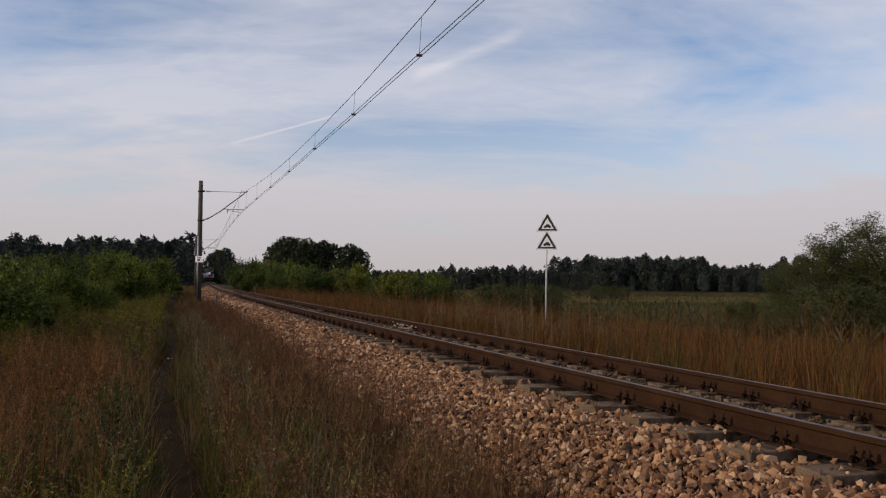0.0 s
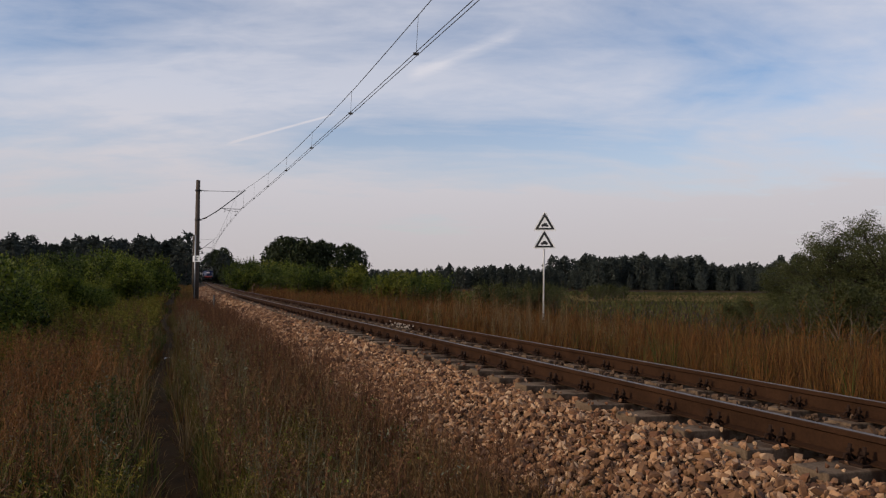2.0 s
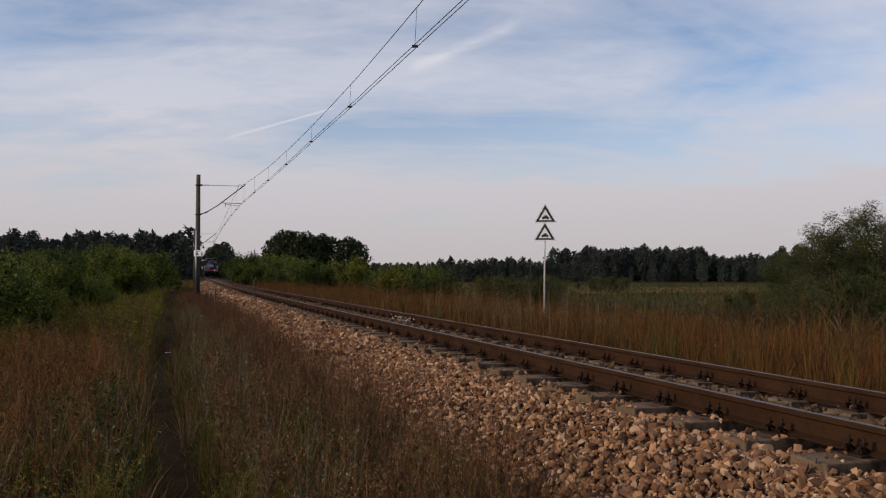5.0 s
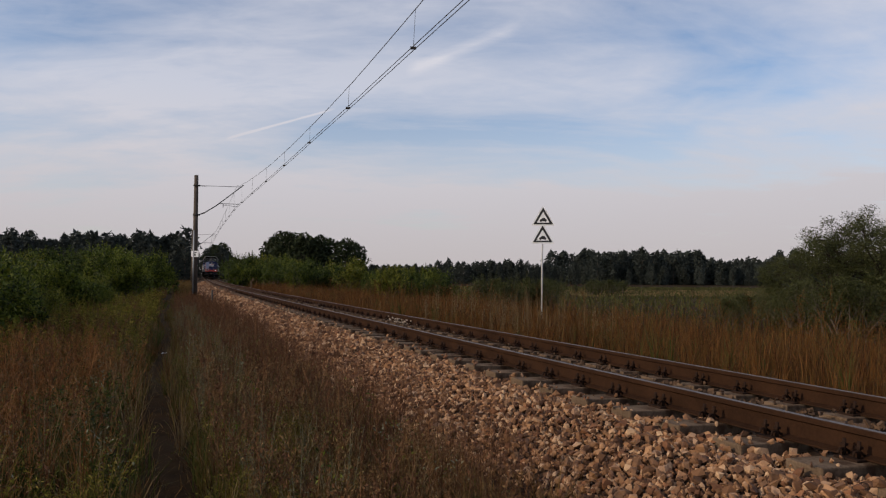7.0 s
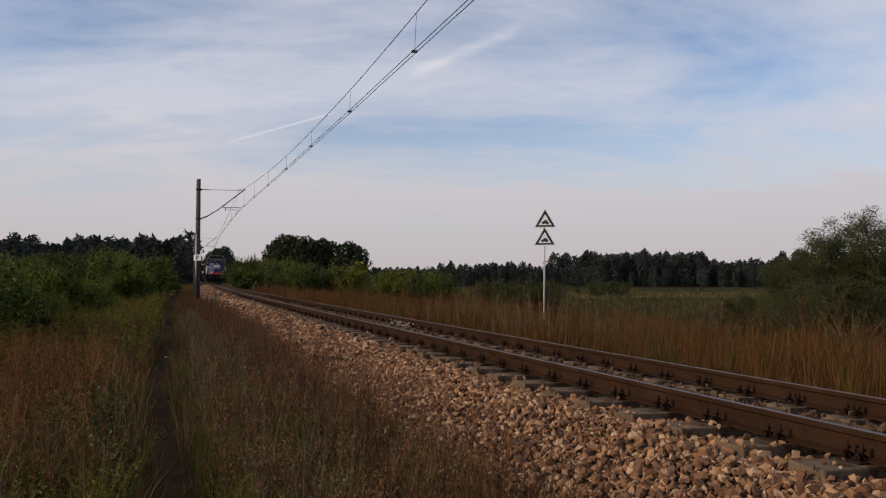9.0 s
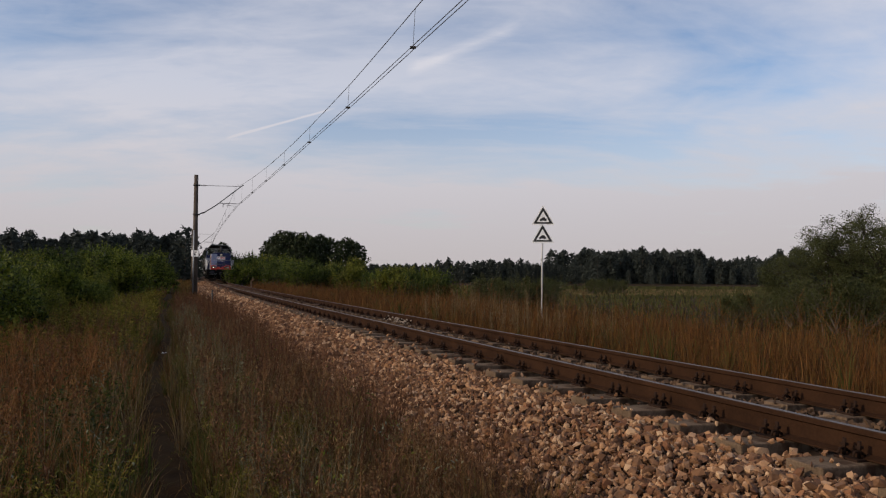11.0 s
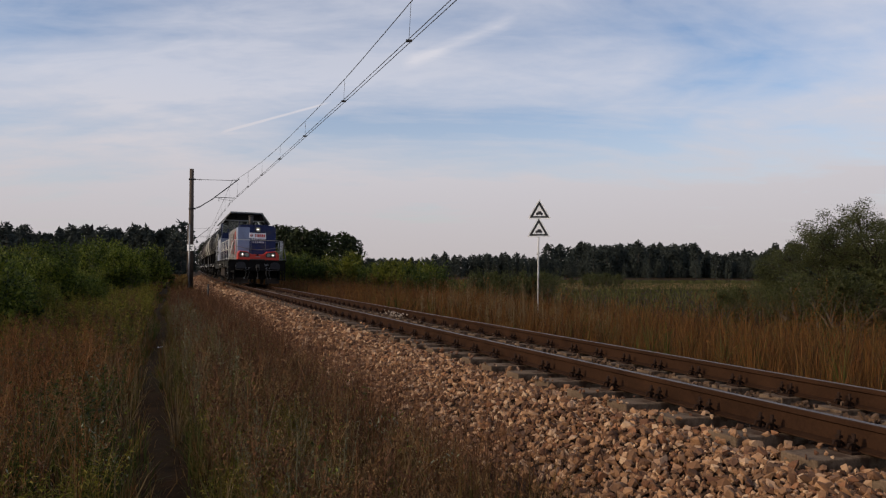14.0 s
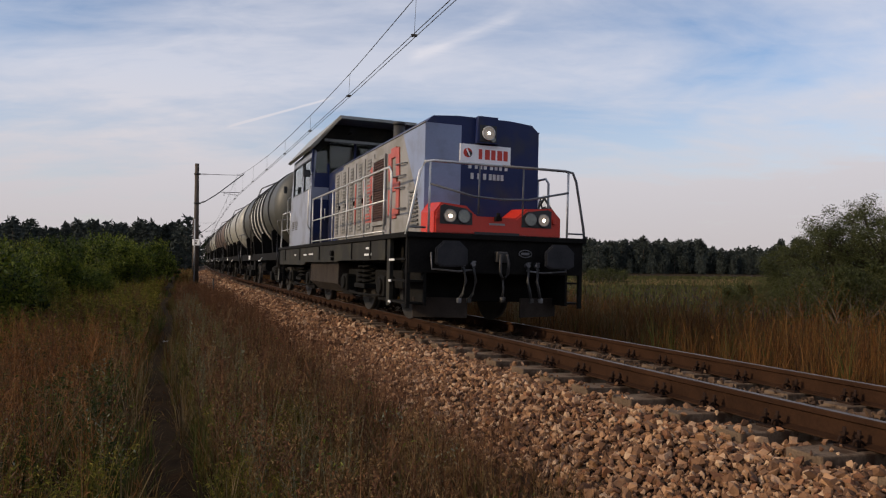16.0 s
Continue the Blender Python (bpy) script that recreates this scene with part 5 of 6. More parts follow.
M_BLUE = paint("dark_blue_paint", (0.010, 0.019, 0.082), 0.5, spec=0.3)
M_PALEBLUE = paint("pale_blue_paint", (0.22, 0.262, 0.385), 0.45)
M_CREAM = paint("pale_grey_paint", (0.275, 0.265, 0.255), 0.55, 0.45, 0.3)
M_CABSIDE = paint("bluish_white_paint", (0.26, 0.285, 0.36), 0.45, 0.47, 0.4)
M_RED = paint("signal_red_paint", (0.52, 0.03, 0.012), dirt=0.6)
M_LETTER = paint("faded_red_paint", (0.44, 0.085, 0.06), 0.5, 0.55)
M_SKIRT = paint("grey_frame_paint", (0.021, 0.02, 0.017), 0.75, 0.48, 0.2)
M_ROOF = paint("roof_grey_paint", (0.28, 0.285, 0.27), 0.5, 0.5)
# dark running gear, taken near black: the shade underneath is in the colour
M_UNDER = material("shade_dark_running_gear", (0.004, 0.0037, 0.0034), (0.011, 0.010, 0.0085), 5.0, 0.85, 0.0, 0.4, 40.0, spec=0.12)
M_RUBBER = material("black_rubber_hose", (0.012, 0.012, 0.012), (0.025, 0.025, 0.025), 8.0, 0.6)
M_BUFFER = material("greasy_buffer_steel", (0.010, 0.010, 0.012), (0.024, 0.024, 0.027), 5.0, 0.6, 0.1, 0.15, spec=0.3)
M_TREAD = material("worn_wheel_steel", (0.02, 0.018, 0.016), (0.05, 0.045, 0.04), 6.0, 0.55, 0.4, 0.1)
M_HANDRAIL = material("light_grey_handrail", (0.42, 0.42, 0.42), (0.58, 0.58, 0.57), 6.0, 0.4, 0.3, 0.1)
M_DARKRAIL = material("dark_grey_handrail", (0.09, 0.09, 0.095), (0.16, 0.16, 0.165), 6.0, 0.4, 0.3, 0.1)
M_GRILLE = material("rusty_brown_grille", (0.035, 0.014, 0.010), (0.075, 0.03, 0.02), 5.0, 0.7, 0.1, 0.3)
M_LOUVRE = material("louvre_shadow_grey", (0.07, 0.07, 0.068), (0.14, 0.138, 0.13), 5.0, 0.6)
M_CABIN = material("cab_interior", (0.05, 0.056, 0.048), (0.11, 0.12, 0.10), 4.0, 0.7)
M_LAMP = material("lit_headlamp_lens", (0.8, 0.78, 0.72), (0.9, 0.88, 0.8), 6.0, 0.15, glow=((1.0, 0.80, 0.60), 70.0))
M_GUARD = material("muddy_dark_plate", (0.02, 0.015, 0.012), (0.045, 0.035, 0.027), 4.0, 0.85, spec=0.15)
M_BOWL = material("headlamp_reflector", (0.07, 0.063, 0.055), (0.2, 0.18, 0.16), 25.0, 0.3, 0.6, 0.3, glow=((1.0, 0.82, 0.66), 0.12))
M_UNLIT = material("unlit_headlamp_lens", (0.16, 0.17, 0.15), (0.25, 0.26, 0.22), 12.0, 0.15)
M_STEPWHITE = material("white_step_edge", (0.6, 0.6, 0.6), (0.75, 0.75, 0.74), 6.0, 0.5)
M_GLASS = bpy.data.materials.new("cab_glass")
M_GLASS.use_nodes = True
gb = M_GLASS.node_tree.nodes["Principled BSDF"]
gb.inputs["Base Color"].default_value = (0.75, 0.85, 0.80, 1)
gb.inputs["Roughness"].default_value, gb.inputs["Transmission Weight"].default_value, gb.inputs["IOR"].default_value = 0.03, 1.0, 1.45


def prism(bm, outline, axis, a, b, shrink=None):
    """An outline drawn out along an axis from a to b. Outline: (x, z) for y, (y, z) for x, (x, y) for z."""
    def at(p, w):
        return {"y": (p[0], w, p[1]), "x": (w, p[0], p[1]), "z": (p[0], p[1], w)}[axis]
    va = [bm.verts.new(at(p, a)) for p in outline]
    vb = [bm.verts.new(at(p, b)) for p in (shrink or outline)]
    bm.faces.new(va)
    bm.faces.new(vb[::-1])
    for i in range(len(va)):
        j = (i + 1) % len(va)
        bm.faces.new((va[i], vb[i], vb[j], va[j]))
    bmesh.ops.recalc_face_normals(bm, faces=bm.faces)


def disc(bm, c, axis, r, d, sides=20):
    c, h = Vector(c), {"x": Vector((1, 0, 0)), "y": Vector((0, 1, 0)), "z": Vector((0, 0, 1))}[axis] * d / 2
    tube(bm, [c - h, c + h], r, sides)


def one(name, mat, parent, fill, label="", smooth=False):
    bm = bmesh.new()
    fill(bm)
    return part(name, bm, mat, parent, label, smooth)


def rail_bar(name, parent, points, r=0.02, mat=None, label=""):
    bm = bmesh.new()
    tube(bm, points, r, 8)
    return part(name, bm, mat or M_HANDRAIL, parent, label)


def wheelset(parent, y, r, name="wheelset"):
    bm = bmesh.new()
    tube(bm, [(-0.95, 0, 0), (0.95, 0, 0)], 0.075, 10)
    for x in (-1, 1):
        disc(bm, (x * 0.755, 0, 0), "x", r, 0.12, 28)
        disc(bm, (x * 0.70, 0, 0), "x", r + 0.03, 0.03, 28)
        disc(bm, (x * 0.83, 0, 0), "x", 0.16, 0.05, 12)
        for k in range(6):
            a = k * math.pi / 3
            disc(bm, (x * 0.82, 0.3 * math.cos(a) * r / 0.5, 0.3 * math.sin(a) * r / 0.5), "x", 0.05, 0.02, 8)
    ob = part(name, bm, M_TREAD, parent, "worn steel wheelset")
    ob.matrix_basis = pose(0, y, r)
    return ob


def coil(bm, x, y, z0, z1, r, turns=5, wire=0.022):
    n = turns * 10
    tube(bm, [(x + r * math.cos(2 * math.pi * k / 10), y + r * math.sin(2 * math.pi * k / 10), z0 + (z1 - z0) * k / n) for k in range(n + 1)], wire, 5)


WHEELS = []       # keyed wheelsets: object, y on its vehicle, radius, vehicle's index


def loco_bogie(parent, yc):
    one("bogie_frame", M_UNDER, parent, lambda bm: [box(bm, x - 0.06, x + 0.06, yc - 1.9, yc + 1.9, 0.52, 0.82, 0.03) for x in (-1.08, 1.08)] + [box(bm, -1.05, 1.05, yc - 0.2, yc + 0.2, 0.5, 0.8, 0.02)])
    for x in (-1.2, 1.2):
        for dy in (-1.3, 1.3):
            def axlebox(bm):
                box(bm, x - 0.13, x + 0.13, yc + dy - 0.2, yc + dy + 0.2, 0.38, 0.72, 0.04)
                disc(bm, (x + math.copysign(0.14, x), yc + dy, 0.55), "x", 0.13, 0.06, 14)
                box(bm, x - 0.05, x + 0.05, yc + dy - 0.42, yc + dy + 0.42, 0.3, 0.4, 0.02)
            one("axle_box", M_UNDER, parent, axlebox)
        def spring(bm):
            for dy in (-0.17, 0.17):
                coil(bm, x, yc + dy, 0.55, 1.0, 0.13)
            box(bm, x - 0.16, x + 0.16, yc - 0.36, yc + 0.36, 0.98, 1.03, 0.01)
            box(bm, x - 0.16, x + 0.16, yc - 0.36, yc + 0.36, 0.48, 0.56, 0.01)
        one("spring", M_UNDER, parent, spring, "dark coil springs")
        def brakes(bm):
            for dy in (-1.9, -0.68, 0.68, 1.9):
                box(bm, x * 0.66 - 0.05, x * 0.66 + 0.05, yc + dy - 0.06, yc + dy + 0.06, 0.35, 0.95, 0.02)
            tube(bm, [(x * 1.05, yc - 1.85, 0.42), (x * 1.05, yc - 0.6, 0.36), (x * 1.05, yc + 0.6, 0.36), (x * 1.05, yc + 1.85, 0.42)], 0.025, 6)
        one("brake_gear", M_UNDER, parent, brakes)


def make_loco():
    loco = tagged(new("locomotive"), "dark blue, pale blue and grey diesel locomotive with a red nose", "locomotive")
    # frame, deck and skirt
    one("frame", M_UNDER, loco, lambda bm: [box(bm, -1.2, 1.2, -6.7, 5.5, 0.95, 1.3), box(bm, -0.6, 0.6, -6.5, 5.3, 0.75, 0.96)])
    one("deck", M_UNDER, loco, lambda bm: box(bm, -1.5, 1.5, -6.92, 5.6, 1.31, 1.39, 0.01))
    for x in (-1, 1):
        def skirt(bm):
            y = [(-5.75, 0.98), (-5.75, 1.305), (5.35, 1.305), (5.35, 0.88), (1.4, 0.88), (1.1, 0.95), (-2.3, 0.95), (-2.6, 0.98)]
            prism(bm, y, "x", x * 1.47, x * 1.42)
            for q in (-4.9, -3.6, -0.6, 1.9, 4.3):
                box(bm, x * 1.485 - 0.012, x * 1.485 + 0.012, q - 0.02, q + 0.02, 1.0, 1.3)
        one("skirt", M_SKIRT, loco, skirt, "dirty grey side skirt")
        def tank(bm):
            prism(bm, [(x * 1.36, 0.95), (x * 1.36, 0.5), (x * 1.15, 0.32), (x * 0.3, 0.32), (x * 0.3, 0.95)], "y", -2.05, 1.0)
        one("fuel_tank", M_GUARD, loco, tank, "dirty grey fuel tank")
        for q, w, z in ((-4.9, 0.30, 1.17), (-4.95, 0.45, 1.06), (0.2, 0.5, 1.12), (1.0, 0.4, 1.11), (2.5, 0.25, 1.12)):
            one("stencil_mark", M_STEPWHITE, loco, lambda bm: box(bm, x * 1.473 - 0.003, x * 1.473 + 0.003, q, q + w, z, z + 0.035))
        one("filler_cap", M_UNDER, loco, lambda bm: [disc(bm, (x * 1.5, -2.0, 1.13), "x", 0.06, 0.08, 10), box(bm, x * 1.5 - 0.03, x * 1.5 + 0.03, -2.06, -1.94, 0.98, 1.05, 0.01)])
        # corner steps
        one("step_post", M_UNDER, loco, lambda bm: box(bm, x * 1.44 - 0.03, x * 1.44 + 0.03, -6.85, -6.80, 0.28, 1.31))
        one("step_post", M_SKIRT, loco, lambda bm: box(bm, x * 1.44 - 0.03, x * 1.44 + 0.03, -6.02, -5.86, 0.28, 1.31))
        one("step_back", M_UNDER, loco, lambda bm: box(bm, x * 1.18 - 0.02, x * 1.18 + 0.02, -6.85, -5.9, 0.32, 1.31))
        for z in (0.34, 0.66, 0.98):
            one("step", M_UNDER, loco, lambda bm: box(bm, min(x * 1.2, x * 1.48), max(x * 1.2, x * 1.48), -6.8, -6.02, z, z + 0.03))
            one("step_edge", M_STEPWHITE, loco, lambda bm: box(bm, x * 1.485 - 0.006, x * 1.485 + 0.006, -6.3 if z > 0.9 else -6.15, -6.03, z - 0.012, z + 0.022))
        # rear steps and posts
        for q in (4.7, 5.45):
            one("step_post", M_UNDER, loco, lambda bm: box(bm, x * 1.44 - 0.03, x * 1.44 + 0.03, q, q + 0.06, 0.3, 1.31))

    # long hood, in its three paints
    bm = bmesh.new()
    sec = [(-1.0, 1.39), (1.0, 1.39), (1.0, 3.14), (0.87, 3.265), (0.45, 3.30), (-0.45, 3.30), (-0.87, 3.265), (-1.0, 3.14)]
    prism(bm, sec, "y", -6.2, 0.79)
    for co_, no in (((-1, -6.2, 1.52), (0, 1, -0.69)), ((-0.39, 0, 0), (1, 0, 0)), ((0, 0, 3.15), (0, 0, 1)), ((0, -0.3, 1.4), (0, 1, 0.25)), ((0, 0, 1.52), (0, 0, 1))):
        bmesh.ops.bisect_plane(bm, geom=bm.verts[:] + bm.edges[:] + bm.faces[:], plane_co=co_, plane_no=no)
    bm.normal_update()
    me = bpy.data.meshes.new("long_hood")
    for m in (M_CREAM, M_PALEBLUE, M_BLUE, M_BLUE):
        me.materials.append(m)
    for f in bm.faces:
        c = f.calc_center_median()
        front = abs(f.normal.y) > 0.9 and c.y < -6
        if c.z > 3.15:
            f.material_index = 3
        elif front:
            f.material_index = 1 if c.x < -0.39 else 2
        elif c.x > 0.9:
            f.material_index = 2
        elif c.y < -6.2 + (c.z - 1.52) * 0.69:
            f.material_index = 1
        elif c.y + 0.3 + 0.25 * (c.z - 1.4) > 0:
            f.material_index = 2
        else:
            f.material_index = 0
    bm.to_mesh(me)
    bm.free()
    hood = part("long_hood", me, None, loco, "hood in pale grey, pale blue and dark blue")
    one("hood_edge", M_DARKRAIL, loco, lambda bm: [tube(bm, [(x * 1.0, -6.2, 3.15), (x * 1.0, 0.5, 3.15)], 0.014, 6) for x in (-1, 1)])
    # side doors, louvres, grille and the big red letter shapes
    for y0 in (-3.05, -2.35, -1.65, -0.95, -0.3):
        door = one("hood_door", M_CREAM, loco, lambda bm: box(bm, -1.022, -0.99, y0 - 0.31, y0 + 0.31, 1.5, 3.05, 0.006))
        one("louvre_panel", M_LOUVRE, door, lambda bm: box(bm, -1.026, -1.02, y0 - 0.12, y0 + 0.14, 1.6, 2.98))
        for k in range(19):
            one("slat", M_CREAM, door, lambda bm: box(bm, -1.04, -1.024, y0 - 0.12, y0 + 0.14, 1.63 + k * 0.071, 1.66 + k * 0.071))
        one("door_latch", M_UNDER, door, lambda bm: box(bm, -1.05, -1.02, y0 - 0.27, y0 - 0.21, 2.15, 2.25, 0.008))
    grille = one("radiator_grille", M_GRILLE, loco, lambda bm: box(bm, -1.03, -0.99, -4.12, -3.42, 1.72, 2.86))
    for k in range(24):
        one("grille_slat", M_GRILLE, grille, lambda bm: box(bm, -1.05, -1.028, -4.12, -3.42, 1.735 + k * 0.047, 1.752 + k * 0.047))
    def grille_frame(bm):
        for a, b, c, d in ((-4.18, -4.12, 1.64, 2.94), (-3.42, -3.36, 1.64, 2.94), (-4.12, -3.42, 1.64, 1.72), (-4.12, -3.42, 2.86, 2.94)):
            box(bm, -1.05, -0.995, a, b, c, d, 0.005)
    one("grille_frame", M_CREAM, grille, grille_frame)
    for y0, y1, z0, z1, cut in ((-4.98, -4.82, 1.78, 2.35, 0), (-4.52, -4.36, 1.78, 2.25, 0), (-4.98, -4.8, 2.45, 2.95, 0.05), (-4.54, -4.36, 2.4, 2.9, 0.05), (-4.82, -4.52, 2.2, 2.46, 0), (-4.8, -4.5, 2.8, 2.98, 0.02), (-4.82, -4.52, 1.72, 1.9, 0),
                                (-3.30, -3.08, 1.72, 2.8, 0), (-3.08, -2.84, 1.72, 1.92, 0), (-3.08, -2.9, 2.3, 2.5, 0), (-2.72, -2.62, 1.75, 2.6, 0), (-2.0, -1.93, 1.75, 2.6, 0)):
        def letter(bm):
            prism(bm, [(y0, z0), (y1, z0), (y1 + cut, z1), (y0 + cut, z1)], "x", -1.0285, -1.0)
            bmesh.ops.bevel(bm, geom=bm.edges[:], offset=0.004, segments=1, affect="EDGES")
        one("painted_mark", M_LETTER, loco, letter, "faded red painted mark")
    for z, y0, y1 in ((2.42, -5.3, -4.7), (2.22, -5.25, -4.8), (1.86, -5.35, -4.9), (2.62, -5.35, -4.85)):
        rail_bar("grab_bar", loco, [(-1.0, y0, z), (-1.06, y0 + 0.03, z), (-1.06, y1 - 0.03, z + 0.02), (-1.0, y1, z + 0.02)], 0.012, M_DARKRAIL)
    for k in range(9):
        one("corner_slat", M_LOUVRE, loco, lambda bm: box(bm, -1.03, -0.995, -5.98 + 0.012 * k, -5.62 + 0.012 * k, 1.55 + k * 0.068, 1.578 + k * 0.068))
    # nose furniture
    housing = one("headlamp_housing", M_BLUE, loco, lambda bm: prism(bm, [(-0.16, 2.88), (0.22, 2.88), (0.2, 3.31), (-0.14, 3.31)], "y", -6.3, -6.15))
    one("bezel", M_BLACK, housing, lambda bm: box(bm, -0.115, 0.175, -6.312, -6.298, 2.9, 3.17, 0.01))
    one("headlamp", M_BOWL, housing, lambda bm: disc(bm, (0.03, -6.325, 3.04), "y", 0.10, 0.03, 24), "lit round headlamp")
    one("bulb", M_LAMP, housing, lambda bm: disc(bm, (0.03, -6.325 - 0.016, 3.04), "y", 0.02, 0.012, 16), "glowing lamp bulb")
    one("lamp_rim", M_HANDRAIL, housing, lambda bm: tube(bm, [(0.03 + 0.105 * math.cos(a), -6.33, 3.04 + 0.105 * math.sin(a)) for a in (k * math.pi / 12 for k in range(25))], 0.012, 6))
    one("lamp_cup", M_UNLIT, housing, lambda bm: disc(bm, (0.11, -6.32, 2.94), "y", 0.04, 0.03, 12))
    board = one("headboard", M_WHITE, loco, lambda bm: box(bm, -0.42, 0.47, -6.235, -6.205, 2.56, 2.86, 0.004), "white headboard with red bars")
    for k, w in enumerate((0.06, 0.085, 0.075, 0.085, 0.075)):
        one("red_bar", M_RED, board, lambda bm: box(bm, -0.10 + k * 0.11, -0.10 + k * 0.11 + w, -6.24, -6.236, 2.63, 2.79))
    one("emblem", M_RED, board, lambda bm: disc(bm, (-0.29, -6.238, 2.72), "y", 0.075, 0.008, 20))
    one("emblem_shade", M_BLACK, board, lambda bm: disc(bm, (-0.262, -6.241, 2.70), "y", 0.045, 0.008, 16))
    one("emblem_slit", M_WHITE, board, lambda bm: box(bm, -0.012, 0.012, -6.247, -6.243, -0.06, 0.06, 0, pose(-0.285, 0, 2.725, 0, -28, 0)))
    for z, xs in ((2.475, (-0.26, -0.15, -0.07, 0.01, 0.12, 0.20, 0.28, 0.38)), (2.31, (-0.22, -0.10, 0.0, 0.10, 0.17, 0.24, 0.31))):
        for q in xs:
            one("number_bar", M_HANDRAIL, loco, lambda bm: box(bm, q, q + 0.05, -6.212, -6.2025, z, z + 0.095))
    # the red light box
    def redbox(bm):
        o = [(-1.04, 1.385), (-1.04, 1.74), (-0.93, 1.885), (-0.52, 1.85), (-0.33, 1.70), (0.33, 1.70), (0.52, 1.85), (0.98, 1.885), (1.14, 1.72), (1.14, 1.385)]
        prism(bm, o, "y", -6.2, -6.76, [(x * 0.985, z if z < 1.5 else z - 0.03) for x, z in o])
        bmesh.ops.bevel(bm, geom=[e for e in bm.edges if abs(e.verts[0].co.y + 6.76) < 0.01 and abs(e.verts[1].co.y + 6.76) < 0.01], offset=0.025, segments=2, affect="EDGES")
    nose = one("light_box", M_RED, loco, redbox, "red light box across the nose")
    one("nose_slot", M_BLACK, nose, lambda bm: box(bm, -0.38, 0.38, -6.775, -6.755, 1.385, 1.435))
    one("nose_light", M_UNDER, nose, lambda bm: [box(bm, -0.05, 0.05, -6.83, -6.75, 1.61, 1.68, 0.01), disc(bm, (0, -6.8, 1.70), "z", 0.03, 0.06, 10)])
    one("maker_mark", M_CREAM, nose, lambda bm: box(bm, -0.13, 0.13, -6.768, -6.758, 1.545, 1.575))
    for x in (-1, 1):
        panel = one("lamp_panel", M_BLACK, nose, lambda bm: prism(bm, [(x * 0.42, 1.535), (x * 0.94, 1.535), (x * 0.94, 1.80), (x * 0.88, 1.825), (x * 0.52, 1.775), (x * 0.42, 1.70)], "y", -6.775, -6.75))
        one("headlamp", M_BOWL, panel, lambda bm: disc(bm, (x * 0.79, -6.79, 1.655), "y", 0.088, 0.03, 24), "lit round headlamp")
        one("bulb", M_LAMP, panel, lambda bm: disc(bm, (x * 0.79, -6.79 - 0.016, 1.655), "y", 0.02, 0.012, 16), "glowing lamp bulb")
        one("headlamp", M_UNLIT, panel, lambda bm: disc(bm, (x * 0.565, -6.79, 1.655), "y", 0.088, 0.03, 24), "unlit round lamp")
        for q in (0.79, 0.565):
            one("lamp_rim", M_DARKRAIL, panel, lambda bm: tube(bm, [(x * q + 0.093 * math.cos(a), -6.797, 1.655 + 0.093 * math.sin(a)) for a in (k * math.pi / 12 for k in range(25))], 0.010, 6))
        one("side_lamp", M_RED, nose, lambda bm: box(bm, x * 0.985 - 0.025, x * 0.985 + 0.025, -6.79, -6.75, 1.6, 1.68, 0.01))
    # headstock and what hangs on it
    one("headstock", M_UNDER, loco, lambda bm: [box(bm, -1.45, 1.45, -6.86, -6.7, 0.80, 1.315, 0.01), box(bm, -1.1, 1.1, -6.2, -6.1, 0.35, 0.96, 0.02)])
    for x in (-1, 1):
        def buffer(bm):
            o = [(-0.25, -0.13), (-0.16, -0.175), (0.16, -0.175), (0.25, -0.13), (0.25, 0.08), (0.12, 0.2), (-0.12, 0.2), (-0.25, 0.08)]
            prism(bm, [(x * 0.89 + a, 1.07 + b) for a, b in o], "y", -7.16, -7.12)
            bmesh.ops.bevel(bm, geom=[e for e in bm.edges if e.verts[0].co.y < -7.15 and e.verts[1].co.y < -7.15], offset=0.02, segments=2, affect="EDGES")
            tube(bm, [(x * 0.89, -7.13, 1.07), (x * 0.89, -6.98, 1.07)], 0.09, 16)
            tube(bm, [(x * 0.89, -7.0, 1.07), (x * 0.89, -6.84, 1.07)], 0.13, 16)
        one("buffer", M_BUFFER, loco, buffer, "black greasy buffer")
        for q in (0.62, 0.46):
            bm = bmesh.new()
            tube(bm, [(x * q, -6.86, 0.92), (x * q, -6.95, 0.88), (x * (q - 0.03), -6.98, 0.7), (x * (q + 0.02), -6.98, 0.5), (x * (q + 0.06), -6.93, 0.42)], 0.022, 8)
            part("brake_hose", bm, M_RUBBER, loco)
            one("hose_coupling", M_DARKRAIL if q > 0.5 else M_DARKSTEEL, loco, lambda bm: box(bm, x * (q + 0.06) - 0.03, x * (q + 0.06) + 0.03, -6.97, -6.91, 0.37, 0.44, 0.01))
            one("air_cock", M_DARKRAIL, loco, lambda bm: [disc(bm, (x * q, -6.9, 0.94), "y", 0.035, 0.1, 10), box(bm, x * q - 0.01, x * q + 0.05, -6.93, -6.9, 0.97, 0.99)])
        rail_bar("uncoupling_bar", loco, [(x * 1.12, -6.9, 1.1), (x * 1.12, -6.95, 0.86), (x * 0.7, -6.95, 0.83), (x * 0.45, -6.9, 0.86)], 0.014, M_DARKRAIL)
        def plough(bm):
            prism(bm, [(x * 1.22, -6.45), (x * 0.45, -6.72), (x * 0.45, -6.68), (x * 1.22, -6.41)], "z", 0.13, 0.43)
        one("rail_guard", M_GUARD, loco, plough, "dirty grey rail guard plate")
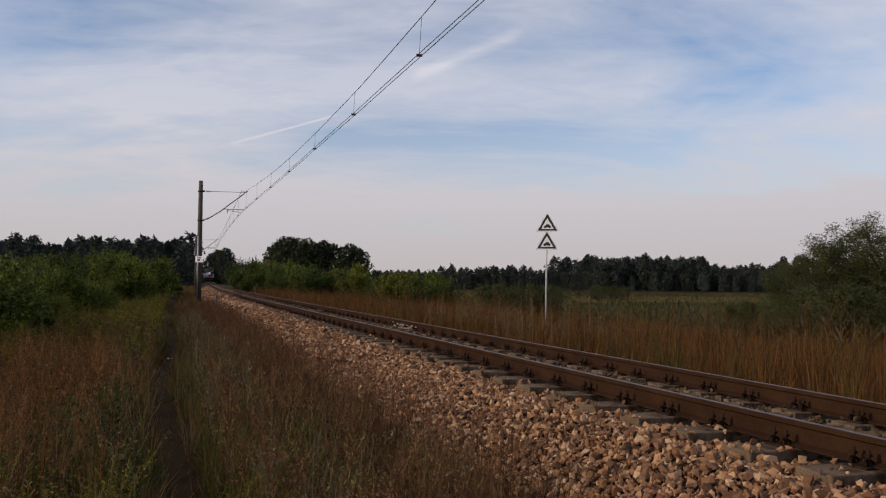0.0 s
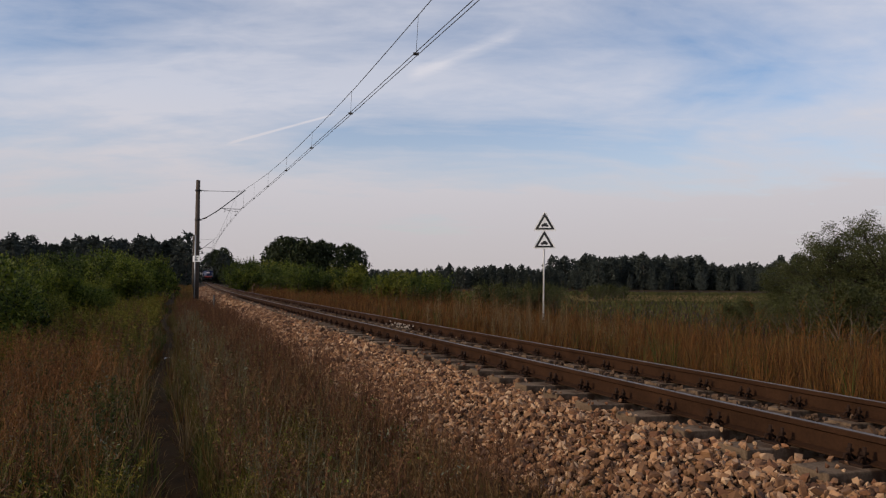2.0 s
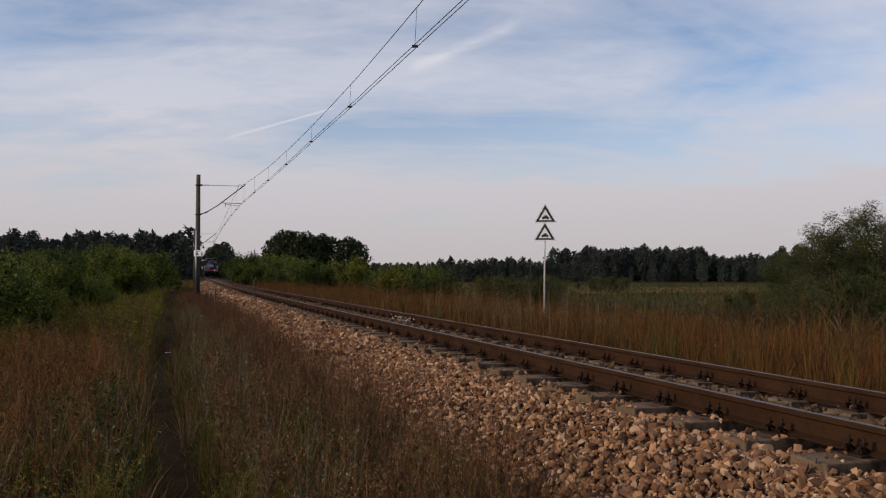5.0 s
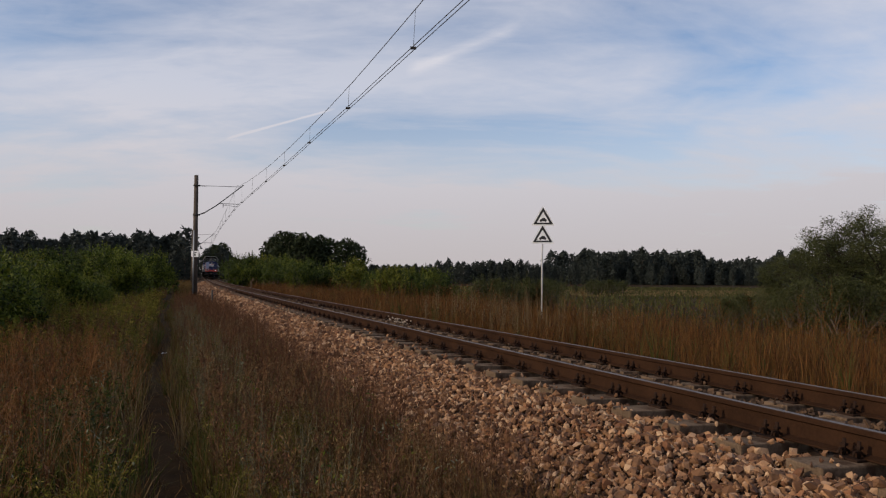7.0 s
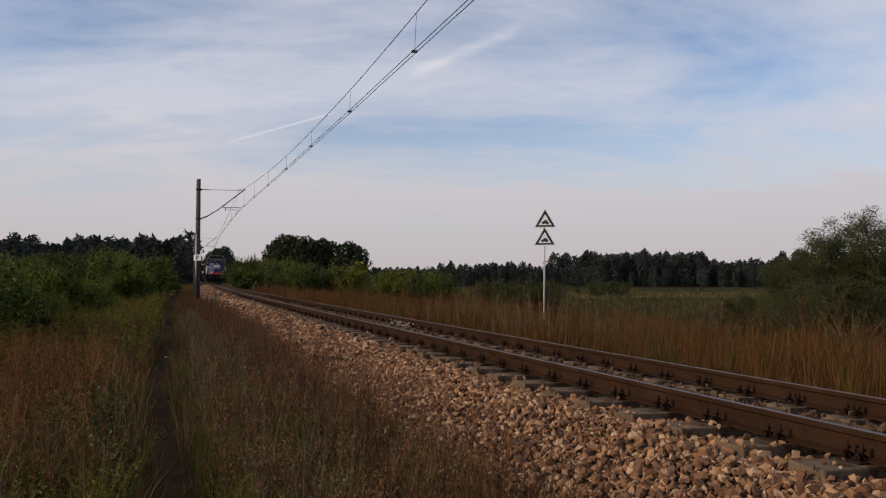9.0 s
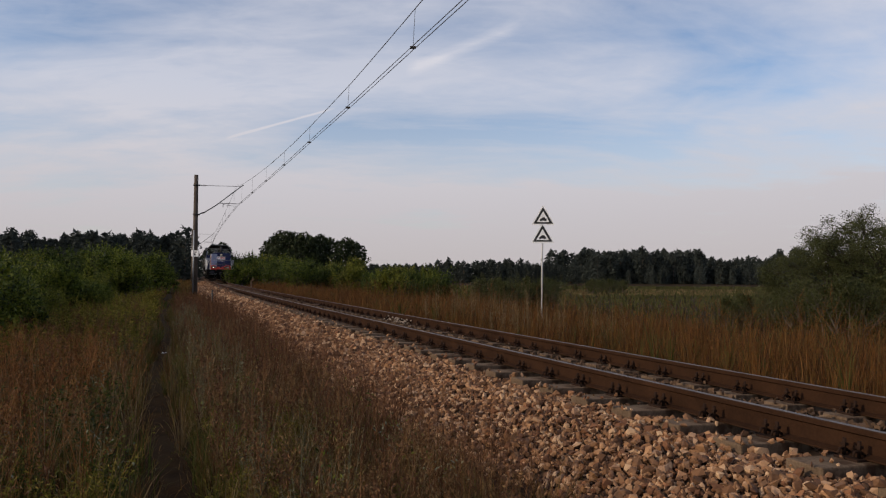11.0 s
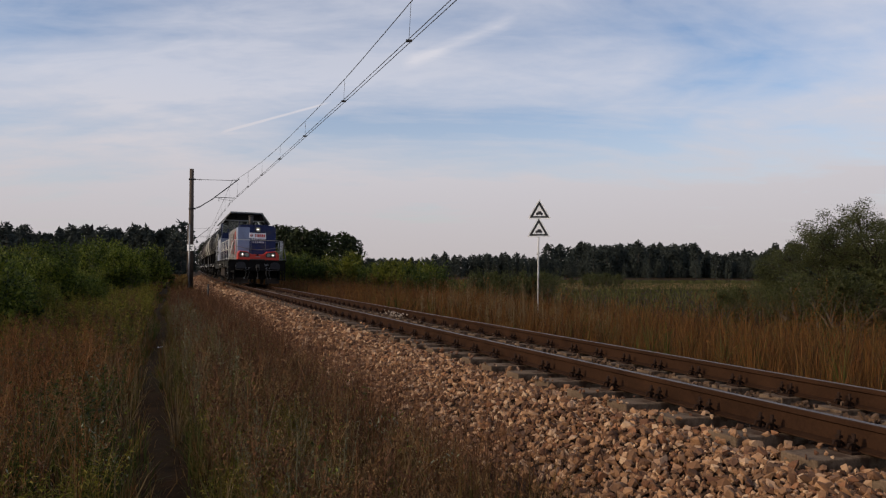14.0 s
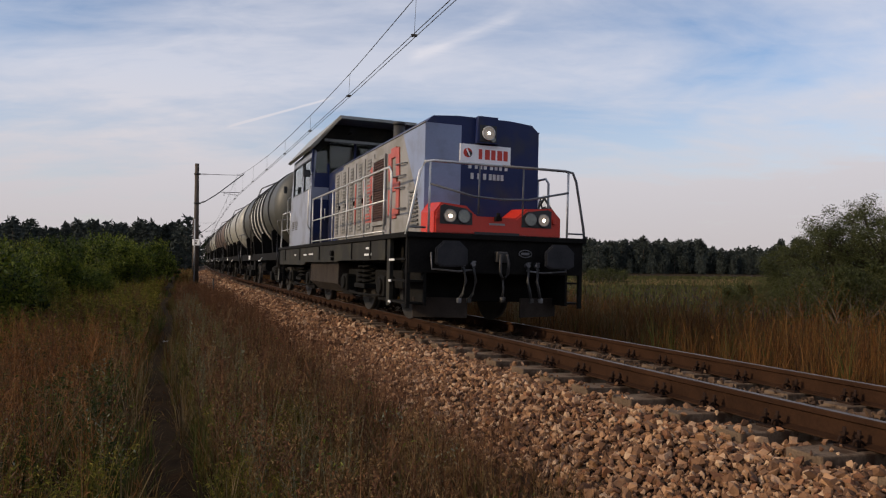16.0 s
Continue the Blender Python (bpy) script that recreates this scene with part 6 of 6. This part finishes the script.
    def coupling(bm):
        box(bm, -0.09, 0.09, -6.98, -6.8, 0.98, 1.14, 0.02)
        for q in (-0.05, 0.05):
            tube(bm, [(q, -7.02, 1.1), (q * 1.4, -7.05, 0.95), (q * 1.2, -7.04, 0.8), (q * 0.3, -7.03, 0.74)], 0.022, 6)
        tube(bm, [(0, -7.0, 0.74), (0.01, -7.0, 0.55), (0, -6.99, 0.42)], 0.018, 6)
        disc(bm, (0, -7.0, 0.42), "z", 0.045, 0.08, 10)
    one("screw_coupling", M_DARKSTEEL, loco, coupling)
    plate = one("builder_plate", M_DARKRAIL, loco, lambda bm: tube(bm, [(0.44 + 0.11 * math.cos(a), -6.87, 1.12 + 0.055 * math.sin(a)) for a in (k * math.pi / 10 for k in range(21))], 0.008, 5), "oval plate outline")
    one("plate_mark", M_DARKRAIL, plate, lambda bm: box(bm, 0.37, 0.51, -6.87, -6.86, 1.10, 1.14))

    # cab with its faceted roof, window openings and blue door
    W = 1.45
    wall = [(-W, 1.39), (-W, 2.55), (-1.38, 3.76), (-0.9, 4.2), (0.9, 4.2), (1.38, 3.76), (W, 2.55), (W, 1.39)]
    for x in (-1, 1):
        def side(bm):
            t = -x * 0.06
            for y0, y1, z0, z1 in ((0.8, 3.75, 1.39, 2.75), (0.8, 1.02, 2.75, 3.76), (3.5, 3.75, 2.75, 3.76), (1.02, 3.5, 3.55, 3.76), (1.95, 2.1, 2.75, 3.55)):
                def lean(z):
                    return x * (W - 0.07 * max(0.0, (z - 2.55) / 1.21))
                vs = [bm.verts.new((lean(z) + d, y, z)) for d in (0, t) for y, z in ((y0, z0), (y1, z0), (y1, z1), (y0, z1))]
                for q in ((0, 1, 2, 3), (7, 6, 5, 4), (0, 4, 5, 1), (1, 5, 6, 2), (2, 6, 7, 3), (3, 7, 4, 0)):
                    bm.faces.new([vs[i] for i in q])
            bmesh.ops.recalc_face_normals(bm, faces=bm.faces)
        one("cab_side", M_CABSIDE if x < 0 else M_BLUE, loco, side, "cab side wall with window openings")
        for y0, y1 in ((1.02, 1.95), (2.1, 3.5)):
            g_ = one("side_window", M_GLASS, loco, lambda bm: box(bm, x * 1.40 - 0.004, x * 1.40 + 0.004, y0, y1, 2.75, 3.55, 0, pose(0, 0, 0)))
            g_.visible_shadow = False
            one("window_gasket", M_BLACK, g_, lambda bm: [box(bm, x * 1.415 - 0.012, x * 1.415 + 0.012, a, b, c, d) for a, b, c, d in ((y0, y0 + 0.04, 2.75, 3.55), (y1 - 0.04, y1, 2.75, 3.55), (y0 + 0.04, y1 - 0.04, 2.75, 2.79), (y0 + 0.04, y1 - 0.04, 3.51, 3.55))])
        for k in range(5):
            one("side_vent", M_LOUVRE, loco, lambda bm: [box(bm, x * 1.455 - 0.006, x * 1.455 + 0.006, q, q + 0.3, 1.82 + 0.05 * k, 1.845 + 0.05 * k) for q in (2.6, 3.1)])
        one("mirror", M_BLACK, loco, lambda bm: [box(bm, x * 1.58 - 0.08, x * 1.58 + 0.08, 0.68, 0.73, 3.02, 3.2, 0.02), tube(bm, [(x * 1.42, 0.8, 3.1), (x * 1.55, 0.72, 3.1)], 0.012, 6)])
        one("mirror", M_BLACK, loco, lambda bm: [box(bm, x * 1.6 - 0.05, x * 1.6 + 0.05, 3.8, 3.85, 2.9, 3.1, 0.02), tube(bm, [(x * 1.42, 3.7, 3.0), (x * 1.57, 3.82, 3.0)], 0.012, 6)])
        rail_bar("cab_handrail", loco, [(x * 1.46, 0.74, 1.75), (x * 1.52, 0.72, 1.85), (x * 1.52, 0.72, 2.7), (x * 1.46, 0.74, 2.8)], 0.016)
        rail_bar("cab_handrail", loco, [(x * 1.46, 3.82, 1.75), (x * 1.52, 3.84, 1.85), (x * 1.52, 3.84, 2.7), (x * 1.46, 3.82, 2.8)], 0.016)
        # front cab wall beside the hood
        one("cab_front", M_BLUE, loco, lambda bm: [box(bm, min(x * 1.0, x * 1.43), max(x * 1.0, x * 1.43), 0.80, 0.86, 1.39, 3.16), box(bm, min(x * 1.38, x * 1.44), max(x * 1.38, x * 1.44), 0.80, 0.86, 3.16, 3.76), box(bm, min(x * 1.0, x * 1.06), max(x * 1.0, x * 1.06), 0.80, 0.86, 3.16, 3.4)], "dark blue cab front wall")
        cab_door = one("cab_door", M_BLUE, loco, lambda bm: box(bm, min(x * 1.04, x * 1.38), max(x * 1.04, x * 1.38), 0.775, 0.80, 1.45, 2.46, 0.008), "dark blue cab door")
        one("pale_band", M_CABSIDE, loco, lambda bm: box(bm, min(x * 1.01, x * 1.42), max(x * 1.01, x * 1.42), 0.79, 0.803, 2.5, 2.8, 0.004), "pale band across the cab front")
        one("door_handle", M_HANDRAIL, cab_door, lambda bm: tube(bm, [(x * 1.1, 0.77, 2.0), (x * 1.1, 0.74, 2.02), (x * 1.1, 0.74, 2.25), (x * 1.1, 0.77, 2.27)], 0.012, 6))
        w_ = one("front_window", M_GLASS, loco, lambda bm: box(bm, min(x * 1.06, x * 1.38), max(x * 1.06, x * 1.38), 0.825, 0.832, 3.16, 3.72))
        w_.visible_shadow = False
    w_ = one("front_window", M_GLASS, loco, lambda bm: box(bm, -1.0, 1.0, 0.825, 0.832, 3.31, 3.95))
    w_.visible_shadow = False
    for q_ in (-0.36, 0.36):
        one("window_post", M_BLUE, loco, lambda bm: box(bm, q_ - 0.03, q_ + 0.03, 0.81, 0.85, 3.28, 4.0))
    one("cab_back", M_CABIN, loco, lambda bm: [box(bm, -1.4, 1.4, 3.7, 3.76, 1.39, 2.75), box(bm, -1.38, -1.2, 3.7, 3.76, 2.75, 3.76), box(bm, 1.2, 1.38, 3.7, 3.76, 2.75, 3.76), prism(bm, [(-1.2, 2.75), (1.2, 2.75), (1.2, 3.9), (0.9, 4.37), (-0.9, 4.37), (-1.2, 3.9)], "y", 3.70, 3.76)])
    one("cab_interior", M_CABIN, loco, lambda bm: [box(bm, -1.36, 1.36, 0.9, 3.66, 1.4, 1.6), box(bm, -1.3, 0.4, 0.95, 1.5, 1.6, 2.6, 0.04), box(bm, 0.5, 1.1, 2.0, 2.6, 1.6, 2.5, 0.08), box(bm, -1.0, -0.5, 2.1, 2.6, 1.6, 2.5, 0.08), box(bm, -0.98, -0.52, 2.55, 2.68, 2.4, 3.1, 0.05)], "dark cab desk and seats")
    def roof(bm):
        o = [(-1.54, 3.76), (-0.95, 4.45), (0.95, 4.45), (1.54, 3.76), (1.46, 3.72), (0.92, 4.38), (-0.92, 4.38), (-1.46, 3.72)]
        va = [bm.verts.new((x, 0.5 if abs(x) > 1.2 else -0.05, z)) for x, z in o]
        vb = [bm.verts.new((x, 3.95, z)) for x, z in o]
        for i in range(8):
            j = (i + 1) % 8
            bm.faces.new((va[i], vb[i], vb[j], va[j]))
        for v in (va, vb):
            for q in ((0, 1, 6, 7), (1, 2, 5, 6), (2, 3, 4, 5)):
                bm.faces.new([v[i] for i in q])
        bmesh.ops.recalc_face_normals(bm, faces=bm.faces)
    one("cab_roof", M_ROOF, loco, roof, "grey faceted overhanging cab roof")
    one("roof_fascia", M_SKIRT, loco, lambda bm: prism(bm, [(-1.4, 3.74), (-0.92, 4.375), (0.92, 4.375), (1.4, 3.74), (1.3, 3.68), (0.95, 3.95), (-0.95, 3.95), (-1.3, 3.68)], "y", 0.75, 0.84))
    one("roof_beam", M_ROOF, loco, lambda bm: box(bm, -1.2, 1.2, 0.5, 0.56, 3.9, 3.97, 0.01))
    for q, z in ((-0.62, 4.12), (0.75, 4.12)):
        one("air_horn", M_UNDER, loco, lambda bm: tube(bm, [(q, 0.5, z), (q, 0.15, z), (q, 0.0, z)], 0.05, 12, True, [0.03, 0.045, 0.075]))
    one("exhaust_stack", M_DARKSTEEL, loco, lambda bm: [disc(bm, (0.15, -1.2, 3.72), "z", 0.13, 0.86, 20), disc(bm, (0.15, -1.2, 4.13), "z", 0.15, 0.06, 20)], "sooty steel exhaust stack")
    one("roof_hatch", M_ROOF, loco, lambda bm: [box(bm, -0.6, 0.6, y, y + 1.0, 3.29, 3.33, 0.01) for y in (-5.6, -4.3)])
    one("short_hood", M_CREAM, loco, lambda bm: prism(bm, [(-1.0, 1.39), (1.0, 1.39), (1.0, 2.6), (0.85, 2.72), (-0.85, 2.72), (-1.0, 2.6)], "y", 3.77, 5.2))

    # handrails
    for x in (-1, 1):
        X = 1.42 * x
        rail_bar("handrail", loco, [(X, -5.82, 1.39), (X, -5.82, 2.38), (X, -5.72, 2.47), (X, -5.5, 2.47), (X, 0.62, 2.47)], 0.021)
        rail_bar("handrail", loco, [(X, -5.55, 1.95), (X, 0.62, 1.95)], 0.016)
        rail_bar("handrail", loco, [(X, -5.55, 1.45), (X, 0.62, 1.45)], 0.014)
        for q in (-5.45, -4.2, -2.9, -1.6, -0.4, 0.62):
            rail_bar("stanchion", loco, [(X, q, 1.39), (X, q, 2.47)], 0.018)
        rail_bar("handrail", loco, [(X, 3.95, 1.42), (X, 3.95, 2.3), (X, 4.05, 2.4), (X, 5.3, 2.4), (X, 5.5, 2.2), (X, 5.55, 1.3), (X * 1.03, 5.58, 0.4)], 0.02)
        rail_bar("handrail", loco, [(X, 3.95, 1.9), (X, 5.5, 1.9)], 0.016)
        # nose rails, flared to the corner steps
        rail_bar("nose_rail", loco, [(x * 1.50, -6.86, 1.35), (x * 1.46, -6.88, 1.55), (x * 1.31, -6.89, 2.28), (x * 1.24, -6.9, 2.42), (x * 1.1, -6.9, 2.44), (0, -6.9, 2.44)], 0.021, M_HANDRAIL if x < 0 else M_DARKRAIL)
        rail_bar("nose_rail", loco, [(x * 1.16, -6.9, 2.10), (x * 0.45, -6.9, 1.95), (0, -6.9, 1.93)], 0.017, M_DARKRAIL)
        rail_bar("nose_post", loco, [(x * 1.16, -6.88, 1.39), (x * 1.16, -6.9, 2.44)], 0.018, M_HANDRAIL)
        rail_bar("nose_post", loco, [(x * 0.37, -6.88, 1.7), (x * 0.37, -6.9, 2.44)], 0.014, M_DARKRAIL)
        rail_bar("nose_rail", loco, [(x * 1.2, -6.86, 1.46), (x * 1.48, -6.86, 1.46)], 0.014, M_DARKRAIL)
    rail_bar("marker_stand", loco, [(1.05, -5.9, 1.39), (1.22, -5.9, 2.1), (1.38, -5.9, 1.39)], 0.02, M_BLACK)
    # running gear
    for yc in (-3.75, 2.75):
        loco_bogie(loco, yc)
        for dy in (-1.3, 1.3):
            WHEELS.append((wheelset(loco, yc + dy, 0.55), yc + dy, 0.55))
    one("rear_headstock", M_UNDER, loco, lambda bm: [box(bm, -1.45, 1.45, 5.45, 5.6, 0.8, 1.3, 0.01)])
    for x in (-1, 1):
        one("buffer", M_BUFFER, loco, lambda bm: [disc(bm, (x * 0.875, 6.12, 1.06), "y", 0.22, 0.06, 18), tube(bm, [(x * 0.875, 5.6, 1.06), (x * 0.875, 6.1, 1.06)], 0.11, 12)])
    return loco


def make_wagon(tank_mat, rib_mat, ribs, label):
    """A four-axle tank wagon, 14 m over its buffers; its middle is at y = 0."""
    wagon = tagged(new("tank_wagon"), label, "tank wagon", "tank wagons of the train")
    R, zc, half = 1.42, 2.86, 6.25

    def tank(bm):
        prof = [(-half, 0.02), (-half + 0.03, 0.5), (-half + 0.12, 0.95), (-half + 0.28, 1.26), (-half + 0.5, 1.40), (-half + 0.75, R)]
        prof += [(-y, r) for y, r in prof[::-1]]
        rings = [[bm.verts.new((r * math.cos(2 * math.pi * k / 40), y, zc + r * math.sin(2 * math.pi * k / 40))) for k in range(40)] for y, r in prof]
        for a, b in zip(rings, rings[1:]):
            for k in range(40):
                bm.faces.new((a[k], a[(k + 1) % 40], b[(k + 1) % 40], b[k])).smooth = True
        bm.faces.new(rings[0][::-1])
        bm.faces.new(rings[-1])
        bmesh.ops.recalc_face_normals(bm, faces=bm.faces)
    one("tank", tank_mat, wagon, tank)
    for y in ribs:
        def rib(bm):
            n = 40
            for r0, r1, y0, y1 in ((R - 0.01, R + 0.045, y - 0.05, y + 0.05),):
                rs = [[bm.verts.new((r * math.cos(2 * math.pi * k / n), w, zc + r * math.sin(2 * math.pi * k / n))) for k in range(n)] for r, w in ((r0, y0), (r1, y0 + 0.01), (r1, y1 - 0.01), (r0, y1))]
                for a, b in zip(rs, rs[1:]):
                    for k in range(n):
                        bm.faces.new((a[k], a[(k + 1) % n], b[(k + 1) % n], b[k]))
            bmesh.ops.recalc_face_normals(bm, faces=bm.faces)
        one("tank_band", rib_mat, wagon, rib)
    one("dome", tank_mat, wagon, lambda bm: [disc(bm, (0, 0.3, zc + R + 0.08), "z", 0.32, 0.22, 20), disc(bm, (0, 0.3, zc + R + 0.21), "z", 0.26, 0.06, 20)])
    one("walkway", M_DARKSTEEL, wagon, lambda bm: [box(bm, -0.55, -0.38, -2.2, 2.2, zc + 1.40, zc + 1.43), box(bm, 0.38, 0.55, -2.2, 2.2, zc + 1.40, zc + 1.43)])
    for x in (-1, 1):
        one("sole_bar", M_UNDER, wagon, lambda bm: [box(bm, x * 1.25 - 0.06, x * 1.25 + 0.06, -6.35, 6.35, 1.02, 1.28, 0.015)])
        for y in (-4.4, -1.5, 1.5, 4.4):
            def saddle(bm):
                prism(bm, [(x * 1.25, 1.27), (x * 1.32, 2.05), (x * 1.2, 2.1), (x * 0.8, 1.68), (x * 0.6, 1.27)], "y", y - 0.12, y + 0.12)
            one("saddle", M_UNDER, wagon, saddle)
        def ladder(bm):
            for y in (0.6, 1.0):
                tube(bm, [(x * 1.42, y, 1.15), (x * 1.55, y, 2.9), (x * 1.1, y, 4.05), (x * 0.5, y, 4.34)], 0.018, 6)
            for k in range(8):
                tube(bm, [(x * (1.43 + 0.014 * k), 0.6, 1.35 + 0.2 * k), (x * (1.43 + 0.014 * k), 1.0, 1.35 + 0.2 * k)], 0.012, 5)
        one("ladder", M_DARKSTEEL, wagon, ladder)
        one("brake_reservoir", M_UNDER, wagon, lambda bm: [tube(bm, [(x * 0.9, -1.2, 0.78), (x * 0.9, 0.2, 0.78)], 0.2, 14), box(bm, x * 1.22 - 0.04, x * 1.22 + 0.04, 0.9, 1.5, 0.62, 1.0, 0.02)])
        one("lever", M_STEPWHITE, wagon, lambda bm: tube(bm, [(x * 1.33, -1.9, 1.12), (x * 1.36, -1.7, 1.02), (x * 1.36, -1.1, 1.0)], 0.022, 6))
        one("data_panel", M_STEPWHITE, wagon, lambda bm: box(bm, x * 1.318 - 0.004, x * 1.318 + 0.004, 2.4, 3.1, 1.06, 1.24))
        for e in (-1, 1):
            one("buffer", M_BUFFER, wagon, lambda bm: [disc(bm, (x * 0.875, e * 6.97, 1.06), "y", 0.22, 0.06, 18), tube(bm, [(x * 0.875, e * 6.35, 1.06), (x * 0.875, e * 6.95, 1.06)], 0.11, 12)])
            rail_bar("corner_handrail", wagon, [(x * 1.3, e * 6.3, 0.75), (x * 1.38, e * 6.38, 1.3), (x * 1.38, e * 6.4, 2.3), (x * 1.0, e * 6.4, 2.35), (x * 0.6, e * 6.4, 2.35)], 0.018, M_DARKRAIL)
    for e in (-1, 1):
        one("end_beam", M_UNDER, wagon, lambda bm: [box(bm, -1.32, 1.32, e * 6.3 - 0.08, e * 6.3 + 0.08, 0.92, 1.28, 0.01), box(bm, -1.2, 1.2, e * 5.9 - 0.3, e * 5.9 + 0.3, 1.28, 1.33)])
        yc = e * 4.4
        for x in (-1, 1):
            def frame_(bm):
                prism(bm, [(yc - 1.2, 0.62), (yc - 1.15, 0.75), (yc - 0.5, 0.82), (yc + 0.5, 0.82), (yc + 1.15, 0.75), (yc + 1.2, 0.62), (yc + 0.6, 0.55), (yc + 0.35, 0.33), (yc - 0.35, 0.33), (yc - 0.6, 0.55)], "x", x * 1.0, x * 1.1)
                for dy in (-0.9, 0.9):
                    box(bm, x * 1.08 - 0.1, x * 1.08 + 0.1, yc + dy - 0.15, yc + dy + 0.15, 0.32, 0.62, 0.03)
                for dy in (-0.15, 0.15):
                    coil(bm, x * 1.05, yc + dy, 0.5, 0.8, 0.1, 4)
            one("bogie_side", M_UNDER, wagon, frame_)
        one("bolster", M_UNDER, wagon, lambda bm: box(bm, -1.1, 1.1, yc - 0.18, yc + 0.18, 0.75, 1.03, 0.02))
        for dy in (-0.9, 0.9):
            WHEELS.append((wheelset(wagon, yc + dy, 0.46), yc + dy, 0.46))
    return wagon


M_OLIVE = paint("olive_grey_tank_paint", (0.055, 0.055, 0.046), 0.5, 0.46)
M_PALE = paint("cream_tank_paint", (0.33, 0.32, 0.28), 0.4, 0.5)
# pale stripe colour, whitened to stand for sunlight on the tank
M_STRIPE = paint("sun_whitened_stripe", (0.6, 0.59, 0.55), 0.5, 0.55)
M_RUSTY = paint("rust_brown_tank_paint", (0.11, 0.075, 0.06), 0.55, 0.46)
M_BAND = paint("dark_tank_band", (0.03, 0.028, 0.026), 0.5, 0.5)
locomotive = make_loco()

vehicles = [(locomotive, 0.0, 3.25, -0.5)]        # thing, y of its middle behind the locomotive's, half the pivots' distance
looks = [(M_OLIVE, M_BAND, (-4.3, -2.6, -1.5, -0.4, 0.7, 1.8, 4.6), "olive-grey bogie tank wagon with dark bands"),
         (M_PALE, M_BAND, (-4.6, -0.2, 2.4, 4.7), "cream bogie tank wagon with dark bands"),
         (M_RUSTY, M_BAND, (-4.6, -1.5, 1.5, 4.6), "rust-brown bogie tank wagon"),
         (M_PALE, M_BAND, (-4.6, 0.0, 4.6), "cream bogie tank wagon with dark bands"),
         (M_OLIVE, M_BAND, (-4.6, -1.5, 1.5, 4.6), "olive-grey bogie tank wagon with dark bands"),
         (M_RUSTY, M_BAND, (-4.6, -1.5, 1.5, 4.6), "rust-brown bogie tank wagon")]
for k_, (a_, b_, r_, lab) in enumerate(looks):
    vehicles.append((make_wagon(a_, b_, r_, lab), 6.15 + 7.0 + 14.0 * k_, 4.4, 0.0))

for y_ in (-2.05, -0.95, 0.15, 1.25):            # pale stripes between the bands of the first tank, sun highlights painted as white
    bm = bmesh.new()
    n_ = 40
    rs_ = [[bm.verts.new((1.436 * math.cos(2 * math.pi * k / n_), w, 2.86 + 1.436 * math.sin(2 * math.pi * k / n_))) for k in range(n_)] for w in (y_ - 0.12, y_ + 0.12)]
    for k in range(n_):
        bm.faces.new((rs_[0][k], rs_[0][(k + 1) % n_], rs_[1][(k + 1) % n_], rs_[1][k])).smooth = True
    part("pale_stripe", bm, M_STRIPE, vehicles[1][0])

SPEED, FRONT_END = 14.6, 11.37 + 7.12       # m/s; s of the locomotive's middle at 16 s
LEAN = 0.02


def vehicle_pose(t, behind, half, shift):
    s = FRONT_END + SPEED * (16 - t) + behind + shift
    a, b = Vector(track(s - half, 0, 0, LEAN)), Vector(track(s + half, 0, 0, LEAN))
    d = b - a
    m = Matrix.Translation((a + b) / 2) @ Matrix.Rotation(math.atan2(-d.x, d.y), 4, "Z") @ Matrix.Rotation(LEAN, 4, "Y")
    return m @ Matrix.Translation((0, -shift, 0))


def motions():
    for thing, behind, half, shift in vehicles:
        walk(thing, [(k * 0.5, vehicle_pose(k * 0.5, behind, half, shift)) for k in range(33)])
    for wheel, y, r in WHEELS[:16]:
        walk(wheel, [(k / FPS, Matrix.Translation((0, y, r)) @ Matrix.Rotation(SPEED * k / FPS / r + y, 4, "X")) for k in range(481)])


motions()
